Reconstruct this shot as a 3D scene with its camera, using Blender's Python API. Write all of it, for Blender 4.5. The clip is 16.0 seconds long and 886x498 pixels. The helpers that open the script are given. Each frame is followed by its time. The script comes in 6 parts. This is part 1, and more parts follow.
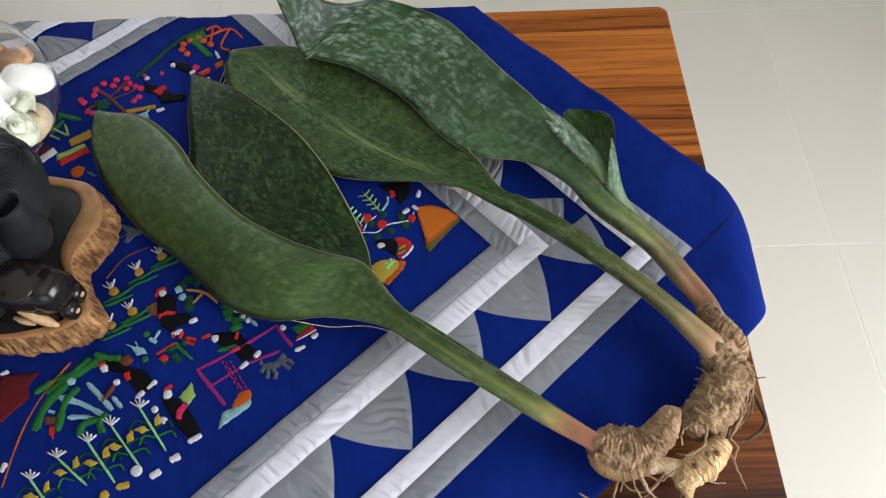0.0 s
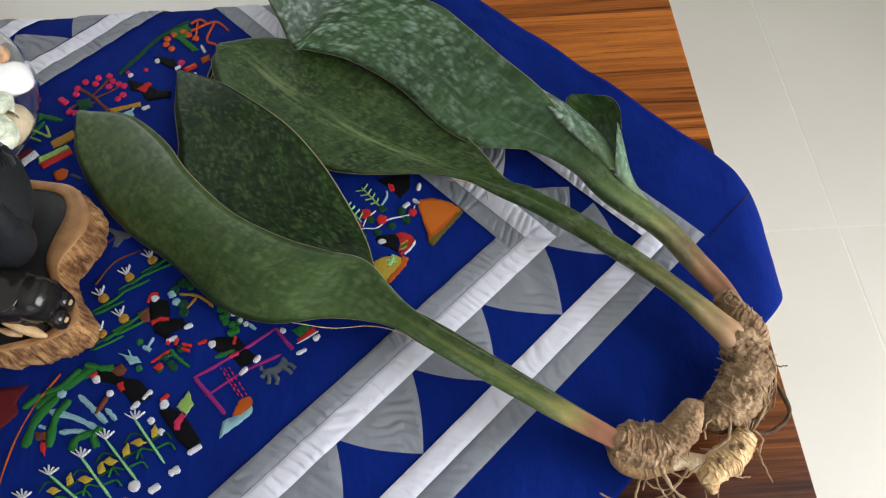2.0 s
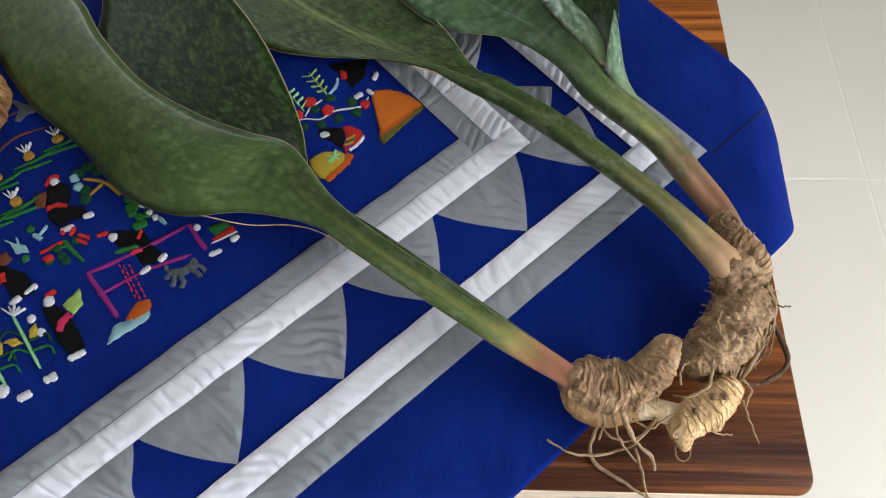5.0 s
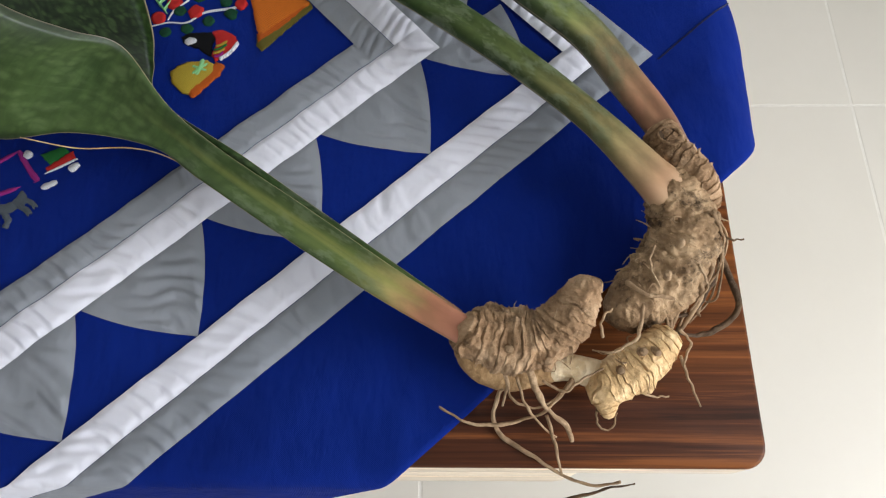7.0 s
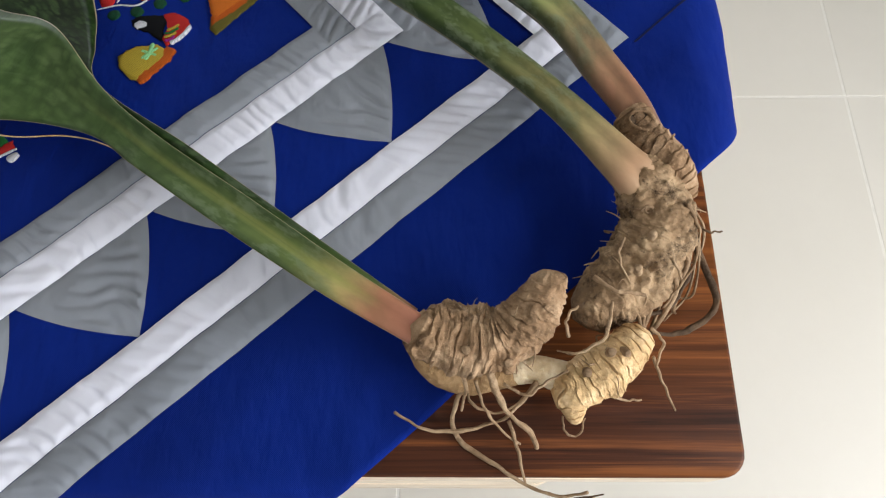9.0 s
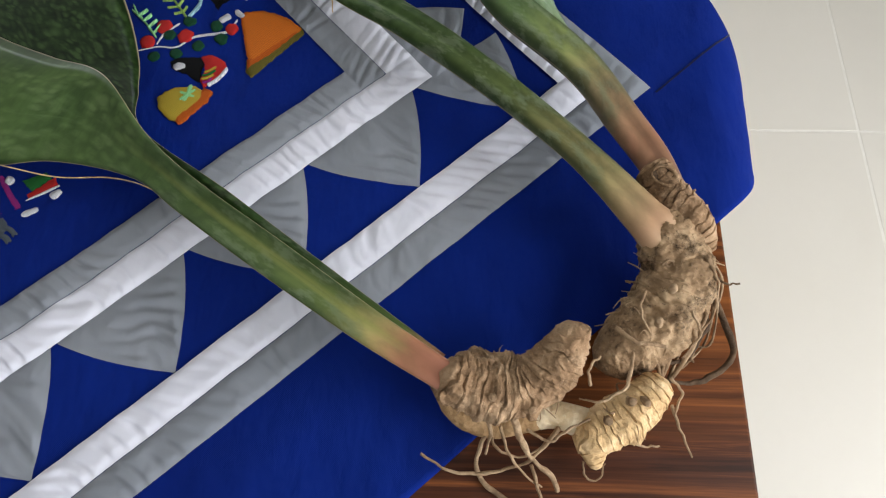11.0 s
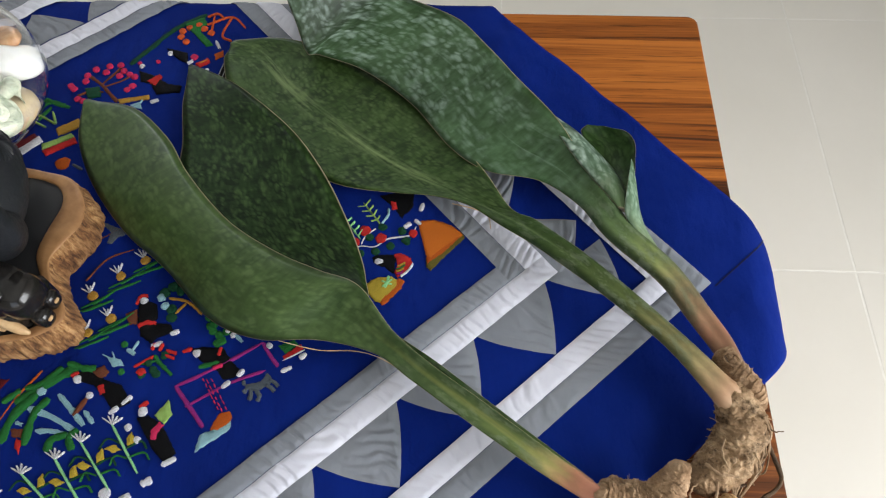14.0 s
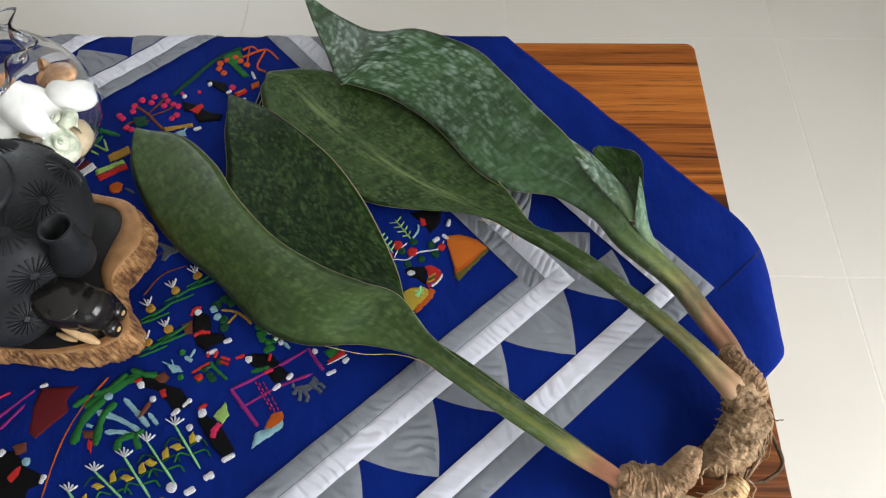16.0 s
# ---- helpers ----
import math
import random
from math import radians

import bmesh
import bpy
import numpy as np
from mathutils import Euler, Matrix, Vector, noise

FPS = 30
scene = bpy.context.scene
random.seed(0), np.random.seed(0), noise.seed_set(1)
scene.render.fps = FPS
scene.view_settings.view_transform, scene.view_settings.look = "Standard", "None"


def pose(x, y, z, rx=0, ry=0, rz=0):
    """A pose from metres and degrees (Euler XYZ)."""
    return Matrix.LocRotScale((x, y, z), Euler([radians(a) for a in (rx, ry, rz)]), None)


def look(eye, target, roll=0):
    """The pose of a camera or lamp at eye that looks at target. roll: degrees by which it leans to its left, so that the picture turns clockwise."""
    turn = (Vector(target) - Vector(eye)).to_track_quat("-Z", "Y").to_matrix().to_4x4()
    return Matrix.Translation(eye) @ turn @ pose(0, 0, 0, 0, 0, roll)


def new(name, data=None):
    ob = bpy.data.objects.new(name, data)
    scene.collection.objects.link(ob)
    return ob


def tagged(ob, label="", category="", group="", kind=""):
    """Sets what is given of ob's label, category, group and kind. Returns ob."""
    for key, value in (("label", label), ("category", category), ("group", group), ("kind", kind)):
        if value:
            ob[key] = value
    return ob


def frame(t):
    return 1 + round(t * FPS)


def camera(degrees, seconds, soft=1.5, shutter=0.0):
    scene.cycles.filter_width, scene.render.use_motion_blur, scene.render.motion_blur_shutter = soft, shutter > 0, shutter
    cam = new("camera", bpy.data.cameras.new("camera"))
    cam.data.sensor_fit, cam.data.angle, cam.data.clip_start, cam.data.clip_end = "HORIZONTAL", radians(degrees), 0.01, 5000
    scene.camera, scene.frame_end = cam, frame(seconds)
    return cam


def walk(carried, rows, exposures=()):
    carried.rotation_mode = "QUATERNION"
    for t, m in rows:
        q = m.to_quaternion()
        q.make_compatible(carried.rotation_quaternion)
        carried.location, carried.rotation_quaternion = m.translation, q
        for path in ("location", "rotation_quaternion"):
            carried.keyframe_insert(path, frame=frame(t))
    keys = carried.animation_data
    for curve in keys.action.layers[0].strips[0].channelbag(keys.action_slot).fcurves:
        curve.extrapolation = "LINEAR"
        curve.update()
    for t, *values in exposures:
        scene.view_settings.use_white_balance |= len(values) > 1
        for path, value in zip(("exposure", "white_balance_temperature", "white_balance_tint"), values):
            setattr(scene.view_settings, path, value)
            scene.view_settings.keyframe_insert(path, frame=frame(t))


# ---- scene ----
cam = camera(63.9, 16.0, 1.15)
PATH = [
    (0, (-0.291, -0.769, 1.11), (-0.332, 0.236, -0.619), -3.6),
    (0.5, (-0.294, -0.76, 1.099), (-0.316, 0.223, -0.642), -3.7),
    (1, (-0.303, -0.753, 1.092), (-0.318, 0.233, -0.648), -3.8),
    (1.5, (-0.307, -0.75, 1.085), (-0.313, 0.237, -0.654), -3.5),
    (2, (-0.307, -0.755, 1.084), (-0.318, 0.239, -0.652), -3.9),
    (2.5, (-0.302, -0.76, 1.079), (-0.316, 0.241, -0.652), -4.1),
    (3, (-0.304, -0.762, 1.076), (-0.322, 0.238, -0.656), -4.1),
    (3.5, (-0.304, -0.76, 1.056), (-0.339, 0.228, -0.682), -4.1),
    (3.7, (-0.296, -0.759, 1.041), (-0.336, 0.22, -0.702), -3.9),
    (6, (-0.218, -0.723, 0.91), (-0.278, 0.099, -0.912), -2.4),
    (6.5, (-0.196, -0.712, 0.884), (-0.239, 0.08, -0.953), -2.6),
    (7, (-0.178, -0.713, 0.859), (-0.217, 0.054, -0.988), -2.7),
    (7.5, (-0.166, -0.719, 0.844), (-0.207, 0.047, -1.003), -2.9),
    (8, (-0.156, -0.715, 0.831), (-0.182, 0.048, -1.018), -2.1),
    (10.5, (-0.154, -0.693, 0.835), (-0.216, 0.078, -1.009), -3.8),
    (11, (-0.166, -0.691, 0.854), (-0.224, 0.097, -0.983), -2.9),
    (11.5, (-0.196, -0.694, 0.881), (-0.273, 0.113, -0.948), -3.0),
    (12, (-0.21, -0.698, 0.91), (-0.326, 0.156, -0.895), -4.7),
    (12.5, (-0.231, -0.708, 0.963), (-0.336, 0.204, -0.814), -3.5),
    (13, (-0.262, -0.717, 1.015), (-0.35, 0.22, -0.749), -2.3),
    (13.5, (-0.271, -0.714, 1.051), (-0.343, 0.239, -0.706), -2.4),
    (14, (-0.288, -0.713, 1.085), (-0.346, 0.255, -0.664), -1.5),
    (14.5, (-0.298, -0.721, 1.121), (-0.365, 0.278, -0.611), -2.1),
    (15, (-0.299, -0.737, 1.143), (-0.345, 0.262, -0.589), -2.2),
    (15.5, (-0.308, -0.746, 1.149), (-0.354, 0.264, -0.576), -1.9),
    (16, (-0.322, -0.749, 1.147), (-0.366, 0.251, -0.585), -1.6),
]
walk(cam, [(t, look(eye, target, roll)) for t, eye, target, roll in PATH], [(0, 0.1), (3.7, 0.1), (6, -0.03), (11, -0.03), (13, 0.1), (16, 0.15)])

# ---- light ----
world = bpy.data.worlds.new("sky")
scene.world = world
world.use_nodes = True
wn = world.node_tree
sky = wn.nodes.new("ShaderNodeTexSky")
sky.sky_type, sky.sun_disc = "NISHITA", False
sky.sun_elevation, sky.sun_rotation = radians(50), radians(120)
wn.links.new(sky.outputs[0], wn.nodes["Background"].inputs[0])
wn.nodes["Background"].inputs[1].default_value = 0.1


def window_light(name, at, target, w, h, power, colour):
    """Daylight coming in through an opening in the wall."""
    lamp = bpy.data.lights.new(name, "AREA")
    lamp.shape, lamp.size, lamp.size_y, lamp.energy, lamp.color = "RECTANGLE", w, h, power, colour
    ob = new(name, lamp)
    ob.matrix_world = look(at, target)
    return ob


window_light("window_light_right", (1.19, -1.1, 1.05), (0, -0.95, 0.85), 1.1, 1.5, 52, (0.97, 0.985, 1.0))
window_light("window_light_near", (-0.2, -2.59, 1.35), (-0.2, 0, 1.2), 1.8, 1.5, 10, (0.97, 0.985, 1.0))
window_light("window_light_far", (-2.0, 2.88, 1.65), (-2.0, 0, 1.5), 1.6, 1.6, 32, (0.93, 0.97, 1.0))

TOP = 0.43          # height of the table's top
DEEP = 0.672        # depth of the table


# ---- materials ----
class Mat:
    """A small node-material writer."""

    def __init__(self, name, rough=0.6, metal=0.0, spec=0.5):
        self.m = bpy.data.materials.new(name)
        self.m.use_nodes = True
        self.t = self.m.node_tree
        self.b = self.t.nodes["Principled BSDF"]
        self.b.inputs["Roughness"].default_value = rough
        self.b.inputs["Metallic"].default_value = metal
        self.b.inputs["Specular IOR Level"].default_value = spec

    def n(self, kind, **kw):
        node = self.t.nodes.new(kind)
        for k, v in kw.items():
            if k in node.inputs:
                if hasattr(v, "links"):
                    self.t.links.new(v, node.inputs[k])
                else:
                    node.inputs[k].default_value = v
        return node

    def coords(self, scale=(1, 1, 1), uv=False, rot=(0, 0, 0)):
        tc = self.t.nodes.new("ShaderNodeTexCoord")
        mp = self.t.nodes.new("ShaderNodeMapping")
        self.t.links.new(tc.outputs["UV" if uv else "Object"], mp.inputs[0])
        mp.inputs["Scale"].default_value = scale
        mp.inputs["Rotation"].default_value = rot
        return mp.outputs[0]

    def noise(self, vec, scale, detail=4, rough=0.55, dist=0.0):
        node = self.t.nodes.new("ShaderNodeTexNoise")
        self.t.links.new(vec, node.inputs["Vector"])
        node.inputs["Scale"].default_value = scale
        node.inputs["Detail"].default_value = detail
        node.inputs["Roughness"].default_value = rough
        node.inputs["Distortion"].default_value = dist
        return node.outputs["Fac"]

    def voronoi(self, vec, scale, feature="F1"):
        node = self.t.nodes.new("ShaderNodeTexVoronoi")
        node.feature = feature
        self.t.links.new(vec, node.inputs["Vector"])
        node.inputs["Scale"].default_value = scale
        return node.outputs["Distance"]

    def wave(self, vec, scale, dist=2.0, detail=2, direction="X"):
        node = self.t.nodes.new("ShaderNodeTexWave")
        node.bands_direction = direction
        self.t.links.new(vec, node.inputs["Vector"])
        node.inputs["Scale"].default_value = scale
        node.inputs["Distortion"].default_value = dist
        node.inputs["Detail"].default_value = detail
        return node.outputs["Fac"]

    def ramp(self, fac, *stops):
        node = self.t.nodes.new("ShaderNodeValToRGB")
        self.t.links.new(fac, node.inputs[0])
        el = node.color_ramp.elements
        while len(el) < len(stops):
            el.new(0.5)
        for e, (p, c) in zip(el, stops):
            e.position, e.color = p, (*c, 1) if len(c) == 3 else c
        return node.outputs[0]

    def mix(self, fac, a, b, mode="MIX"):
        node = self.t.nodes.new("ShaderNodeMix")
        node.data_type, node.blend_type = "RGBA", mode
        for s, v in ((node.inputs[0], fac), (node.inputs[6], a), (node.inputs[7], b)):
            if hasattr(v, "links"):
                self.t.links.new(v, s)
            else:
                s.default_value = v if isinstance(v, (int, float)) else (*v, 1)
        return node.outputs[2]

    def math(self, op, a, b=0.0):
        node = self.t.nodes.new("ShaderNodeMath")
        node.operation = op
        for s, v in zip(node.inputs, (a, b)):
            if hasattr(v, "links"):
                self.t.links.new(v, s)
            else:
                s.default_value = v
        return node.outputs[0]

    def colour(self, v):
        if hasattr(v, "links"):
            self.t.links.new(v, self.b.inputs["Base Color"])
        else:
            self.b.inputs["Base Color"].default_value = (*v, 1)
        return self

    def rough(self, v):
        self.t.links.new(v, self.b.inputs["Roughness"])
        return self

    def bump(self, h, strength=0.3, dist=0.002, normal=None):
        node = self.t.nodes.new("ShaderNodeBump")
        self.t.links.new(h, node.inputs["Height"])
        node.inputs["Strength"].default_value = strength
        node.inputs["Distance"].default_value = dist
        if normal:
            self.t.links.new(normal, node.inputs["Normal"])
        self.t.links.new(node.outputs[0], self.b.inputs["Normal"])
        return node.outputs[0]


def floor_tile_mat():
    k = Mat("glazed_floor_tile", 0.28, spec=0.4)
    v = k.coords()
    c = k.ramp(k.noise(v, 2.5, 5), (0.3, (0.60, 0.57, 0.505)), (0.7, (0.64, 0.61, 0.55)))
    k.colour(k.mix(k.math("MULTIPLY", k.noise(v, 60, 3), 0.25), c, (0.57, 0.54, 0.48)))
    k.rough(k.ramp(k.noise(v, 5, 3), (0.3, (0.30,) * 3), (0.7, (0.38,) * 3)))
    k.bump(k.noise(v, 300, 2), 0.03, 0.0004)
    return k.m


def grout_mat():
    k = Mat("pale_grout", 0.9)
    v = k.coords()
    k.colour(k.ramp(k.noise(v, 80, 4), (0.3, (0.62, 0.595, 0.54)), (0.7, (0.69, 0.665, 0.61))))
    return k.m


def paint_mat(name, c):
    k = Mat(name, 0.75)
    v = k.coords()
    k.colour(k.mix(k.noise(v, 3, 5), c, tuple(a * 0.93 for a in c)))
    k.bump(k.noise(v, 150, 3), 0.1, 0.001)
    return k.m


def wood_mat(name, dark, mid, light, rough=0.32, heart=False):
    """Striped rain-tree wood, its grain running along x."""
    k = Mat(name, rough, spec=0.12)
    v = k.coords((0.3, 11, 11))
    warp = k.noise(k.coords((0.9, 3, 3)), 2.2, 4)
    broad = k.noise(v, 1.5, 6, 0.62, 1.3)
    fine = k.noise(k.coords((1.1, 55, 55)), 2.4, 6, 0.65, 0.4)
    pores = k.noise(k.coords((14, 420, 420)), 1.0, 3, 0.6)
    c = k.ramp(broad, (0.385, dark), (0.42, tuple(a * 2.4 for a in dark)), (0.45, mid), (0.56, light), (0.64, tuple((a + 2 * b) / 3 for a, b in zip(mid, light))), (0.70, mid))
    c = k.mix(k.ramp(fine, (0.50, (0, 0, 0)), (0.75, (0.38,) * 3)), c, tuple(a * 2.0 for a in dark))
    c = k.mix(k.ramp(warp, (0.56, (0, 0, 0)), (0.70, (0.75,) * 3)), c, tuple(a * 1.5 for a in dark))
    c = k.mix(k.ramp(pores, (0.58, (0, 0, 0)), (0.66, (0.5,) * 3)), c, tuple(a * 0.5 for a in dark))
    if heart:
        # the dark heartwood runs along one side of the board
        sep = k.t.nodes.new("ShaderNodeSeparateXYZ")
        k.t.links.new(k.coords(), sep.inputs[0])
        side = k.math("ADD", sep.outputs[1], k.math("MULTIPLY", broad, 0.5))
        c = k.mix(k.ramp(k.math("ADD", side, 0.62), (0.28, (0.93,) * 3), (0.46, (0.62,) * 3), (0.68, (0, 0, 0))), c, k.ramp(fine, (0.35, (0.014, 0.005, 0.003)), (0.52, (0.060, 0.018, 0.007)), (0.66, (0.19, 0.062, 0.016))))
    k.colour(c)
    k.rough(k.ramp(fine, (0.3, (rough - 0.06,) * 3), (0.7, (rough + 0.12,) * 3)))
    k.bump(k.mix(0.5, fine, pores), 0.12, 0.0006)
    return k.m


def fabric_mat(name, c, c2, weave=1.0, sheen=0.15):
    k = Mat(name, 0.9, spec=0.08)
    v = k.coords()
    k.b.inputs["Sheen Weight"].default_value = sheen
    k.b.inputs["Sheen Roughness"].default_value = 0.5
    tone = k.ramp(k.noise(v, 7, 5), (0.3, c), (0.72, c2))
    threads = k.mix(0.5, k.wave(k.coords(rot=(0, 0, 0.733)), 420, 0.6, 1), k.wave(k.coords(rot=(0, 0, 0.733)), 420, 0.6, 1, "Y"))
    lint = k.ramp(k.noise(v, 700, 2), (0.78, (0, 0, 0)), (0.82, (0.2,) * 3))
    tone = k.mix(lint, tone, tuple(min(1, a + 0.25) for a in c2))
    k.colour(tone)
    n1 = k.bump(k.noise(k.coords((1, 0.45, 1), rot=(0, 0, -0.35)), 75, 3), 0.55 * weave, 0.004)
    k.bump(threads, 0.3 * weave, 0.0008, n1)
    return k.m


def thread_mat(name, c):
    """Satin-stitched cotton thread."""
    k = Mat(name, 0.75, spec=0.1)
    w = k.wave(k.coords(rot=(0, 0, 0.5)), 330, 4.0, 2)
    k.colour(k.mix(w, tuple(a * 0.45 for a in c), c))
    k.bump(w, 0.5, 0.0008)
    return k.m


# ---- mesh helpers ----
def mesh_of(name, bm, material, smooth=True):
    me = bpy.data.meshes.new(name)
    bm.to_mesh(me)
    bm.free()
    if smooth:
        me.polygons.foreach_set("use_smooth", [True] * len(me.polygons))
    for mat in material if isinstance(material, (list, tuple)) else (material,):
        me.materials.append(mat)
    return me


def part(name, bm, material, parent, label="", smooth=True):
    ob = new(name, mesh_of(name, bm, material, smooth))
    ob.parent = parent
    return tagged(ob, label)


def thing(name, label, category, at=(0, 0, 0), group="", kind=""):
    ob = new(name)
    ob.empty_display_size = 0.02
    ob.location = at
    return tagged(ob, label, category, group, kind)


def solid(name, bm, material, label, category, kind="", smooth=True, group=""):
    return tagged(new(name, mesh_of(name, bm, material, smooth)), label, category, group, kind)


def grid_mesh(rows, close_u=False, close_v=False, uv=None):
    """A bmesh skin over rows of points, with u along the rows and v across."""
    bm = bmesh.new()
    vs = [[bm.verts.new(p) for p in r] for r in rows]
    layer = bm.loops.layers.uv.new("UVMap") if uv else None
    n, m = len(rows), len(rows[0])
    for i in range(n if close_u else n - 1):
        for j in range(m if close_v else m - 1):
            ids = ((i, j), (i, j + 1), (i + 1, j + 1), (i + 1, j))
            f = bm.faces.new([vs[a % n][b % m] for a, b in ids])
            if uv:
                for loop, (a, b) in zip(f.loops, ids):
                    loop[layer].uv = (a / (n - 1) * uv[0], b / (m if close_v else m - 1) * uv[1])
    return bm


def slab_mesh(outline, z0, z1, bevel=0.003, segs=2):
    """A plate with the given outline, its rims rounded."""
    bm = bmesh.new()
    low = bm.faces.new([bm.verts.new((x, y, z0)) for x, y in outline])
    up = bmesh.ops.extrude_face_region(bm, geom=[low])
    bmesh.ops.translate(bm, vec=(0, 0, z1 - z0), verts=[v for v in up["geom"] if isinstance(v, bmesh.types.BMVert)])
    bmesh.ops.recalc_face_normals(bm, faces=bm.faces)
    if bevel:
        rims = [e for e in bm.edges if abs(e.verts[0].co.z - e.verts[1].co.z) < 1e-6]
        bmesh.ops.bevel(bm, geom=rims, offset=bevel, segments=segs, affect="EDGES", profile=0.5)
    return bm


def round_rect(x0, y0, x1, y1, r, n=6):
    out = []
    for cx, cy, a in ((x1 - r, y1 - r, 0), (x0 + r, y1 - r, 90), (x0 + r, y0 + r, 180), (x1 - r, y0 + r, 270)):
        for i in range(n + 1):
            t = radians(a + 90 * i / n)
            out.append((cx + r * math.cos(t), cy + r * math.sin(t)))
    return out


def box_mesh(x0, y0, z0, x1, y1, z1, bevel=0.0):
    return slab_mesh([(x0, y0), (x1, y0), (x1, y1), (x0, y1)], z0, z1, bevel)


def spline(points, n):
    """Points along a smooth curve through the given control rows, of any length."""
    p = [np.array(q, float) for q in points]
    p = [2 * p[0] - p[1]] + p + [2 * p[-1] - p[-2]]
    spans, out = len(p) - 3, []
    for i in range(n + 1):
        s = i / n * spans
        k = min(int(s), spans - 1)
        t = s - k
        a, b, c, d = p[k:k + 4]
        out.append(0.5 * (2 * b + (c - a) * t + (2 * a - 5 * b + 4 * c - d) * t * t + (3 * b - a - 3 * c + d) * t ** 3))
    return out


# ---- room ----
WEST, EAST, SOUTH, NORTH, HIGH = -3.0, 1.2, -2.6, 2.9, 2.6
M_TILE, M_GROUT = floor_tile_mat(), grout_mat()
M_WALL = paint_mat("cream_wall_paint", (0.52, 0.49, 0.45))
M_CEIL = paint_mat("white_ceiling_paint", (0.8, 0.8, 0.78))
M_FRAME = paint_mat("white_window_paint", (0.78, 0.78, 0.77))
floor = solid("floor", box_mesh(WEST, SOUTH, -0.12, EAST, NORTH, -0.0004), M_GROUT, "pale grout bed under cream floor tiles", "floor", "structure", False)
solid("ceiling", box_mesh(WEST, SOUTH, HIGH, EAST, NORTH, HIGH + 0.1), M_CEIL, "plain white painted ceiling", "ceiling", "structure", False)
solid("wall_west", box_mesh(WEST - 0.12, SOUTH, -0.12, WEST, NORTH, HIGH), M_WALL, "plain cream painted wall", "wall", "structure", False)


def wall_with_window(name, number, along_x, place, lo, hi, a0, a1, z0, z1):
    """A wall whose window opening goes right through it, with a frame and panes."""
    def block(bm, p0, p1, q0, q1):
        d0, d1 = (place, place + 0.12)
        b = (p0, d0, q0, p1, d1, q1) if along_x else (d0, p0, q0, d1, p1, q1)
        me = bpy.data.meshes.new("tmp")
        piece = box_mesh(*b)
        piece.to_mesh(me)
        piece.free()
        bm.from_mesh(me)
        bpy.data.meshes.remove(me)
    bm = bmesh.new()
    block(bm, lo, a0, -0.12, HIGH), block(bm, a1, hi, -0.12, HIGH), block(bm, a0, a1, -0.12, z0), block(bm, a0, a1, z1, HIGH)
    solid(name, bm, M_WALL, "cream painted wall with a wide window opening", "wall", "structure", False)
    win = thing("window_%d" % number, "white framed window letting in soft daylight", "window", kind="structure")
    bm = bmesh.new()
    for p0, p1, q0, q1 in ((a0, a0 + 0.05, z0, z1), (a1 - 0.05, a1, z0, z1), (a0 + 0.05, a1 - 0.05, z0, z0 + 0.05), (a0 + 0.05, a1 - 0.05, z1 - 0.05, z1)):
        d0, d1 = place + 0.04, place + 0.09
        b = (p0, d0, q0, p1, d1, q1) if along_x else (d0, p0, q0, d1, p1, q1)
        me = bpy.data.meshes.new("tmp")
        piece = box_mesh(*b)
        piece.to_mesh(me)
        piece.free()
        bm.from_mesh(me)
        bpy.data.meshes.remove(me)
    part("window_frame", bm, M_FRAME, win, smooth=False)


wall_with_window("wall_east", 1, False, EAST, SOUTH, NORTH, -1.65, -0.55, 0.3, 1.8)
wall_with_window("wall_south", 3, True, SOUTH - 0.12, WEST, EAST, -1.1, 0.7, 0.6, 2.1)
wall_with_window("wall_north", 2, True, NORTH, WEST, EAST, -2.8, -1.2, 0.85, 2.45)

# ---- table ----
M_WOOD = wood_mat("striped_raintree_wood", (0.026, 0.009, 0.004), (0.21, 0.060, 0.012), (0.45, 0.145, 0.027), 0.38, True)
M_WOODEDGE = wood_mat("pale_wood_lit_edge", (0.46, 0.37, 0.27), (0.60, 0.50, 0.38), (0.70, 0.61, 0.5), 0.5)
table = thing("coffee_table", "low dark striped hardwood coffee table with rounded corners", "table", (-0.8, -DEEP / 2, 0))


def put(ob):
    """Keep a part where it was modelled, under its thing."""
    ob.matrix_parent_inverse = Matrix.Translation(ob.parent.location).inverted()
    return ob


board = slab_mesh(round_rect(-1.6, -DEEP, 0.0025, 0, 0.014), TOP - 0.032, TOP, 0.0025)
# the board's sides take the pale wood: daylight on them put into the colour
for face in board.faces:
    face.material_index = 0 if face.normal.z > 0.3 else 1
put(part("tabletop", board, [M_WOOD, M_WOODEDGE], table, "striped dark top, its edges pale with light put into the colour"))
put(part("apron", slab_mesh(round_rect(-1.53, -DEEP + 0.004, -0.075, -0.02, 0.03), TOP - 0.15, TOP - 0.09, 0.004), M_WOODEDGE, table, "pale wood lower board"))
for lx in (-1.45, -0.2):
    for ly in (-DEEP + 0.07, -0.13):
        put(part("leg", slab_mesh(round_rect(lx - 0.035, ly - 0.035, lx + 0.035, ly + 0.035, 0.008), 0, TOP - 0.033, 0.002), M_WOOD, table))

# ---- cloth ----
CLOTH = 1.07
C_ORG, C_A, C_B = Vector((-0.194, -0.376)), Vector((0.743, 0.669)), Vector((-0.669, 0.743))
U0, U1, V0, V1 = 0.2075 - CLOTH, 0.2075, -0.213, -0.213 + CLOTH


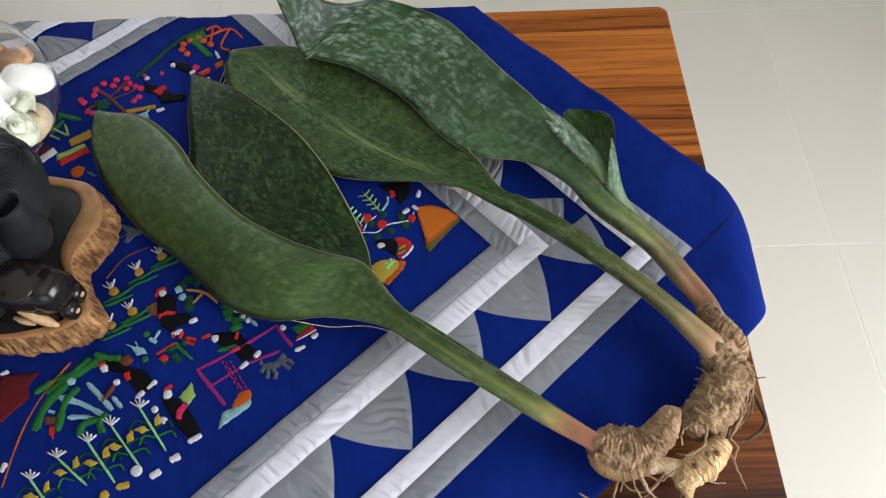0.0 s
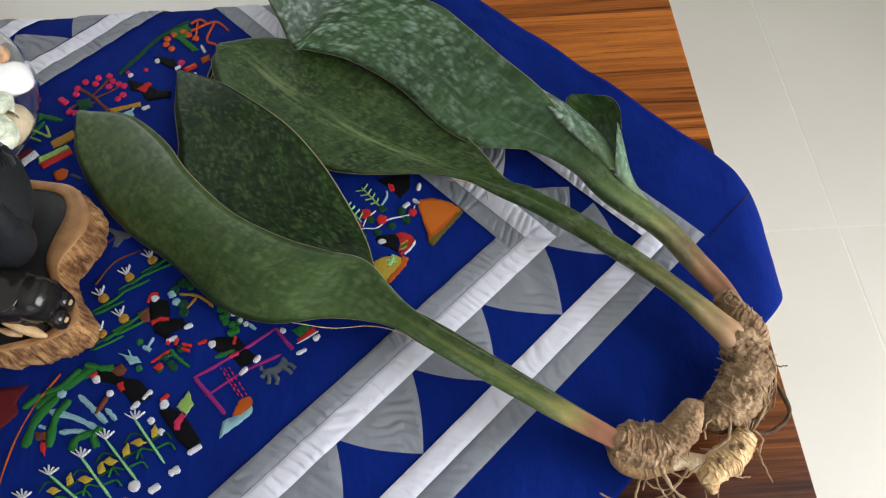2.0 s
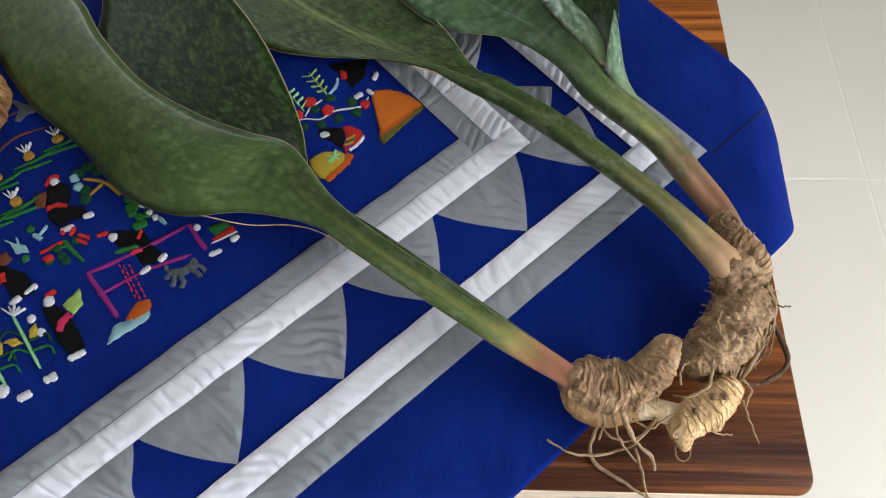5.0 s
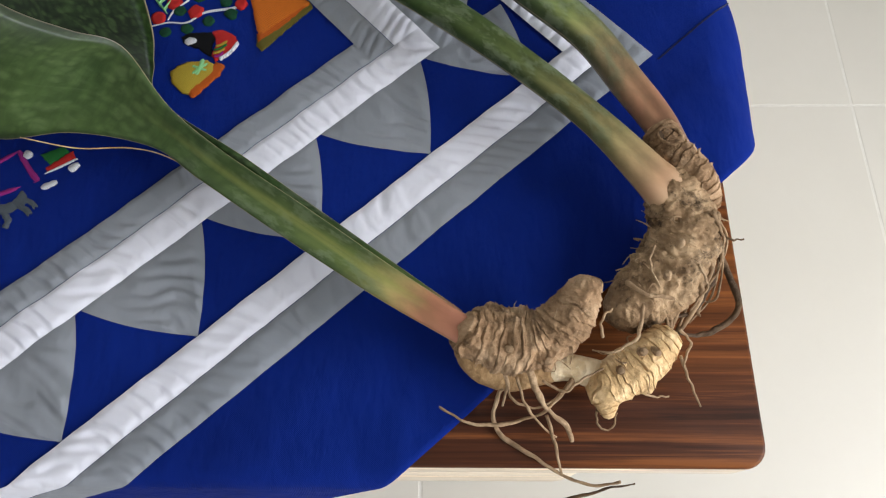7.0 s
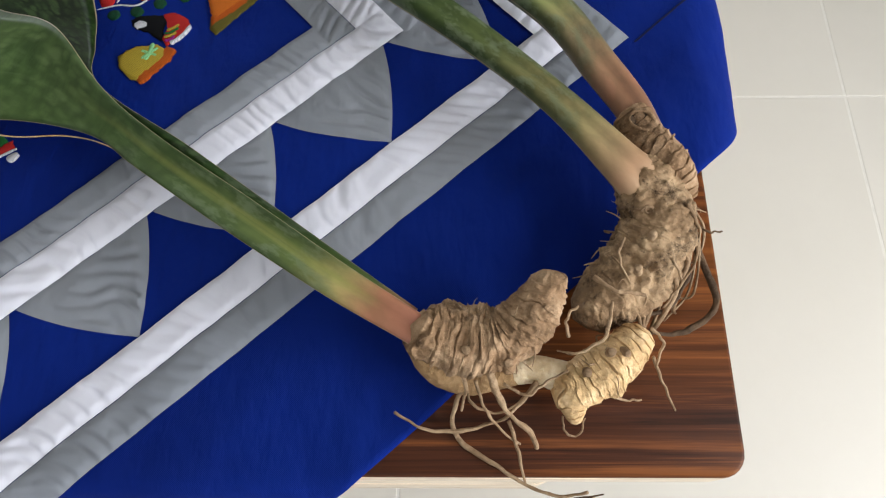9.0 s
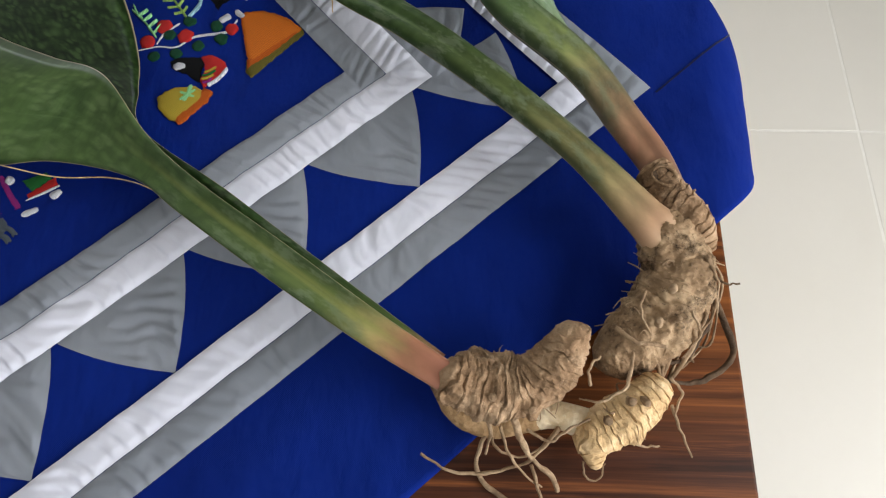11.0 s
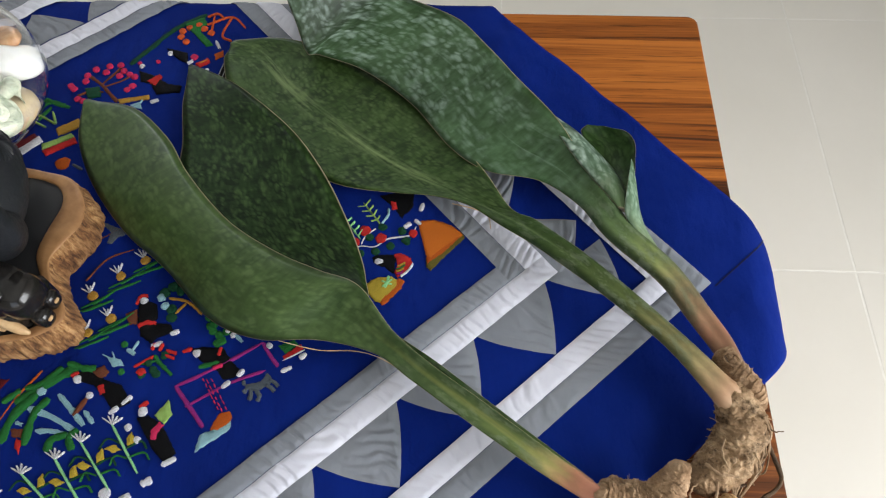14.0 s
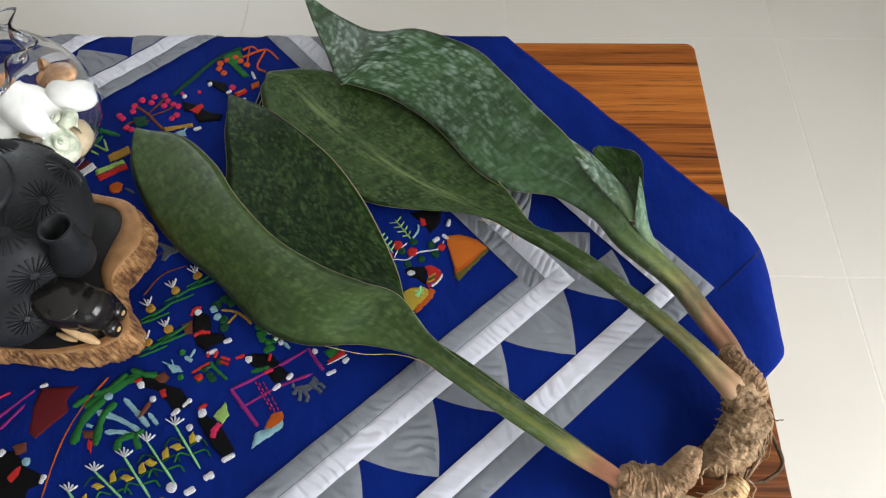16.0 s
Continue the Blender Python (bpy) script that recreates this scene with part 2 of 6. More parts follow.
def drape(u, v, lift=0.0):
    """The place of the cloth's point (u, v): flat on the table, and bent down past its edges."""
    p = C_ORG + C_A * u + C_B * v
    x, y, z = p.x, p.y, TOP + 0.0015
    z += 0.0013 * noise.noise((x * 9, y * 9, 0.3)) + 0.0016 * noise.noise((u * 38, v * 16, 4.0)) + 0.0008 * noise.noise((u * 80, v * 60, 2.0)) + 0.0016
    rim = min(max(max(u - 0.117, -0.117 - v) / 0.03, 0.0), 1.0)
    z += rim * (0.0030 * noise.noise((u * 7, v * 22, 6.0)) + 0.0022 * noise.noise((u * 26 + v * 9, v * 12 - u * 9, 8.0)) + 0.0022)
    z += lift

    def bend(s, r, most):
        a = min(s / r, most)
        rest = max(0, s - r * most)
        return r * math.sin(a) + rest * math.cos(a), r * (1 - math.cos(a)) + rest * math.sin(a)
    if x > 0:
        out, down = bend(x, 0.040 + 0.006 * noise.noise((y * 16, 0.5, 0.2)), 1.42)
        x, z = out, z - down
    if y < -DEEP:
        out, down = bend(-DEEP - y, 0.012, 1.45)
        y, z = -DEEP - out, z - down
    elif y > 0:
        out, down = bend(y, 0.012, 1.5)
        y, z = out, z - down
    return Vector((x, y, z))


M_BLUE = fabric_mat("royal_blue_cotton", (0.0018, 0.0112, 0.125), (0.0030, 0.0172, 0.178), 1.0, 0.0)
M_GREY = fabric_mat("grey_cotton", (0.20, 0.215, 0.245), (0.27, 0.285, 0.315), 1.0, 0.03)
M_WHITE = fabric_mat("pale_lilac_cotton", (0.62, 0.625, 0.70), (0.72, 0.725, 0.80), 1.0, 0.03)
cloth = thing("embroidered_tablecloth", "royal blue quilted tablecloth with grey and white bands and embroidery", "tablecloth", (-0.6, -0.3, TOP))


def rounded(u, v, r=0.10):
    """The cloth's corner over the table's end is cut round."""
    du, dv = u - (U1 - r), (V0 + r) - v
    if du > 0 and dv > 0:
        d = max(du, dv) / math.hypot(du, dv)
        d = min(1.0, d + 0.06 * d * (1 - d))
        return U1 - r + du * d, V0 + r - dv * d
    return u, v


def base_sheet():
    n = 240
    rows = []
    for i in range(n + 1):
        row = []
        for j in range(n + 1):
            u, v = U0 + (U1 - U0) * i / n, V0 + (V1 - V0) * j / n
            row.append(drape(*rounded(u, v)))
        rows.append(row)
    bm = grid_mesh(rows)
    geo = bmesh.ops.extrude_face_region(bm, geom=bm.faces[:])
    bmesh.ops.translate(bm, vec=(0, 0, -0.0012), verts=[g for g in geo["geom"] if isinstance(g, bmesh.types.BMVert)])
    bmesh.ops.recalc_face_normals(bm, faces=bm.faces)
    return bm


def fold(q, a, b):
    """Soft slanting gathers across a strip, uneven in depth, with a few sharper creases."""
    d = (b - a) / np.linalg.norm(b - a)
    s, t = float((q - a) @ d), float((q - a) @ np.array((-d[1], d[0])))
    ph = s * 80 + t * 36 + 1.8 * noise.noise((s * 16, t * 22, 5 + a[0] * 7)) + 0.4 * noise.noise((s * 60, t * 40, 8))
    k = max(0.15, 0.6 + 1.0 * noise.noise((s * 34 + a[1] * 31, t * 8, 1.7)))
    w = math.sin(2 * math.pi * ph)
    return 0.17 * k * (w - 0.45 * abs(w) + 0.35 * math.sin(4 * math.pi * ph + 1.0))


def strip(name, corners, material, nu, nv, lift=0.0020, pucker=0.0075):
    """A sewn strip: four corners in cloth coordinates, puffed between its seams."""
    a, b, c, d = [np.array(q) for q in corners]
    rows = []
    for i in range(nu + 1):
        s = i / nu
        row = []
        for j in range(nv + 1):
            t = j / nv
            q = a * (1 - s) * (1 - t) + b * s * (1 - t) + c * s * t + d * (1 - s) * t
            rim = min(t * 6, (1 - t) * 6, s * nu / 4, (1 - s) * nu / 4, 1)
            h = 0.0016 + rim * max(0.0, lift + pucker * fold(q, a, b))
            row.append(drape(q[0], q[1], h))
        rows.append(row)
    return put(part(name, grid_mesh(rows), material, cloth))


put(part("base_sheet", base_sheet(), M_BLUE, cloth))
# two square frames of bands round the embroidered field, with pointed flags between them
G0, G1 = -0.600, -0.0425            # the field's span in u; in v it is mirrored


def frame_bands(inner, outer, name, material, full):
    """Four strips between two distances outside the field's edge: one pair runs through the corners, the other butts against it."""
    lo, hi = G0 - inner, G1 + inner
    vlo, vhi = -G1 - inner, -G0 + inner
    w = outer - inner
    e, f = (w, 0.0) if full == "near" else (0.0, w)
    for c in (((lo - e, vlo), (hi + e, vlo), (hi + e, vlo - w), (lo - e, vlo - w)),
              ((hi, vlo - f), (hi, vhi + f), (hi + w, vhi + f), (hi + w, vlo - f)),
              ((hi + e, vhi), (lo - e, vhi), (lo - e, vhi + w), (hi + e, vhi + w)),
              ((lo, vhi + f), (lo, vlo - f), (lo - w, vlo - f), (lo - w, vhi + f))):
        strip(name, c, material, 520, 10)


frame_bands(0.0, 0.0209, "grey_band", M_GREY, "right")
frame_bands(0.0213, 0.0450, "white_band", M_WHITE, "near")
frame_bands(0.1085, 0.1313, "white_band", M_WHITE, "near")
frame_bands(0.1317, 0.1545, "grey_band", M_GREY, "right")


def flag(base0, base1, tip):
    """A grey pointed patch between the bands, with gently bowed sides."""
    a, b, t = [np.array(q) for q in (base0, base1, tip)]
    n, rows = 30, []
    for i in range(n + 1):
        s = i / n
        w = (1 - s) + 0.32 * s * (1 - s)
        mid = (a + b) / 2 * (1 - s) + t * s
        row = []
        for j in range(45):
            q = mid + (b - a) * (j / 44 - 0.5) * max(w, 0.01)
            rim = min(j, 44 - j, 6) / 6
            row.append(drape(q[0], q[1], 0.0004 + max(0.0, 0.0020 + 0.0075 * fold(q, a, b)) * rim * min(1, (1 - s) * 4, 0.15 + s * 5)))
        rows.append(row)
    put(part("flag_patch", grid_mesh(rows), M_GREY, cloth))


step, width = 0.0962, 0.092
flag((-0.062 + step + 0.03, -0.002), (-0.062 + step - width / 2, -0.002), (-0.062 + step, -0.0655))
for k in range(7):
    c = -0.062 - step * k
    flag((c + width / 2, -0.002), (c - width / 2, -0.002), (c, -0.0655))
    flag((c - width / 2, 0.648), (c + width / 2, 0.648), (c, 0.707))
    flag((0.002, -c - 0.032 - width / 2), (0.002, -c - 0.032 + width / 2), (0.061, -c - 0.032))
    flag((-0.648, -c + width / 2), (-0.648, -c - width / 2), (-0.707, -c))

seam = [drape(0.113 + 0.094 * i / 24, -0.1165, 0.0004) for i in range(25)]
rows = [[p - Vector((0.0005, -0.0005, 0)), p + Vector((0, 0, 0.0006)), p + Vector((0.0005, -0.0005, 0))] for p in seam]
put(part("seam", grid_mesh(rows), fabric_mat("navy_seam_thread", (0.001, 0.003, 0.03), (0.002, 0.004, 0.04)), cloth, "dark stitched seam"))

# ---- snake plant ----
def leaf_mat(name, dark, mid, pale, amount, stops, blotch=46.0, stripe=0.0, fade=0.0, gloss=0.2, netting=0.35, ridge=0.0):
    """Mottled succulent leaf: UV map 'metres' runs along and across, 'rel' from base to tip."""
    k = Mat(name, 0.45, spec=gloss)
    def uv(layer):
        n = k.t.nodes.new("ShaderNodeUVMap")
        n.uv_map = layer
        return n.outputs[0]
    def scaled(vec, s):
        mp = k.t.nodes.new("ShaderNodeMapping")
        k.t.links.new(vec, mp.inputs[0])
        mp.inputs["Scale"].default_value = s
        return mp.outputs[0]
    metres, rel = uv("metres"), uv("rel")
    sep = k.t.nodes.new("ShaderNodeSeparateXYZ")
    k.t.links.new(rel, sep.inputs[0])
    along, across = sep.outputs[0], sep.outputs[1]
    wob = k.noise(scaled(metres, (1, 1, 1)), 30, 3)
    m2 = k.t.nodes.new("ShaderNodeVectorMath")
    m2.operation = "ADD"
    k.t.links.new(scaled(metres, (0.55, 1, 1)), m2.inputs[0])
    sc = k.t.nodes.new("ShaderNodeVectorMath")
    sc.operation = "SCALE"
    sc.inputs["Scale"].default_value = 0.014
    comb = k.t.nodes.new("ShaderNodeCombineXYZ")
    k.t.links.new(wob, comb.inputs[0]), k.t.links.new(wob, comb.inputs[1])
    k.t.links.new(comb.outputs[0], sc.inputs[0])
    k.t.links.new(sc.outputs[0], m2.inputs[1])
    vec = m2.outputs[0]
    cells = k.voronoi(vec, blotch * 2.6, "SMOOTH_F1")
    patch = k.noise(vec, blotch, 5, 0.62)
    big = k.noise(metres, 11, 3)
    streak = k.noise(scaled(metres, (5, 130, 1)), 1.0, 4)
    cross = k.noise(scaled(metres, (1, 0.35, 1)), 95, 4, 0.6)
    body = k.mix(k.ramp(big, (0.36, (0, 0, 0)), (0.62, (1, 1, 1))), dark, mid)
    net = k.voronoi(vec, blotch * 3.2)
    flecks = k.math("MAXIMUM", k.ramp(cells, (0.15, (1, 1, 1)), (0.42, (0, 0, 0))), k.math("MULTIPLY", k.ramp(net, (0.18, (1, 1, 1)), (0.55, (0, 0, 0))), 0.7))
    spots = k.math("MULTIPLY", k.ramp(patch, (0.40, (0.12,) * 3), (0.56, (1, 1, 1))), flecks)
    body = k.mix(k.ramp(net, (0.35, (0, 0, 0)), (0.75, (netting,) * 3)), body, tuple(a * 0.45 for a in dark))
    body = k.mix(k.ramp(cross, (0.42, (0, 0, 0)), (0.66, (0.55,) * 3)), body, tuple(a * 1.2 + b * 0.1 for a, b in zip(mid, pale)))
    if fade:
        spots = k.math("MULTIPLY", spots, k.ramp(along, (0.40, (1 - fade,) * 3), (0.85, (1, 1, 1))))
    body = k.mix(k.math("MULTIPLY", spots, amount), body, pale)
    if stripe:
        mid_line = k.ramp(k.math("ABSOLUTE", k.math("SUBTRACT", across, 0.47)), (0.0, (1, 1, 1)), (0.09, (0, 0, 0)))
        fleck = k.ramp(k.noise(scaled(metres, (14, 160, 1)), 1.0, 4), (0.42, (0, 0, 0)), (0.65, (1, 1, 1)))
        body = k.mix(k.math("MULTIPLY", k.math("MULTIPLY", mid_line, fleck), stripe), body, (0.20, 0.27, 0.11))
    body = k.mix(k.ramp(streak, (0.62, (0, 0, 0)), (0.8, (0.22,) * 3)), body, pale)
    grad = k.ramp(along, *[(p, c) for p, c, m in stops])
    hold = k.ramp(along, *[(p, (m,) * 3) for p, c, m in stops])
    base = k.mix(k.math("MULTIPLY", k.ramp(k.noise(scaled(metres, (0.5, 1, 1)), 85, 5), (0.4, (0, 0, 0)), (0.65, (1, 1, 1))), 0.6), grad, dark)
    base = k.mix(k.ramp(along, (0.0, (1, 1, 1)), (0.10, (0, 0, 0))), base, grad)
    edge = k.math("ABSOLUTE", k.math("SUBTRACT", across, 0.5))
    # stalk shade put into the colour: both edges darken across its width
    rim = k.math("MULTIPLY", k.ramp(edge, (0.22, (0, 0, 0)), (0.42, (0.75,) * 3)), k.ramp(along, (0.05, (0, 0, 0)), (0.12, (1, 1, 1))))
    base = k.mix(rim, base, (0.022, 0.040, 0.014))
    bands = k.ramp(k.noise(scaled(metres, (0.40, 1, 1)), 105, 4, 0.65), (0.50, (0, 0, 0)), (0.60, (1, 1, 1)))
    base = k.mix(k.math("MULTIPLY", bands, k.ramp(along, (0.05, (0, 0, 0)), (0.14, (0.42,) * 3))), base, tuple(min(1, 0.14 + 1.2 * a) for a in OLIVE))
    # highlight along the stalk's crest, put into the colour as a yellow-green streak
    if ridge:
        lit_keel = k.math("MULTIPLY", k.ramp(k.math("ABSOLUTE", k.math("SUBTRACT", across, 0.56)), (0.03, (1, 1, 1)), (0.16, (0, 0, 0))), k.ramp(k.noise(scaled(metres, (8, 260, 1)), 1.0, 4), (0.35, (0.35,) * 3), (0.6, (1, 1, 1))))
        base = k.mix(k.math("MULTIPLY", lit_keel, k.ramp(along, (0.045, (0, 0, 0)), (0.08, (ridge,) * 3))), base, (0.30, 0.31, 0.085))
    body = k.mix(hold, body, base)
    body = k.mix(k.ramp(edge, (0.490, (0, 0, 0)), (0.495, (1, 1, 1))), body, (0.36, 0.30, 0.19))
    k.colour(body)
    k.rough(k.ramp(patch, (0.35, (0.36,) * 3), (0.7, (0.52,) * 3)))
    k.bump(k.mix(0.5, streak, patch), 0.16, 0.0015)
    return k.m


def leaf_mesh(rows, long=110, half=11):
    """A leaf lofted along its stations: x, y, z, half width, heading and tilt of its breadth, roundness (1: petiole), cupping."""
    c = spline(rows, long)
    bm = bmesh.new()
    met, rel = bm.loops.layers.uv.new("metres"), bm.loops.layers.uv.new("rel")
    dist, rings, info = 0.0, [], []
    for i, q in enumerate(c):
        x, y, z, hw, head, tilt, rnd, cup = q
        hw, rnd = max(hw, 0.0012), min(max(rnd, 0), 1)
        if i:
            dist += float(np.linalg.norm(q[:3] - c[i - 1][:3]))
        a, t = radians(head), radians(tilt)
        side = Vector((math.cos(a) * math.cos(t), math.sin(a) * math.cos(t), math.sin(t)))
        p0, p1 = c[max(i - 1, 0)], c[min(i + 1, long)]
        fwd = Vector(p1[:3] - p0[:3]).normalized()
        nor = fwd.cross(side) if fwd.cross(side).z > 0 else side.cross(fwd)
        nor = (nor + Vector((0, 0, 0.4))).normalized()
        mid = Vector((x, y, z))
        ring, tags = [], []
        ws = [-1 + 2 * j / half for j in range(half + 1)]
        for top in (True, False):
            for w in (ws if top else ws[-2:0:-1]):
                r = math.sqrt(max(0, 1 - w * w))
                wave = 0.0016 * (1 - rnd) * abs(w) ** 2 * noise.noise((dist * 22, 3.0 if w > 0 else 9.0, hw * 40))
                h = hw * cup * (w * w - 0.4) + wave
                if top:
                    h += rnd * hw * 0.7 * r * (1 - 0.35 * math.exp(-(w / 0.3) ** 2)) * (1 - min(1, 1.4 * max(cup, 0))) + (1 - rnd) * 0.0007 * r
                else:
                    h -= rnd * hw * 0.9 * r + (1 - rnd) * 0.0014 * (0.3 + 0.7 * r)
                ring.append(bm.verts.new(mid + side * (hw * w) + nor * h))
                tags.append((dist, w * hw, (w + 1) / 2))
        rings.append(ring)
        info.append(tags)
    n = len(rings[0])
    total = dist
    for i in range(long):
        for j in range(n):
            ids = ((i, j), (i, (j + 1) % n), (i + 1, (j + 1) % n), (i + 1, j))
            f = bm.faces.new([rings[a][b] for a, b in ids])
            for loop, (a, b) in zip(f.loops, ids):
                d, m, w = info[a][b]
                loop[met].uv, loop[rel].uv = (d, m), (d / total, w)
    bm.faces.new(rings[0]), bm.faces.new(rings[-1])
    bmesh.ops.recalc_face_normals(bm, faces=bm.faces)
    return bm


FIBRE_B = [(-0.301, -0.314, 0.462), (-0.278, -0.32, 0.462), (-0.264, -0.328, 0.462), (-0.261, -0.343, 0.462)]
FIBRE_A = [(-0.457, -0.475, 0.472), (-0.419, -0.483, 0.472), (-0.385, -0.483, 0.472), (-0.359, -0.49, 0.472), (-0.327, -0.51, 0.472), (-0.294, -0.533, 0.472)]
LEAF_LONG = [
    (-0.177, -0.604, 0.484, 0.0083, 62, 6, 0.95, 0.25),
    (-0.217, -0.580, 0.488, 0.0096, 51, 11, 0.9, 0.4),
    (-0.267, -0.546, 0.490, 0.0107, 49, 16, 0.8, 0.5),
    (-0.321, -0.508, 0.491, 0.0119, 31, 27, 0.6, 0.5),
    (-0.355, -0.482, 0.492, 0.0149, 39, 42, 0.35, 0.2),
    (-0.400, -0.455, 0.493, 0.0327, 45, 31, 0.05, 0.1),
    (-0.449, -0.447, 0.491, 0.0448, 42, 27, 0, -0.26),
    (-0.500, -0.425, 0.487, 0.0471, 40, 27, 0, -0.3),
    (-0.556, -0.378, 0.479, 0.0434, 28, 28, 0, -0.28),
    (-0.609, -0.327, 0.472, 0.0464, 35, 23, 0, -0.24),
    (-0.653, -0.270, 0.464, 0.0486, 33, 16, 0, -0.16),
    (-0.694, -0.218, 0.458, 0.0358, 39, 9, 0, -0.05),
    (-0.728, -0.181, 0.457, 0.0030, 37, 0, 0, 0),
]
LEAF_DARK = [
    (-0.179, -0.593, 0.472, 0.0052, 24, 28, 1, 0),
    (-0.238, -0.553, 0.475, 0.0070, 32, 25, 1, 0),
    (-0.311, -0.501, 0.475, 0.0094, 26, 32, 0.8, 0.1),
    (-0.375, -0.454, 0.474, 0.0131, -9, 27, 0.3, 0.2),
    (-0.411, -0.416, 0.467, 0.0344, -10, 11, 0, 0.1),
    (-0.446, -0.386, 0.458, 0.0594, -1, 7, 0, 0.1),
    (-0.486, -0.337, 0.455, 0.0774, 1, 5, 0, 0.1),
    (-0.521, -0.279, 0.452, 0.0776, 6, 4, 0, 0.1),
    (-0.547, -0.223, 0.449, 0.0613, 8, 5, 0, 0.1),
    (-0.582, -0.168, 0.447, 0.0392, 10, 5, 0, 0.08),
    (-0.627, -0.109, 0.440, 0.0022, 42, 0, 0, 0),
]
LEAF_MIDDLE = [
    (-0.063, -0.513, 0.488, 0.0142, 56, 6, 1, 0),
    (-0.095, -0.473, 0.488, 0.0101, 30, 11, 1, 0),
    (-0.134, -0.430, 0.483, 0.0107, 32, 10, 1, 0),
    (-0.181, -0.384, 0.477, 0.0119, 37, 14, 0.95, 0),
    (-0.223, -0.348, 0.471, 0.0138, 22, 16, 0.7, 0.1),
    (-0.261, -0.321, 0.465, 0.0253, -17, 16, 0.25, 0.22),
    (-0.314, -0.284, 0.457, 0.0456, 16, 11, 0, 0.16),
    (-0.368, -0.250, 0.451, 0.0668, 30, 8, 0, 0.1),
    (-0.432, -0.199, 0.447, 0.0785, 33, 6, 0, 0.12),
    (-0.491, -0.147, 0.445, 0.0732, 29, 5, 0, 0.1),
    (-0.538, -0.092, 0.445, 0.0494, 17, 4, 0, 0.08),
    (-0.579, -0.073, 0.445, 0.0044, 36, 6, 0, 0),
]
LEAF_PALE = [
    (-0.052, -0.469, 0.480, 0.0076, -52, 15, 1, 0),
    (-0.066, -0.440, 0.476, 0.0098, -43, 8, 1, 0),
    (-0.087, -0.394, 0.472, 0.0102, -20, 11, 1, 0),
    (-0.134, -0.347, 0.472, 0.0150, 31, 9, 0.9, 0),
    (-0.159, -0.309, 0.475, 0.0165, 40, 17, 0.7, 0.1),
    (-0.191, -0.273, 0.475, 0.0256, 36, 20, 0.2, 0.2),
    (-0.229, -0.249, 0.477, 0.0466, 36, 16, 0, 0.14),
    (-0.264, -0.213, 0.477, 0.0540, 39, 13, 0, 0.1),
    (-0.309, -0.153, 0.478, 0.0553, 36, 12, 0, 0.05),
    (-0.357, -0.106, 0.479, 0.0636, 31, 9, 0, 0),
    (-0.418, -0.082, 0.484, 0.0582, 37, 15, 0, -0.05),
    (-0.454, -0.077, 0.479, 0.0438, 53, 14, 0, 0),
    (-0.487, -0.031, 0.470, 0.0278, 57, 8, 0, 0),
    (-0.537, 0.043, 0.472, 0.0037, 38, 0, 0, 0),
]
LEAF_FOLD = [
    (-0.095, -0.387, 0.471, 0.0135, -16, -12, 0.6, 0),
    (-0.110, -0.355, 0.475, 0.0133, -22, -22, 0.2, -0.2),
    (-0.118, -0.335, 0.480, 0.0125, -11, -31, 0, -0.3),
    (-0.119, -0.308, 0.485, 0.0082, -29, -33, 0, -0.2),
    (-0.117, -0.273, 0.487, 0.0030, -69, -9, 0, 0),
]
LEAF_SMALL = [
    (-0.125, -0.323, 0.471, 0.0063, -15, 10, 0.60, 0.20),
    (-0.129, -0.293, 0.473, 0.0150, -14, 14, 0.00, 0.50),
    (-0.132, -0.269, 0.474, 0.0213, -12, 18, 0.00, 0.70),
    (-0.135, -0.248, 0.476, 0.0250, -10, 18, 0.00, 0.70),
    (-0.143, -0.230, 0.477, 0.0225, -8, 12, 0.00, 0.50),
    (-0.150, -0.221, 0.479, 0.0088, -8, 4, 0.00, 0.10),
]
LEAF_WING = [
    (-0.129, -0.327, 0.481, 0.0063, -10, -8, 0.60, 0.10),
    (-0.142, -0.293, 0.483, 0.0150, 20, -16, 0.00, -0.20),
    (-0.158, -0.266, 0.484, 0.0181, 35, -22, 0.00, -0.30),
    (-0.175, -0.242, 0.485, 0.0150, 45, -22, 0.00, -0.30),
    (-0.191, -0.224, 0.486, 0.0081, 48, -16, 0.00, -0.20),
    (-0.201, -0.212, 0.487, 0.0013, 50, 0, 0.00, 0.00),
]

LEAF_PALE[0:3] = [(-0.045, -0.494, 0.482, 0.0105, 35, 8, 1, 0), (-0.053, -0.468, 0.479, 0.0112, 35, 8, 1, 0), (-0.068, -0.438, 0.476, 0.0120, 35, 8, 1, 0), (-0.091, -0.394, 0.472, 0.0128, 35, 8, 1, 0)]
LEAF_LONG[0:1] = [(-0.166, -0.610, 0.476, 0.0085, 55, 7, 0.9, 0.2), LEAF_LONG[0]]
LEAF_MIDDLE[0:1] = [(-0.045, -0.530, 0.470, 0.0168, 48, 5, 1, 0), (-0.053, -0.518, 0.479, 0.0150, 48, 5, 1, 0), (-0.064, -0.508, 0.484, 0.0126, 45, 5, 1, 0)]
TAN, PINKISH, CREAMY, YELLOWISH = (0.33, 0.24, 0.13), (0.36, 0.17, 0.10), (0.5, 0.4, 0.25), (0.26, 0.30, 0.10)
OLIVE = (0.085, 0.12, 0.035)
DEEP_GREEN, MID_GREEN, PALE_GREEN, BLUE_GREEN = (0.012, 0.031, 0.006), (0.032, 0.066, 0.014), (0.11, 0.165, 0.055), (0.22, 0.32, 0.24)
plant = thing("snake_plant", "uprooted whale-fin snake plant lying with bare rhizomes", "plant", (-0.3, -0.4, TOP))


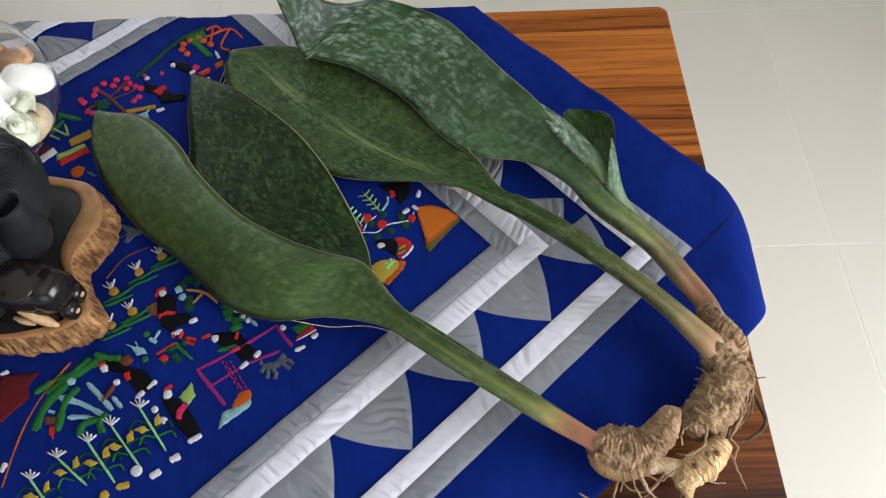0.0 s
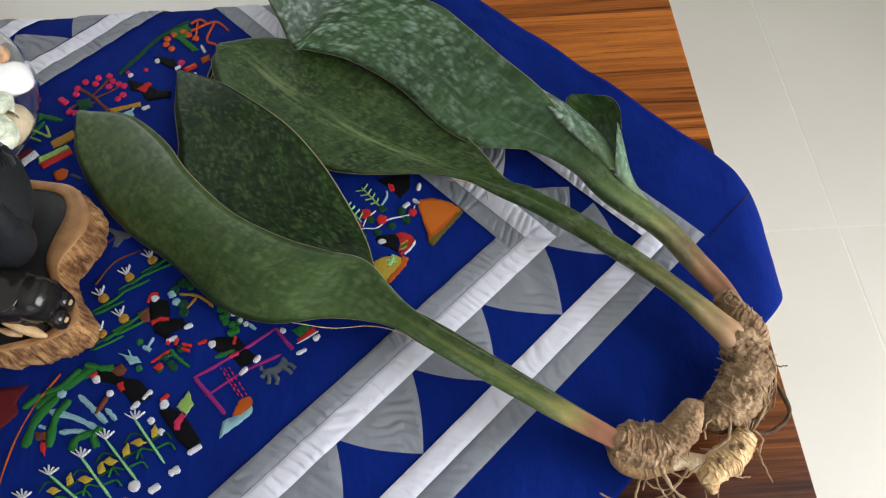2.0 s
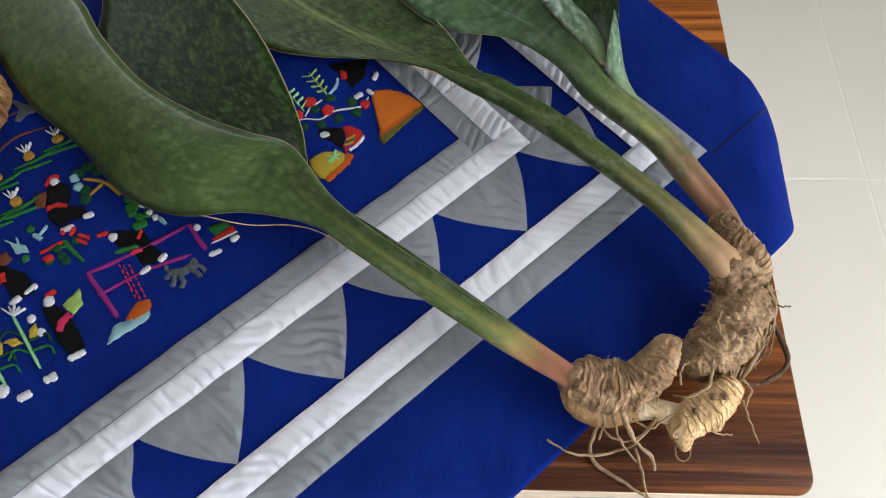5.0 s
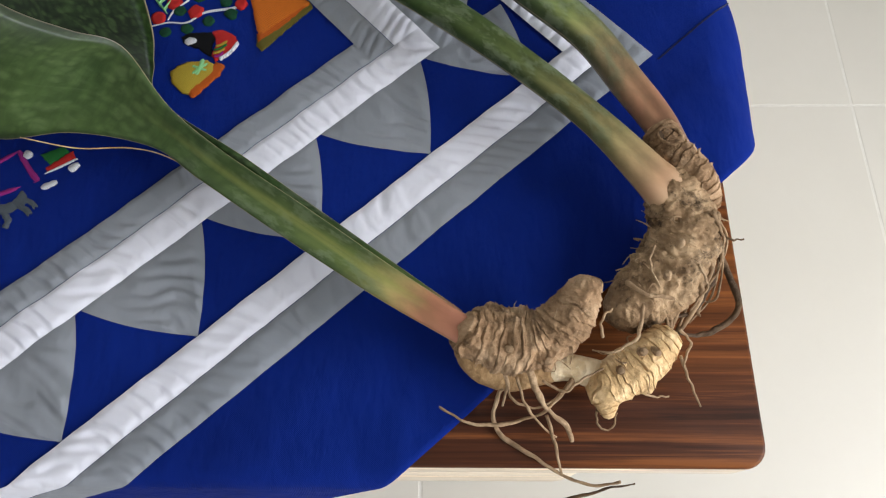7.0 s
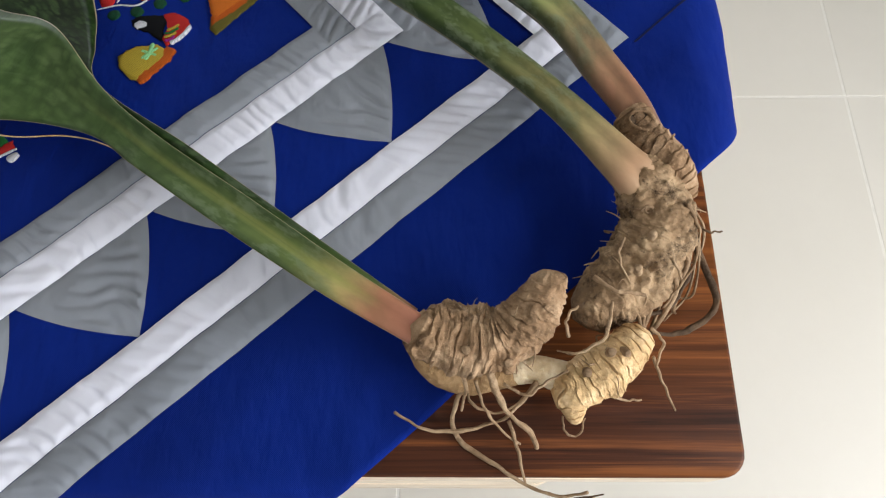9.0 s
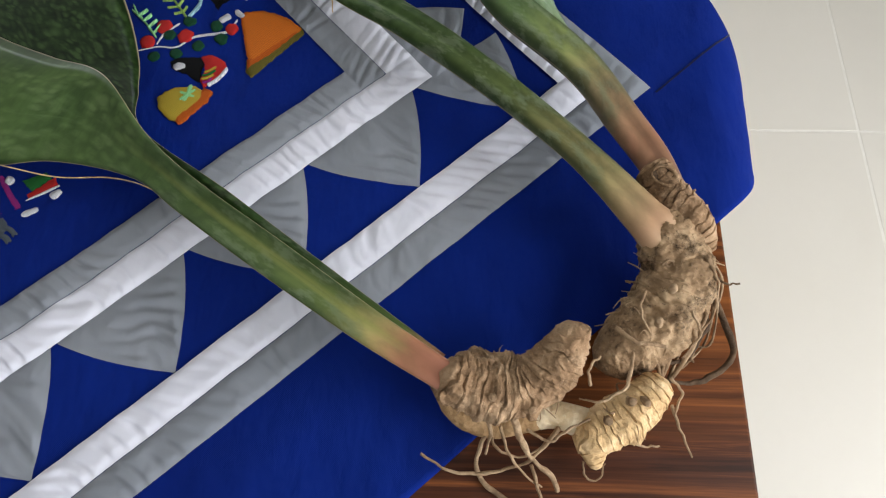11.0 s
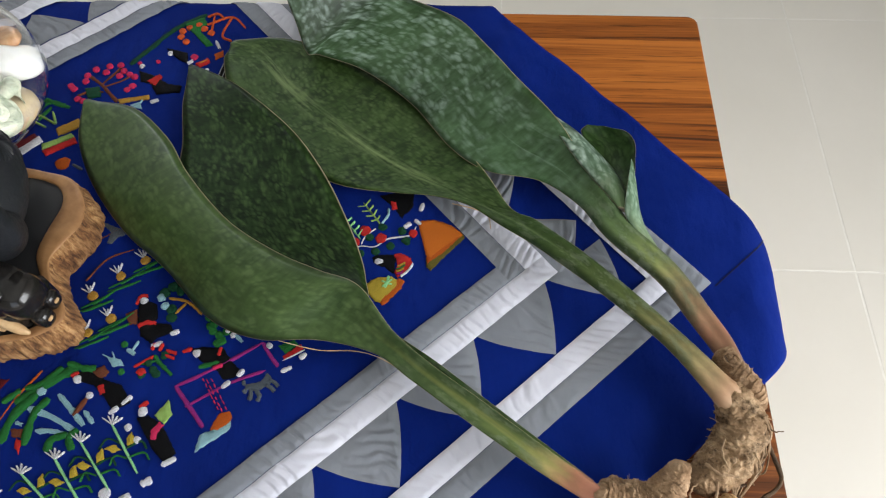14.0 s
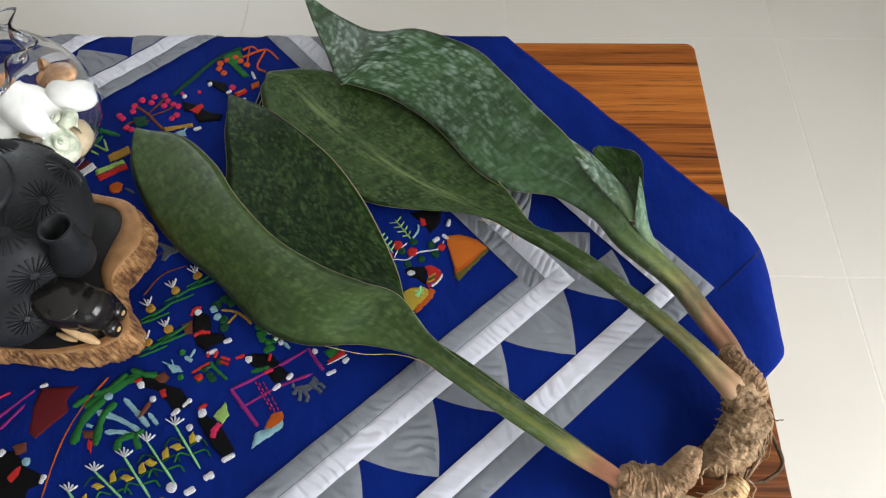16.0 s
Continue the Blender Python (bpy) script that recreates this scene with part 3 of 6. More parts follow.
def leaf(rows, label, *mat):
    return put(part("leaf", leaf_mesh(rows), leaf_mat(*mat), plant, label))


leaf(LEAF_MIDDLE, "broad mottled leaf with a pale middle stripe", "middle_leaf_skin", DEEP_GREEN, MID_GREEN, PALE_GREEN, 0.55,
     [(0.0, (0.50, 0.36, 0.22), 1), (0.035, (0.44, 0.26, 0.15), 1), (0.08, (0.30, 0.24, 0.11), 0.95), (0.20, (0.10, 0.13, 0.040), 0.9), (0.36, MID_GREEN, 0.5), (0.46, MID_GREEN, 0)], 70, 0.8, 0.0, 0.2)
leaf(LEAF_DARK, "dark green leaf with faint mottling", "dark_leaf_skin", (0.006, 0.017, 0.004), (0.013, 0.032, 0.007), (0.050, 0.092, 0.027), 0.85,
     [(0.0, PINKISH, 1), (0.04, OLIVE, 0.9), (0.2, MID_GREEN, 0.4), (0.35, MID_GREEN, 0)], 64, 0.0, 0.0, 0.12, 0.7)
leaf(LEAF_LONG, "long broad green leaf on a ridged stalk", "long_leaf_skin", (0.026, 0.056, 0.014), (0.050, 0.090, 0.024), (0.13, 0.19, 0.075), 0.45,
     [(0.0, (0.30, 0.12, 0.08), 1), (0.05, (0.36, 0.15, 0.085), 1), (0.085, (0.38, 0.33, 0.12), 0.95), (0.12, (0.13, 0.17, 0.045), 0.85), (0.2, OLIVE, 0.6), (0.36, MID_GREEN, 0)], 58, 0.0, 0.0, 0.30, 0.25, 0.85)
# unlit inside of the curl: its shade is put into the dark skin
leaf(LEAF_SMALL, "hollow of a small curled leaf, its shade put into the dark colour", "small_leaf_shade_skin", (0.008, 0.026, 0.005), (0.022, 0.055, 0.010), (0.07, 0.12, 0.04), 0.6,
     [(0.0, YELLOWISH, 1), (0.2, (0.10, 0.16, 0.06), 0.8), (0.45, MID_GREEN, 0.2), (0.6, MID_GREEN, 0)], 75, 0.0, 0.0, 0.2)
# wing turned to the window: its light is put into the pale skin
leaf(LEAF_WING, "blotched wing of the small curled leaf, its light put into the pale colour", "wing_leaf_lit_skin", (0.03, 0.07, 0.035), (0.08, 0.14, 0.085), (0.40, 0.50, 0.42), 1.0,
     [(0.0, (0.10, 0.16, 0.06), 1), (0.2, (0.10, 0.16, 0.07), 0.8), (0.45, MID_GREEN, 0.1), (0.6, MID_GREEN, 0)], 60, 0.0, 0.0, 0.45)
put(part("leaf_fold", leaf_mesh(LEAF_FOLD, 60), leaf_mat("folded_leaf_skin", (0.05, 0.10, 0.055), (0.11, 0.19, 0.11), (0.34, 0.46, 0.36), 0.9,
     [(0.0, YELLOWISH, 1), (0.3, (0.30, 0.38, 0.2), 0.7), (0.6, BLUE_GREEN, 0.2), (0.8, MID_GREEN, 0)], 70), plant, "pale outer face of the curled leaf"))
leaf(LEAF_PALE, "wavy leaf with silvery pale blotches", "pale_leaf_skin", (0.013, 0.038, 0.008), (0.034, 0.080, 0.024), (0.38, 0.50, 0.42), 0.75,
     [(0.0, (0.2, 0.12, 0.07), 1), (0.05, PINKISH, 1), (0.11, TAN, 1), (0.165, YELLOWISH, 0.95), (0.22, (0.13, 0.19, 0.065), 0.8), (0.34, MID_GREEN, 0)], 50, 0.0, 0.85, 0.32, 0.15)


def rhizome_mat(name, light, mid, dirt, amount, grit=0.3):
    """Dry skin: broad pale and brown fields, soil in patches, fine grit and pores."""
    k = Mat(name, 0.85, spec=0.2)
    v = k.coords()
    n1, n2, n3 = k.noise(v, 60, 6, 0.62), k.noise(v, 320, 5, 0.7), k.noise(v, 28, 5, 0.7, 0.6)
    c = k.ramp(n1, (0.34, tuple(a * 0.75 for a in mid)), (0.47, mid), (0.64, light))
    soil = k.math("MULTIPLY", k.ramp(n3, (0.50, (0, 0, 0)), (0.60, (1, 1, 1))), k.ramp(n2, (0.40, (0.15,) * 3), (0.60, (1, 1, 1))))
    c = k.mix(k.math("MULTIPLY", soil, amount), c, dirt)
    c = k.mix(k.math("MULTIPLY", k.ramp(n2, (0.60, (0, 0, 0)), (0.66, (1, 1, 1))), grit), c, dirt)
    c = k.mix(k.ramp(k.noise(v, 620, 3), (0.60, (0, 0, 0)), (0.75, (0.35,) * 3)), c, tuple(min(1, a * 1.5) for a in light))
    k.colour(c)
    b = k.mix(0.5, n2, k.voronoi(v, 260))
    k.bump(k.noise(v, 900, 4, 0.7), 0.35, 0.0012, k.bump(b, 0.6, 0.0035))
    return k.m


M_RHIZ = rhizome_mat("dry_brown_rhizome_skin", (0.45, 0.305, 0.185), (0.27, 0.165, 0.09), (0.045, 0.024, 0.012), 0.6)
M_RHIZ_D = rhizome_mat("dusty_rhizome_skin", (0.42, 0.29, 0.17), (0.26, 0.165, 0.09), (0.04, 0.023, 0.012), 0.85, 0.6)
M_CREAM = rhizome_mat("cream_rhizome_skin", (0.78, 0.57, 0.33), (0.60, 0.40, 0.20), (0.24, 0.12, 0.045), 0.6, 0.45)
M_TANROOT = rhizome_mat("tan_rhizome_skin", (0.48, 0.31, 0.16), (0.36, 0.22, 0.105), (0.16, 0.085, 0.035), 0.3, 0.1)
M_NECK = rhizome_mat("ivory_rhizome_skin", (0.80, 0.68, 0.48), (0.66, 0.50, 0.30), (0.36, 0.22, 0.10), 0.3, 0.1)
M_ROOT = rhizome_mat("dry_root_skin", (0.44, 0.31, 0.19), (0.29, 0.19, 0.11), (0.08, 0.05, 0.026), 0.4)
M_ROOT_D = rhizome_mat("dark_root_skin", (0.13, 0.08, 0.045), (0.08, 0.05, 0.03), (0.03, 0.02, 0.012), 0.5)


def tube_mesh(rows, along, around, rough=0.0, rings=0.0, ring_len=0.006, seed=0.0, knobs=0.0):
    """A closed round body through rows of x, y, z, radius, with growth rings and lumps."""
    c = spline(rows, along)
    pts, d = [], 0.0
    up = Vector((0.2, 0.1, 1)).normalized()
    for i, q in enumerate(c):
        if i:
            d += float(np.linalg.norm(q[:3] - c[i - 1][:3]))
        fwd = Vector(c[min(i + 1, along)][:3] - c[max(i - 1, 0)][:3]).normalized()
        a = fwd.cross(up).normalized()
        b = a.cross(fwd)
        row = []
        for j in range(around):
            t = 2 * math.pi * j / around
            o = a * math.cos(t) + b * math.sin(t)
            p = Vector(q[:3]) + o * q[3]
            r = q[3]
            if rings:
                ph = d / ring_len + 1.1 * noise.noise((p.x * 50 + seed, p.y * 50, p.z * 50)) + 0.35 * noise.noise((p.x * 190, p.y * 190 + seed, p.z * 190))
                saw = ph - math.floor(ph)
                deep = 0.6 + 0.8 * noise.noise((math.floor(ph) * 3.1 + seed, t * 0.7, 2))
                r *= 1 + rings * (0.2 - 1.5 * deep * math.exp(-((saw - 0.5) / 0.06) ** 2) + 0.8 * max(deep, 0) * math.exp(-((saw - 0.62) / 0.05) ** 2) + 0.25 * saw)
            r *= 1 + rough * noise.noise((p.x * 45 + seed, p.y * 45, p.z * 45)) + rough * 0.6 * noise.noise((p.x * 130, p.y * 130 + seed, p.z * 130)) + rough * 0.35 * noise.noise((p.x * 330, p.y * 330 + seed, p.z * 330))
            if knobs:
                k = noise.noise((p.x * 85 + seed, p.y * 85, p.z * 85 + 7))
                r *= 1 + knobs * max(0, k - 0.25)
            row.append(Vector(q[:3]) + o * r)
        pts.append(row)
    bm = grid_mesh(pts, close_v=True)
    bm.verts.ensure_lookup_table()
    n = around
    for start in (0, along * n):
        mid = sum((bm.verts[start + j].co for j in range(n)), Vector()) / n
        edge = c[0] if start == 0 else c[-1]
        nxt = c[1] if start == 0 else c[-2]
        tip = bm.verts.new(mid + Vector(edge[:3] - nxt[:3]).normalized() * edge[3] * 0.5)
        bm.verts.ensure_lookup_table()
        for j in range(n):
            bm.faces.new((bm.verts[start + j], bm.verts[start + (j + 1) % n], tip))
    bmesh.ops.recalc_face_normals(bm, faces=bm.faces)
    return bm


def rhizome(rows, mat, label, **kw):
    return put(part("rhizome", tube_mesh(rows, 240, 90, **kw), mat, plant, label))


rhizome([(-0.176, -0.603, 0.481, 0.0100), (-0.171, -0.605, 0.478, 0.0130), (-0.158, -0.606, 0.473, 0.0158), (-0.142, -0.607, 0.470, 0.0162), (-0.129, -0.606, 0.471, 0.0152), (-0.118, -0.599, 0.477, 0.0132), (-0.112, -0.591, 0.485, 0.0116), (-0.108, -0.583, 0.491, 0.0098), (-0.1075, -0.580, 0.494, 0.0066)],
        M_RHIZ, "ringed grey-brown rhizome with an upturned knob", rough=0.26, rings=0.12, ring_len=0.0058, seed=1.0, knobs=0.45)
rhizome([(-0.172, -0.609, 0.466, 0.0090), (-0.164, -0.616, 0.456, 0.0108), (-0.150, -0.621, 0.450, 0.0104), (-0.136, -0.621, 0.449, 0.0086), (-0.122, -0.619, 0.450, 0.0070)],
        M_TANROOT, "smooth tan underside of the rhizome", rough=0.06, seed=3.0)
rhizome([(-0.124, -0.619, 0.450, 0.0072), (-0.112, -0.618, 0.451, 0.0076), (-0.102, -0.621, 0.452, 0.0084), (-0.094, -0.624, 0.453, 0.0090)],
        M_NECK, "smooth ivory neck of a young rhizome", rough=0.04, seed=8.0)
rhizome([(-0.051, -0.506, 0.475, 0.0124), (-0.046, -0.518, 0.473, 0.0170), (-0.042, -0.533, 0.467, 0.0198), (-0.045, -0.547, 0.461, 0.0212), (-0.055, -0.562, 0.457, 0.0207), (-0.067, -0.575, 0.454, 0.0180), (-0.078, -0.583, 0.452, 0.0142), (-0.086, -0.587, 0.450, 0.0090)],
        M_RHIZ_D, "thick dusty brown rhizome", rough=0.22, rings=0.05, ring_len=0.012, seed=4.0, knobs=0.5)
rhizome([(-0.056, -0.478, 0.480, 0.0098), (-0.047, -0.492, 0.481, 0.0108), (-0.036, -0.504, 0.479, 0.0110), (-0.027, -0.514, 0.472, 0.0092), (-0.023, -0.522, 0.465, 0.0060)],
        M_RHIZ, "scarred pale crown of the rhizome", rough=0.18, rings=0.10, ring_len=0.0045, seed=5.0, knobs=0.4)
rhizome([(-0.101, -0.626, 0.450, 0.0086), (-0.093, -0.627, 0.452, 0.0118), (-0.082, -0.622, 0.454, 0.0132), (-0.071, -0.615, 0.456, 0.0130), (-0.060, -0.606, 0.457, 0.0112), (-0.053, -0.601, 0.457, 0.0078)],
        M_CREAM, "fresh cream rhizome with thin rings", rough=0.12, rings=0.10, ring_len=0.0048, seed=6.0, knobs=0.4)
rhizome([(-0.093, -0.630, 0.450, 0.0100), (-0.092, -0.638, 0.447, 0.0070), (-0.091, -0.645, 0.444, 0.0030)],
        M_CREAM, "pointed cream rhizome bud", rough=0.12, rings=0.08, ring_len=0.0036, seed=7.0)
# the hollow left where an old stalk broke from the crown
scar = [(-0.0505 + 0.0052 * math.cos(2 * math.pi * i / 16) - 0.0045 * math.sin(2 * math.pi * i / 16), -0.4875 + 0.0058 * math.sin(2 * math.pi * i / 16) + 0.003 * math.cos(2 * math.pi * i / 16), 0.4915 + 0.001 * math.sin(4 * math.pi * i / 16), 0.0011) for i in range(17)]
put(part("stalk_scar", tube_mesh(scar, 64, 8, rough=0.5, knobs=0.6), M_RHIZ, plant, "ragged rim of a broken stalk"))
hollow = [[Vector((p[0] * k + (1 - k) * -0.0505, p[1] * k + (1 - k) * -0.4875, 0.4912 - 0.0006 * (1 - k))) for p in scar[:-1]] for k in (1.0, 0.6, 0.05)]
put(part("stalk_hollow", grid_mesh(hollow, close_v=True), M_ROOT_D, plant, "dark dry hollow of a broken stalk"))


def kinked(pts, seed):
    """A dry root bends by small uneven kinks."""
    c = spline(pts, 4 * (len(pts) - 1))
    k = [0.0011 if 0 < i < len(c) - 1 else 0 for i in range(len(c))]
    return [(q[0] + a * noise.noise((i * 0.9, seed * 700, 1)), q[1] + a * noise.noise((i * 0.9, seed * 700, 5)), max(q[2] + a * noise.noise((i * 0.9, seed * 700, 9)), q[2] - 0.0002), q[3]) for i, (q, a) in enumerate(zip(c, k))]


def root(rows, thick, mat=None, label=""):
    n = len(rows)
    pts = [(x, y, z, 0.66 * thick * (1 - 0.4 * i / (n - 1))) for i, (x, y, z) in enumerate(rows)]
    return put(part("root", tube_mesh(kinked(pts, thick), 14 * (n - 1), 8, rough=0.45, seed=thick * 900, knobs=0.8), mat or M_ROOT, plant, label))


T = TOP + 0.003
root([(-0.026, -0.542, 0.462), (-0.017, -0.552, 0.455), (-0.008, -0.577, 0.447), (-0.016, -0.589, 0.445), (-0.032, -0.597, 0.447), (-0.048, -0.598, 0.452)], 0.0030, M_ROOT_D, "dark looping root")
root([(-0.024, -0.55, 0.457), (-0.024, -0.566, 0.452), (-0.036, -0.583, 0.45), (-0.05, -0.588, 0.452)], 0.0026, M_ROOT_D, "dark looping root")
root([(-0.025, -0.533, 0.466), (-0.012, -0.541, 0.46), (-0.003, -0.540, 0.458)], 0.0016, M_ROOT_D)
root([(-0.148, -0.622, 0.458), (-0.156, -0.638, 0.446), (-0.154, -0.652, T), (-0.137, -0.664, T), (-0.118, -0.676, T), (-0.100, -0.682, 0.436), (-0.086, -0.680, 0.438)], 0.0024)
root([(-0.138, -0.622, 0.466), (-0.129, -0.640, 0.455), (-0.116, -0.650, 0.446), (-0.111, -0.657, T)], 0.0030)
root([(-0.112, -0.626, 0.456), (-0.129, -0.643, 0.448), (-0.149, -0.649, 0.444), (-0.171, -0.649, 0.445), (-0.188, -0.640, 0.446)], 0.0018)
root([(-0.127, -0.645, 0.448), (-0.122, -0.660, 0.44), (-0.118, -0.676, T)], 0.0018)
root([(-0.073, -0.588, 0.476), (-0.078, -0.606, 0.474), (-0.091, -0.614, 0.472), (-0.102, -0.612, 0.468)], 0.0016)
root([(-0.082, -0.575, 0.478), (-0.072, -0.584, 0.482), (-0.056, -0.585, 0.478)], 0.0022)
root([(-0.049, -0.612, 0.455), (-0.041, -0.626, 0.442), (-0.034, -0.637, T)], 0.0013)
root([(-0.074, -0.630, 0.445), (-0.062, -0.632, 0.437), (-0.052, -0.631, T)], 0.0013)
root([(-0.098, -0.642, 0.446), (-0.096, -0.650, 0.44), (-0.089, -0.651, 0.438), (-0.086, -0.643, 0.445)], 0.0009)
root([(-0.118, -0.690, 0.428), (-0.103, -0.686, 0.433), (-0.078, -0.681, 0.438)], 0.0017, M_ROOT_D)
root([(-0.150, -0.625, 0.455), (-0.146, -0.637, 0.452), (-0.132, -0.641, 0.45), (-0.118, -0.634, 0.452)], 0.0015)
root([(-0.156, -0.617, 0.472), (-0.150, -0.630, 0.462), (-0.152, -0.640, 0.45)], 0.0022)
root([(-0.096, -0.605, 0.47), (-0.098, -0.598, 0.48), (-0.092, -0.592, 0.482)], 0.0013)
root([(-0.052, -0.600, 0.468), (-0.045, -0.606, 0.462), (-0.047, -0.616, 0.452)], 0.0016)
for p, o in (((-0.150, -0.617, 0.489), (0, -0.3, 1)), ((-0.139, -0.613, 0.488), (0.1, 0.1, 1)), ((-0.162, -0.612, 0.487), (0, -0.1, 1)), ((-0.128, -0.622, 0.481), (0.2, -0.6, 1)), ((-0.050, -0.553, 0.488), (0, 0.1, 1)), ((-0.060, -0.572, 0.486), (-0.2, 0, 1)), ((-0.047, -0.570, 0.484), (0.4, 0, 1)), ((-0.075, -0.615, 0.477), (0, -0.2, 1)), ((-0.066, -0.616, 0.474), (0.3, -0.6, 1)), ((-0.088, -0.625, 0.474), (-0.1, -0.3, 1))):
    o = Vector(o).normalized()
    q = Vector(p)
    put(part("root_scar", tube_mesh([(*(q - o * 0.009), 0.0024), (*(q - o * 0.0025), 0.0021), (*(q - o * 0.0015), 0.0012)], 8, 12, rough=0.4, seed=q.x * 300), M_ROOT, plant))
root([(-0.030, -0.535, 0.485), (-0.022, -0.546, 0.474), (-0.022, -0.56, 0.462), (-0.03, -0.572, 0.456)], 0.0016)
root([(-0.040, -0.565, 0.480), (-0.034, -0.575, 0.47), (-0.044, -0.588, 0.466)], 0.0014)
root([(-0.066, -0.556, 0.487), (-0.07, -0.568, 0.487), (-0.064, -0.580, 0.482)], 0.0010)
root([(-0.145, -0.628, 0.47), (-0.139, -0.642, 0.458), (-0.128, -0.652, 0.446), (-0.12, -0.655, T)], 0.0014)
root([(-0.13, -0.628, 0.462), (-0.118, -0.634, 0.462), (-0.108, -0.628, 0.468), (-0.098, -0.624, 0.474)], 0.0013)
hairs = bmesh.new()
rng = random.Random(5)
for k in range(170):
    seat = rng.choice([(-0.15, -0.6065, 0.4715, 0.016), (-0.125, -0.604, 0.473, 0.0145), (-0.042, -0.530, 0.468, 0.0195), (-0.045, -0.547, 0.461, 0.021), (-0.06, -0.566, 0.456, 0.0195), (-0.076, -0.618, 0.455, 0.013), (-0.036, -0.504, 0.479, 0.011)])
    az, el = rng.uniform(0, 6.28), rng.uniform(-0.2, 1.2)
    o = Vector((math.cos(az) * math.cos(el), math.sin(az) * math.cos(el), math.sin(el)))
    p = Vector(seat[:3]) + o * seat[3] * 0.95
    q = p + o * rng.uniform(0.002, 0.006) + Vector((rng.uniform(-0.004, 0.004), rng.uniform(-0.004, 0.004), rng.uniform(-0.005, 0.0)))
    e = q + Vector((rng.uniform(-0.006, 0.006), rng.uniform(-0.006, 0.006), rng.uniform(-0.006, 0.001)))
    th = rng.uniform(0.0003, 0.0008)
    me = bpy.data.meshes.new("tmp")
    piece = tube_mesh([(*p, th), (*q, th * 0.8), (*e, th * 0.4)], 6, 5)
    piece.to_mesh(me)
    piece.free()
    hairs.from_mesh(me)
    bpy.data.meshes.remove(me)
for i in range(11):
    u = rng.uniform(0, 1)
    p = Vector((-0.024 - 0.05 * u * u, -0.522 - 0.06 * u, 0.466 - 0.01 * u))
    side = Vector((0.9, -0.25 - 0.5 * u, 0)).normalized()
    q = p + side * rng.uniform(0.006, 0.012) + Vector((0, rng.uniform(-0.012, 0.004), rng.uniform(-0.010, 0.004)))
    e = q + Vector((rng.uniform(-0.012, 0.003), rng.uniform(-0.03, -0.008), 0))
    e.z = rng.uniform(0.4325, 0.452)
    g_ = e + Vector((rng.uniform(-0.016, 0.002), rng.uniform(-0.018, 0.004), 0))
    g_.z = rng.uniform(0.4322, e.z)
    th = rng.uniform(0.0007, 0.0016)
    put(part("root", tube_mesh([(*p, th * 1.3), (*q, th), (*e, th * 0.85), (*g_, th * 0.4)], 26, 7, rough=0.35, seed=i), M_ROOT, plant))
tagged(put(part("root_hairs", hairs, M_ROOT, plant, "fine broken root hairs")), kind="stuff")

for rows_, lab in ((FIBRE_A, "dry curled leaf margin"), (FIBRE_B, "torn curled leaf margin")):
    put(part("leaf_margin", tube_mesh([(*p, 0.00045) for p in rows_], 40, 6, rough=0.2), M_CREAM, plant, lab))

# ---- live-edge tray ----
k = Mat("tan_cut_wood", 0.55)
v = k.coords((6, 6, 40))
g = k.noise(v, 9, 5)
k.colour(k.ramp(g, (0.3, (0.25, 0.115, 0.040)), (0.6, (0.40, 0.205, 0.080)), (0.8, (0.31, 0.15, 0.055))))
k.bump(g, 0.2, 0.001)
M_RIM = k.m
k = Mat("ragged_bark", 0.85)
v = k.coords((1, 1, 0.16))
g = k.noise(v, 240, 5, 0.65)
w = k.noise(k.coords(), 38, 4)
k.colour(k.mix(k.ramp(w, (0.38, (0, 0, 0)), (0.62, (0.8,) * 3)), k.ramp(g, (0.34, (0.08, 0.03, 0.010)), (0.48, (0.36, 0.17, 0.058)), (0.62, (0.62, 0.37, 0.16))), k.ramp(g, (0.36, (0.05, 0.018, 0.007)), (0.6, (0.25, 0.105, 0.036)))))
k.bump(g, 1.0, 0.004)
M_BARK = k.m
k = Mat("matt_black_lacquer", 0.45)
g = k.noise(k.coords(), 30, 5)
k.colour(k.ramp(g, (0.3, (0.010, 0.010, 0.011)), (0.7, (0.02, 0.02, 0.021))))
k.rough(k.ramp(g, (0.3, (0.35,) * 3), (0.7, (0.6,) * 3)))
M_BLACKTRAY = k.m
TRAY = [(-0.769, -0.280), (-0.728, -0.288), (-0.692, -0.299), (-0.671, -0.326), (-0.665, -0.355), (-0.676, -0.380), (-0.684, -0.402), (-0.673, -0.428), (-0.655, -0.453), (-0.656, -0.470), (-0.678, -0.486), (-0.726, -0.496), (-0.785, -0.492), (-0.86, -0.49), (-0.94, -0.46), (-0.985, -0.40), (-0.97, -0.33), (-0.90, -0.285), (-0.83, -0.275)]
WELL = [(-0.763, -0.301), (-0.729, -0.306), (-0.708, -0.317), (-0.701, -0.337), (-0.707, -0.366), (-0.709, -0.394), (-0.695, -0.421), (-0.679, -0.447), (-0.677, -0.464), (-0.703, -0.478), (-0.751, -0.485), (-0.787, -0.482), (-0.86, -0.475), (-0.925, -0.447), (-0.96, -0.40), (-0.948, -0.345), (-0.895, -0.308), (-0.83, -0.299), (-0.795, -0.299)]
tray = thing("wooden_tray", "live-edge wooden slab tray with a black painted well", "tray", (-0.8, -0.39, TOP + 0.004))


def closed(points, n):
    c = spline(points + points[:3], n * (len(points) + 2))
    return [Vector((q[0], q[1], 0)) for q in c[n:n + n * len(points)]]


ring_t, ring_w = closed(TRAY, 26), closed(WELL, 26)
mid = Vector((-0.81, -0.385, 0))
TRAY_T = TOP + 0.046


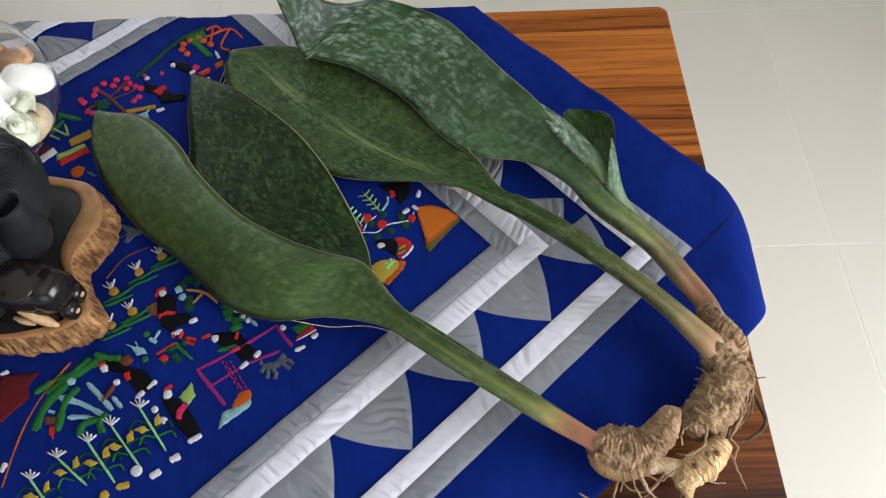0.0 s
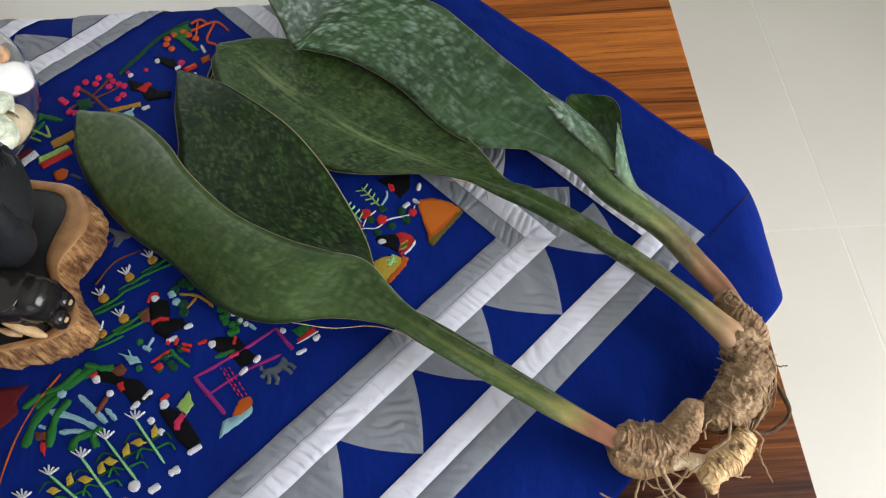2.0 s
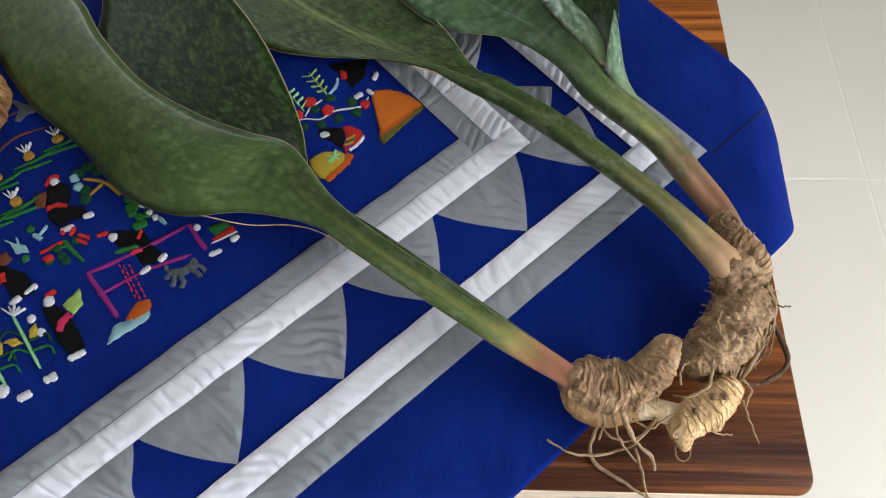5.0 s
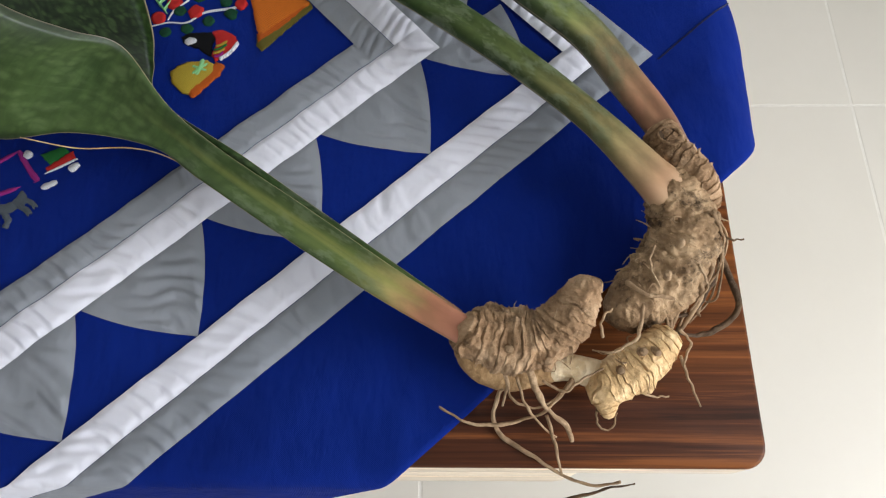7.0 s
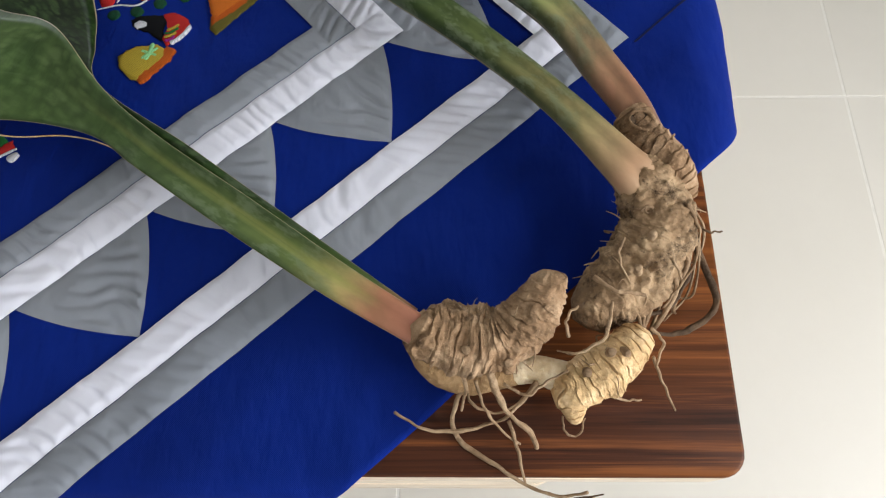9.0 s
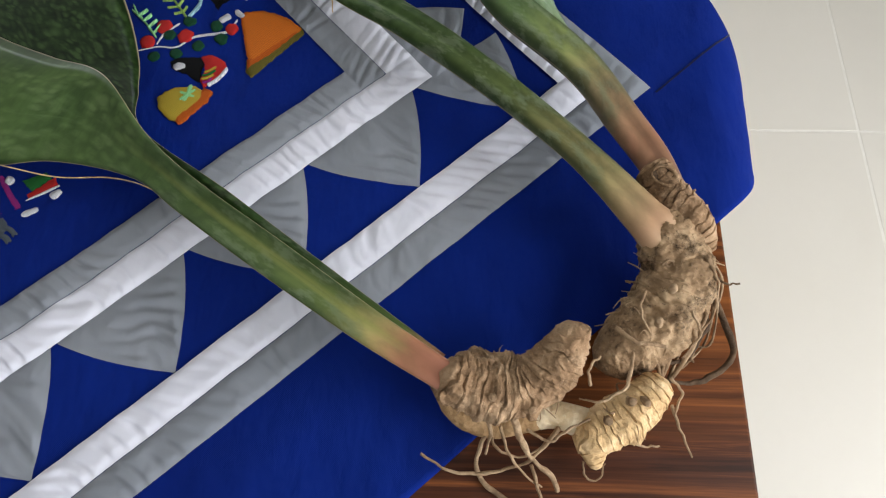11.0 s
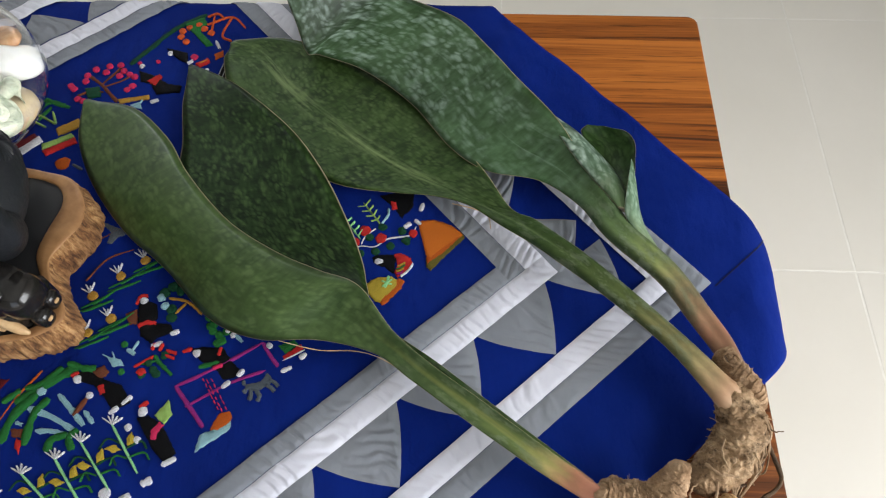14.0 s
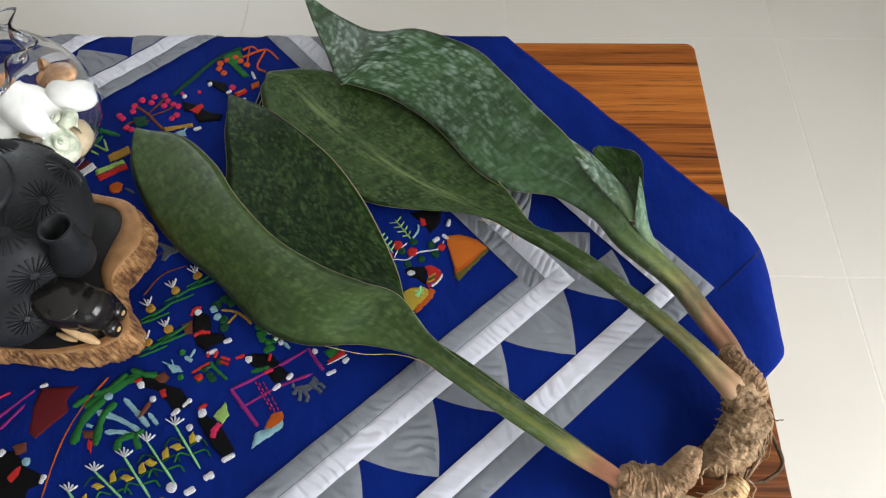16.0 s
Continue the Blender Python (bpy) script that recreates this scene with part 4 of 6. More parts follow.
def bark_rows():
    rows = []
    for f_, z in ((0.0, TOP + 0.0045), (0.15, TOP + 0.008), (0.35, TOP + 0.015), (0.55, TOP + 0.022), (0.75, TOP + 0.03), (0.9, TOP + 0.037), (0.97, TRAY_T - 0.004), (0.995, TRAY_T)):
        row = []
        for i, p in enumerate(ring_t):
            o = (p - mid).normalized()
            rag = 0.004 * noise.noise((p.x * 60, p.y * 60, z * 40)) + 0.0025 * noise.noise((p.x * 210, p.y * 210, z * 25))
            ridge = 0.0011 * noise.noise((p.x * 420, p.y * 420, z * 12))
            belly = 0.008 + 0.001 * max(0, f_ - 0.45) / 0.55 - 0.004 * math.sin(math.pi * min(1, f_ / 0.9))
            row.append(p - o * (belly - (rag + ridge) * (1 if f_ < 0.99 else 0.15)) + Vector((0, 0, z)))
        rows.append(row)
    return rows


rows = bark_rows()
put(part("bark_edge", grid_mesh(rows, close_v=True), M_BARK, tray, "ragged brown bark edge"))
top_rows = []
for s in (0.0, 0.06, 0.3, 0.6, 0.9, 1.0):
    row = []
    for i, p in enumerate(ring_t):
        q = ring_w[i]
        e = p - (p - mid).normalized() * 0.0088
        w = e * (1 - s) + q * s
        row.append(Vector((w.x, w.y, TRAY_T + (0.0012 if 0.05 < s < 0.95 else -0.0002) + 0.0006 * noise.noise((w.x * 50, w.y * 50, 0)) - (0.0015 if s == 1 else 0))))
    top_rows.append(row)
put(part("rim", grid_mesh(top_rows, close_v=True), M_RIM, tray, "tan cut wood rim"))
bm = bmesh.new()
f = bm.faces.new([bm.verts.new((p.x, p.y, TRAY_T - 0.0012)) for p in ring_w])
bmesh.ops.triangulate(bm, faces=[f])
bmesh.ops.recalc_face_normals(bm, faces=bm.faces)
put(part("well", bm, M_BLACKTRAY, tray, "matt black painted well"))

# ---- teapot, cup, elephant ----
k = Mat("black_cast_iron", 0.6, 0.0, 0.3)
v = k.coords()
g = k.noise(v, 220, 4)
k.colour(k.ramp(k.noise(v, 25, 4), (0.3, (0.009, 0.010, 0.012)), (0.7, (0.02, 0.022, 0.025))))
k.rough(k.ramp(g, (0.3, (0.42,) * 3), (0.7, (0.62,) * 3)))
k.bump(g, 0.35, 0.0012)
M_IRON = k.m


def lathe(profile, n=48, centre=(0, 0)):
    rows = [[Vector((centre[0] + r * math.cos(2 * math.pi * j / n), centre[1] + r * math.sin(2 * math.pi * j / n), z)) for j in range(n)] for r, z in profile]
    return grid_mesh(rows, close_v=True)


def petal_flower(surface, n=22, r0=0.005, r1=0.026):
    """Raised rays of a pressed flower, laid on a surface given by two small offsets."""
    bm = bmesh.new()
    for i in range(n):
        a = 2 * math.pi * i / n
        rows = []
        for s in range(6):
            r = r0 + (r1 - r0) * s / 5
            wd = 0.0004 + 0.0011 * s / 5
            row = []
            for e, h in ((-1, -0.0005), (-0.5, 0.0014), (0, 0.0021), (0.5, 0.0014), (1, -0.0005)):
                p, nor = surface(r * math.cos(a) - e * wd * math.sin(a), r * math.sin(a) + e * wd * math.cos(a))
                row.append(p + nor * (h if s < 5 else h * 0.4))
            rows.append(row)
        vs = [[bm.verts.new(p) for p in r] for r in rows]
        for s in range(5):
            for j in range(4):
                bm.faces.new((vs[s][j], vs[s][j + 1], vs[s + 1][j + 1], vs[s + 1][j]))
    bmesh.ops.recalc_face_normals(bm, faces=bm.faces)
    return bm


def egg(c, rxy, rz):
    """A surface patch function for flowers pressed on a squat round body."""
    def at(az, el):
        o = Vector((math.cos(az) * math.cos(el), math.sin(az) * math.cos(el), math.sin(el)))
        e1, e2 = Vector((-math.sin(az), math.cos(az), 0)), Vector((-math.cos(az) * math.sin(el), -math.sin(az) * math.sin(el), math.cos(el)))
        def surf(a, b):
            d = (o + (e1 * a + e2 * b) / rxy).normalized()
            p = Vector((d.x * rxy, d.y * rxy, d.z * rz))
            nor = Vector((d.x / rxy, d.y / rxy, d.z / rz)).normalized()
            return Vector(c) + p, nor
        return surf
    return at


POT, POT_R, POT_H = (-0.800, -0.372, TRAY_T + 0.058), 0.098, 0.066
pot = thing("teapot", "black cast-iron style teapot with pressed flower medallions", "teapot", (POT[0], POT[1], TRAY_T))
prof = [(0.001, POT[2] - 0.058)] + [(POT_R * math.cos(e), POT[2] + POT_H * math.sin(e)) for e in np.linspace(-1.05, 1.12, 26)]
put(part("body", lathe(prof, 64, POT[:2]), M_IRON, pot))
zl = POT[2] + POT_H * math.sin(1.12)
put(part("lid", lathe([(0.050, zl - 0.004), (0.051, zl + 0.001), (0.048, zl + 0.004), (0.030, zl + 0.009), (0.010, zl + 0.011), (0.006, zl + 0.018), (0.010, zl + 0.022), (0.007, zl + 0.027), (0.0005, zl + 0.028)], 48, POT[:2]), M_IRON, pot))
on_pot = egg(POT, POT_R, POT_H)
for az, el in ((0.62, 0.42), (0.02, 0.72), (1.35, 0.25), (-0.75, 0.2), (-0.62, 0.85), (1.5, 0.85), (0.95, -0.2)):
    put(part("flower_medallion", petal_flower(on_pot(az, el)), M_IRON, pot))
spout = tube_mesh([(-0.716, -0.402, 0.528, 0.026), (-0.702, -0.411, 0.545, 0.021), (-0.694, -0.414, 0.566, 0.0165), (-0.692, -0.413, 0.584, 0.0145), (-0.694, -0.412, 0.594, 0.0150)], 24, 28)
bmesh.ops.delete(spout, geom=[max(spout.verts, key=lambda q: q.co.z)], context="VERTS")
put(part("spout", spout, M_IRON, pot))
put(part("spout_mouth", lathe([(0.0152, 0.5935), (0.0165, 0.5955), (0.0148, 0.5965), (0.0128, 0.5945), (0.012, 0.582), (0.0005, 0.574)], 28, (-0.694, -0.412)), M_IRON, pot))

CUP = (-0.768, -0.452)
cup = thing("teacup", "small round black cast-iron style teacup", "cup", (CUP[0], CUP[1], TRAY_T))
CUPC, CUP_R, CUP_H = (CUP[0], CUP[1], TRAY_T + 0.03), 0.040, 0.034
prof = [(0.001, CUPC[2] - 0.03)] + [(CUP_R * math.cos(e), CUPC[2] + CUP_H * math.sin(e)) for e in np.linspace(-1.0, 1.45, 20)]
put(part("body", lathe(prof, 44, CUP), M_IRON, cup))
on_cup = egg(CUPC, CUP_R, CUP_H)
for az, el in ((0.9, 0.75), (-0.6, 0.5), (2.2, 0.4)):
    put(part("flower_medallion", petal_flower(on_cup(az, el), 20, 0.003, 0.02), M_IRON, cup))

k = Mat("polished_ebony", 0.2)
g = k.noise(k.coords((1, 1, 5)), 40, 4)
k.colour(k.ramp(g, (0.3, (0.006, 0.006, 0.006)), (0.75, (0.02, 0.017, 0.015))))
k.bump(g, 0.1, 0.001)
M_EBONY = k.m
k = Mat("carved_bone", 0.5)
g = k.noise(k.coords(), 120, 4)
k.colour(k.ramp(g, (0.3, (0.45, 0.26, 0.11)), (0.7, (0.62, 0.42, 0.22))))
M_BONE = k.m


def elephant():
    """A carved elephant in one mesh: body, head, ears, trunk, legs, tusks."""
    bm = bmesh.new()

    def add(piece, mat):
        me = bpy.data.meshes.new("tmp")
        piece.to_mesh(me)
        piece.free()
        n = len(bm.faces)
        bm.from_mesh(me)
        bm.faces.ensure_lookup_table()
        for fc in bm.faces[n:]:
            fc.material_index = mat
        bpy.data.meshes.remove(me)

    def ball(c, r, turn=0.0):
        b = bmesh.new()
        bmesh.ops.create_uvsphere(b, u_segments=24, v_segments=14, radius=1)
        bmesh.ops.transform(b, matrix=Matrix.Translation(c) @ Matrix.Rotation(turn, 4, "Z") @ Matrix.Diagonal((*r, 1)), verts=b.verts)
        return b
    def block(c, r, turn=0.0, square=0.75):
        b = ball((0, 0, 0), (1, 1, 1))
        for w in b.verts:
            w.co = Vector([math.copysign(abs(q) ** square, q) * k for q, k in zip(w.co, r)])
        bmesh.ops.transform(b, matrix=Matrix.Translation(c) @ Matrix.Rotation(turn, 4, "Z"), verts=b.verts)
        return b
    z = TRAY_T
    a = radians(-12)
    add(block((-0.716, -0.447, z + 0.031), (0.036, 0.025, 0.026), a), 0)
    add(block((-0.690, -0.452, z + 0.030), (0.021, 0.021, 0.022), a), 0)
    add(block((-0.706, -0.455, z + 0.050), (0.016, 0.020, 0.004), a + 0.4, 0.9), 0)
    for sx, sy in ((-0.742, -0.456), (-0.738, -0.432), (-0.697, -0.462), (-0.683, -0.440)):
        add(tube_mesh([(sx, sy, z - 0.001, 0.0115), (sx, sy, z + 0.024, 0.012)], 4, 14), 0)
    for sy in (-0.464, -0.446):
        add(block((-0.674, sy, z + 0.010), (0.009, 0.009, 0.011), a), 0)
        add(block((-0.6655, sy - 0.002, z + 0.012), (0.0016, 0.003, 0.002), a), 1)
    add(tube_mesh([(-0.716, -0.470, z + 0.024, 0.003), (-0.704, -0.4735, z + 0.018, 0.0052), (-0.692, -0.477, z + 0.011, 0.005), (-0.684, -0.479, z + 0.006, 0.002)], 14, 10), 1)
    add(tube_mesh([(-0.728, -0.471, z + 0.010, 0.002), (-0.718, -0.474, z + 0.008, 0.0038), (-0.709, -0.476, z + 0.004, 0.0018)], 10, 8), 1)
    return bm


solid("elephant_figurine", elephant(), [M_EBONY, M_BONE], "small carved black elephant figurine with cream tusks", "figurine")

# ---- glass bowl with shells ----
k = Mat("clear_glass", 0.02)
k.b.inputs["Transmission Weight"].default_value = 1.0
k.b.inputs["IOR"].default_value = 1.45
k.colour((0.97, 0.985, 0.985))
M_GLASS = k.m
BOWL = (-0.856, -0.200)
BZ = TOP + 0.006


def bowl_mesh():
    prof = [(0.0005, 0.0), (0.04, 0.0), (0.070, 0.010), (0.094, 0.036), (0.103, 0.066), (0.098, 0.098), (0.083, 0.125), (0.066, 0.142), (0.058, 0.150), (0.060, 0.158), (0.070, 0.168)]
    inner = [(max(r - 0.003, 0.0004), z + (0.003 if z < 0.03 else 0.0)) for r, z in prof]
    outer = spline(prof, 60)
    inn = spline(inner, 60)
    n, rows = 84, []
    for r, z in [tuple(q) for q in outer] + [tuple(q) for q in reversed(inn)]:
        w = max(0, (z - 0.145) / 0.025)
        row = []
        for j in range(n):
            a = 2 * math.pi * j / n
            rr = r + 0.012 * w * math.sin(7 * a)
            row.append(Vector((BOWL[0] + rr * math.cos(a), BOWL[1] + rr * math.sin(a), BZ + z + 0.005 * w * math.cos(7 * a + 0.6))))
        rows.append(row)
    bm = grid_mesh(rows, close_v=True)
    bmesh.ops.remove_doubles(bm, verts=bm.verts, dist=0.0002)
    bmesh.ops.recalc_face_normals(bm, faces=bm.faces)
    return bm


bowl = solid("glass_bowl", bowl_mesh(), M_GLASS, "clear round glass bowl with a wavy flared rim", "bowl")
bowl.visible_shadow = False


def shell_mat(name, a, b, c, scale):
    k = Mat(name, 0.4)
    v = k.coords()
    k.colour(k.ramp(k.noise(v, scale, 5, 0.6, 0.8), (0.35, a), (0.55, b), (0.72, c)))
    k.bump(k.noise(v, 160, 4), 0.2, 0.001)
    return k.m


M_SHW = shell_mat("white_shell", (0.76, 0.74, 0.69), (0.84, 0.83, 0.8), (0.8, 0.79, 0.77), 30)
M_SHG = shell_mat("greenish_shell", (0.30, 0.33, 0.24), (0.62, 0.64, 0.5), (0.72, 0.7, 0.58), 70)
M_SHB = shell_mat("brown_shell", (0.30, 0.14, 0.06), (0.48, 0.25, 0.12), (0.58, 0.36, 0.2), 60)
M_SHT = shell_mat("tan_shell", (0.52, 0.40, 0.26), (0.62, 0.5, 0.33), (0.66, 0.56, 0.4), 40)


def clam(rx, ry, h, ribs=0.0, notch=0.0):
    """One valve of a clam, domed, its rim thick."""
    rows = []
    for s in np.linspace(0, 1, 14):
        row = []
        for j in range(44):
            a = 2 * math.pi * j / 44
            rad = math.sin(s * math.pi / 2)
            k = 1 - notch * math.exp(-((a - math.pi / 2) / 0.5) ** 2) - 0.25 * notch * math.exp(-((a - 3 * math.pi / 2) / 0.6) ** 2)
            hh = h * math.cos(s * math.pi / 2) ** 0.8 * (1 + ribs * math.sin(a * 16) * s)
            row.append(Vector((rx * rad * k * math.cos(a), ry * rad * k * math.sin(a) - 0.15 * ry * (1 - s), hh)))
        rows.append(row)
    rows.append([p * 0.96 + Vector((0, 0, -0.003)) for p in rows[-1]])
    rows.append([Vector((p.x * 0.2, p.y * 0.2, -0.003)) for p in rows[-1]])
    return grid_mesh(rows, close_v=True)


def turbo(size, turns=3.2):
    """A coiled sea snail shell: a tube that winds down and widens."""
    rows = []
    n = 110
    for i in range(n + 1):
        s = i / n
        a = s * turns * 2 * math.pi
        g = math.exp(-2.6 * (1 - s))
        c = Vector((math.cos(a) * size * 0.52 * g, math.sin(a) * size * 0.52 * g, size * (1.25 - 1.25 * g)))
        out, up = Vector((math.cos(a), math.sin(a), 0)), Vector((0, 0, 1))
        r = size * 0.55 * g
        rows.append([c + out * (r * math.cos(t)) + up * (r * 0.95 * math.sin(t)) for t in [2 * math.pi * j / 18 for j in range(18)]])
    return grid_mesh(rows, close_v=True)


def shell(bm, mat, label, at, rx=0, ry=0, rz=0):
    ob = solid("seashell", bm, mat, label, "seashell", group="shells in the glass bowl")
    ob.matrix_world = pose(*at, rx, ry, rz)
    return ob


shell(clam(0.046, 0.034, 0.024), M_SHW, "large smooth white clam shell in the glass bowl", (-0.838, -0.185, 0.492), -18, 12, -35)
shell(clam(0.030, 0.030, 0.02, 0.0, 0.35), M_SHW, "heart-shaped white clam shell in the glass bowl", (-0.800, -0.156, 0.488), -8, 14, 10)
shell(turbo(0.031), M_SHG, "coiled pale green sea snail shell", (-0.800, -0.238, 0.484), 38, 10, 60)
shell(turbo(0.025), M_SHG, "coiled cream sea snail shell", (-0.785, -0.203, 0.486), -30, 25, 140)
shell(turbo(0.020), M_SHB, "brown sea snail shell in the glass bowl", (-0.850, -0.120, 0.488), 80, 10, 50)
shell(clam(0.034, 0.020, 0.014, 0.05), M_SHB, "brown ribbed shell in the glass bowl", (-0.822, -0.128, 0.492), 15, -25, -20)
shell(turbo(0.022), M_SHB, "brown cone-like sea snail shell", (-0.896, -0.14, 0.486), 75, 0, -30)
shell(clam(0.036, 0.026, 0.018), M_SHW, "white clam shell in the glass bowl", (-0.888, -0.205, 0.478), 10, -10, 15)
shell(clam(0.030, 0.026, 0.016), M_SHW, "white clam shell in the glass bowl", (-0.872, -0.236, 0.472), 12, 0, 60)
shell(clam(0.036, 0.030, 0.016), M_SHT, "flat tan shell in the glass bowl", (-0.838, -0.232, 0.462), -5, 5, 20)
shell(clam(0.032, 0.026, 0.02, 0.06), M_SHT, "ribbed tan shell in the glass bowl", (-0.802, -0.202, 0.458), 0, 5, 100)
shell(clam(0.040, 0.034, 0.018), M_SHT, "flat tan shell in the glass bowl", (-0.855, -0.185, 0.448), 0, 0, 0)

# ---- embroidery ----
RED, PINK, GREEN, DKGREEN = (thread_mat(n, c) for n, c in (("red_thread", (0.55, 0.028, 0.025)), ("pink_thread", (0.62, 0.03, 0.11)), ("green_thread", (0.022, 0.16, 0.035)), ("dark_green_thread", (0.010, 0.065, 0.03))))
LIME, WHITE, BLACK, BROWN = (thread_mat(n, c) for n, c in (("lime_thread", (0.32, 0.50, 0.13)), ("white_thread", (0.72, 0.72, 0.76)), ("black_thread", (0.003, 0.003, 0.004)), ("brown_thread", (0.16, 0.05, 0.025))))
ORANGE, YELLOW, TEAL, GREY = (thread_mat(n, c) for n, c in (("orange_thread", (0.62, 0.10, 0.025)), ("yellow_thread", (0.52, 0.38, 0.045)), ("pale_teal_thread", (0.30, 0.52, 0.58)), ("grey_thread", (0.10, 0.12, 0.14))))
MAGENTA, MAROON, OCHRE, NEON, RUST = (thread_mat(n, c) for n, c in (("magenta_thread", (0.30, 0.025, 0.20)), ("maroon_thread", (0.13, 0.012, 0.016)), ("ochre_thread", (0.45, 0.25, 0.04)), ("bright_green_thread", (0.32, 0.72, 0.32)), ("rust_thread", (0.50, 0.10, 0.012))))
HAY, OLIVE_THREAD = thread_mat("hay_orange_thread", (0.66, 0.17, 0.02)), thread_mat("olive_thread", (0.13, 0.11, 0.02))
STITCH_Z = TOP + 0.0042


def stitches(kind, w, pts, z):
    """One piece of embroidery: a filled patch, a line or a knot of thread, standing proud of the cloth."""
    bm = bmesh.new()
    if kind == "poly":
        c = [Vector((x, y, 0)) for x, y in pts]
        m = sum(c, Vector()) / len(c)
        rim = []
        for a, b in zip(c, c[1:] + c[:1]):
            steps = max(2, int((b - a).length / 0.0018))
            for i in range(steps):
                p = a.lerp(b, i / steps)
                rim.append(p + Vector((noise.noise((p.x * 420, p.y * 420, 1)), noise.noise((p.x * 420, p.y * 420, 8)), 0)) * 0.0012)
        layers = [[bm.verts.new((p.x, p.y, z - 0.002)) for p in rim], [bm.verts.new((p.x, p.y, z)) for p in rim],
                  [bm.verts.new((*(m + (p - m) * 0.82).xy, z + 0.0005)) for p in rim]]
        for lo, hi in zip(layers, layers[1:]):
            for i in range(len(rim)):
                j = (i + 1) % len(rim)
                bm.faces.new((lo[i], lo[j], hi[j], hi[i]))
        top = bm.faces.new(layers[-1])
        bmesh.ops.triangulate(bm, faces=[top])
    elif kind == "dot":
        x, y = pts[0]
        rows = [[(x + w * r * (1 + 0.3 * noise.noise((x * 900 + j, y * 900, 0))) * math.cos(0.5236 * j), y + w * r * (1 + 0.3 * noise.noise((x * 900 + j, y * 900, 0))) * math.sin(0.5236 * j), z + h) for j in range(12)] for r, h in ((1, -0.002), (0.95, 0.0002), (0.55, 0.0007))]
        vs = [[bm.verts.new(p) for p in r] for r in rows]
        for lo, hi in zip(vs, vs[1:]):
            for j in range(12):
                bm.faces.new((lo[j], lo[(j + 1) % 12], hi[(j + 1) % 12], hi[j]))
        bm.faces.new(vs[-1])
    else:
        c = spline([(x, y) for x, y in pts], max(7, 7 * (len(pts) - 1)))
        last = None
        for i, p in enumerate(c):
            d = c[min(i + 1, len(c) - 1)] - c[max(i - 1, 0)]
            d = d / max(float(np.linalg.norm(d)), 1e-9)
            taper = 0.5 if i in (0, len(c) - 1) else 1.0
            hw = 0.43 * w * taper * (1 + 0.45 * noise.noise((p[0] * 400, p[1] * 400, 2)))
            row = [bm.verts.new((p[0] - d[1] * hw * e, p[1] + d[0] * hw * e, z + h)) for e, h in ((-1, -0.002), (-0.8, 0.0002), (0, 0.0006), (0.8, 0.0002), (1, -0.002))]
            if last:
                for j in range(4):
                    bm.faces.new((last[j], last[j + 1], row[j + 1], row[j]))
            last = row
    bmesh.ops.recalc_face_normals(bm, faces=bm.faces)
    return bm


def motif(name, label, *items):
    """One embroidered figure on the cloth; its first piece carries the others."""
    head = None
    for level, (mat, kind, w, pts) in enumerate(items):
        z = STITCH_Z + 0.0002 * min(level, 6)
        for sub in ([[p] for p in pts] if kind == "dot" else [pts]):
            bm = stitches(kind, w * (0.88 if kind == "dot" else 1), sub, z)
            if head is None:
                head = put(part(name, bm, mat, cloth, label))
            else:
                part({"poly": "patch", "dot": "knot", "line": "stitch_line"}[kind], bm, mat, head)


motif('embroidered_tree', 'tree with pink blossom stitched on blue',
      (BROWN, 'line', 0.0055, [(-0.705, -0.164), (-0.719, -0.15), (-0.731, -0.138), (-0.747, -0.126), (-0.754, -0.122)]),
      (BROWN, 'line', 0.0031, [(-0.731, -0.138), (-0.721, -0.121), (-0.715, -0.11)]),
      (BROWN, 'line', 0.0023, [(-0.729, -0.142), (-0.711, -0.133), (-0.701, -0.125)]),
      (BROWN, 'line', 0.0023, [(-0.726, -0.149), (-0.745, -0.15), (-0.756, -0.156)]),
      (DKGREEN, 'poly', 0, [(-0.75, -0.145), (-0.733, -0.141), (-0.727, -0.156), (-0.742, -0.159)]),
      (PINK, 'dot', 0.0047, [(-0.763, -0.145), (-0.768, -0.141), (-0.754, -0.161), (-0.747, -0.164), (-0.752, -0.133), (-0.752, -0.124), (-0.744, -0.114), (-0.731, -0.118), (-0.729, -0.108), (-0.716, -0.106), (-0.71, -0.115), (-0.713, -0.123), (-0.701, -0.121), (-0.694, -0.124), (-0.698, -0.145), (-0.693, -0.139)]),
      )
motif('embroidered_log', 'ochre stitched bar',
      (OCHRE, 'poly', 0, [(-0.706, -0.16), (-0.67, -0.152), (-0.668, -0.158), (-0.702, -0.166)]),
      )
motif('embroidered_bird', 'pale teal stitched bird shape',
      (TEAL, 'poly', 0, [(-0.689, -0.168), (-0.679, -0.163), (-0.673, -0.173), (-0.682, -0.173)]),
      (TEAL, 'line', 0.0023, [(-0.678, -0.165), (-0.676, -0.16)]),
      )
motif('embroidered_fruit_tree', 'green tree with orange fruit',
      (GREEN, 'poly', 0, [(-0.653, -0.03), (-0.629, -0.021), (-0.623, -0.032), (-0.63, -0.046), (-0.608, -0.069), (-0.617, -0.071), (-0.637, -0.049), (-0.648, -0.04)]),
      (ORANGE, 'dot', 0.0051, [(-0.652, -0.056), (-0.652, -0.046), (-0.644, -0.04), (-0.633, -0.035), (-0.644, -0.064), (-0.625, -0.041), (-0.615, -0.048)]),
      )
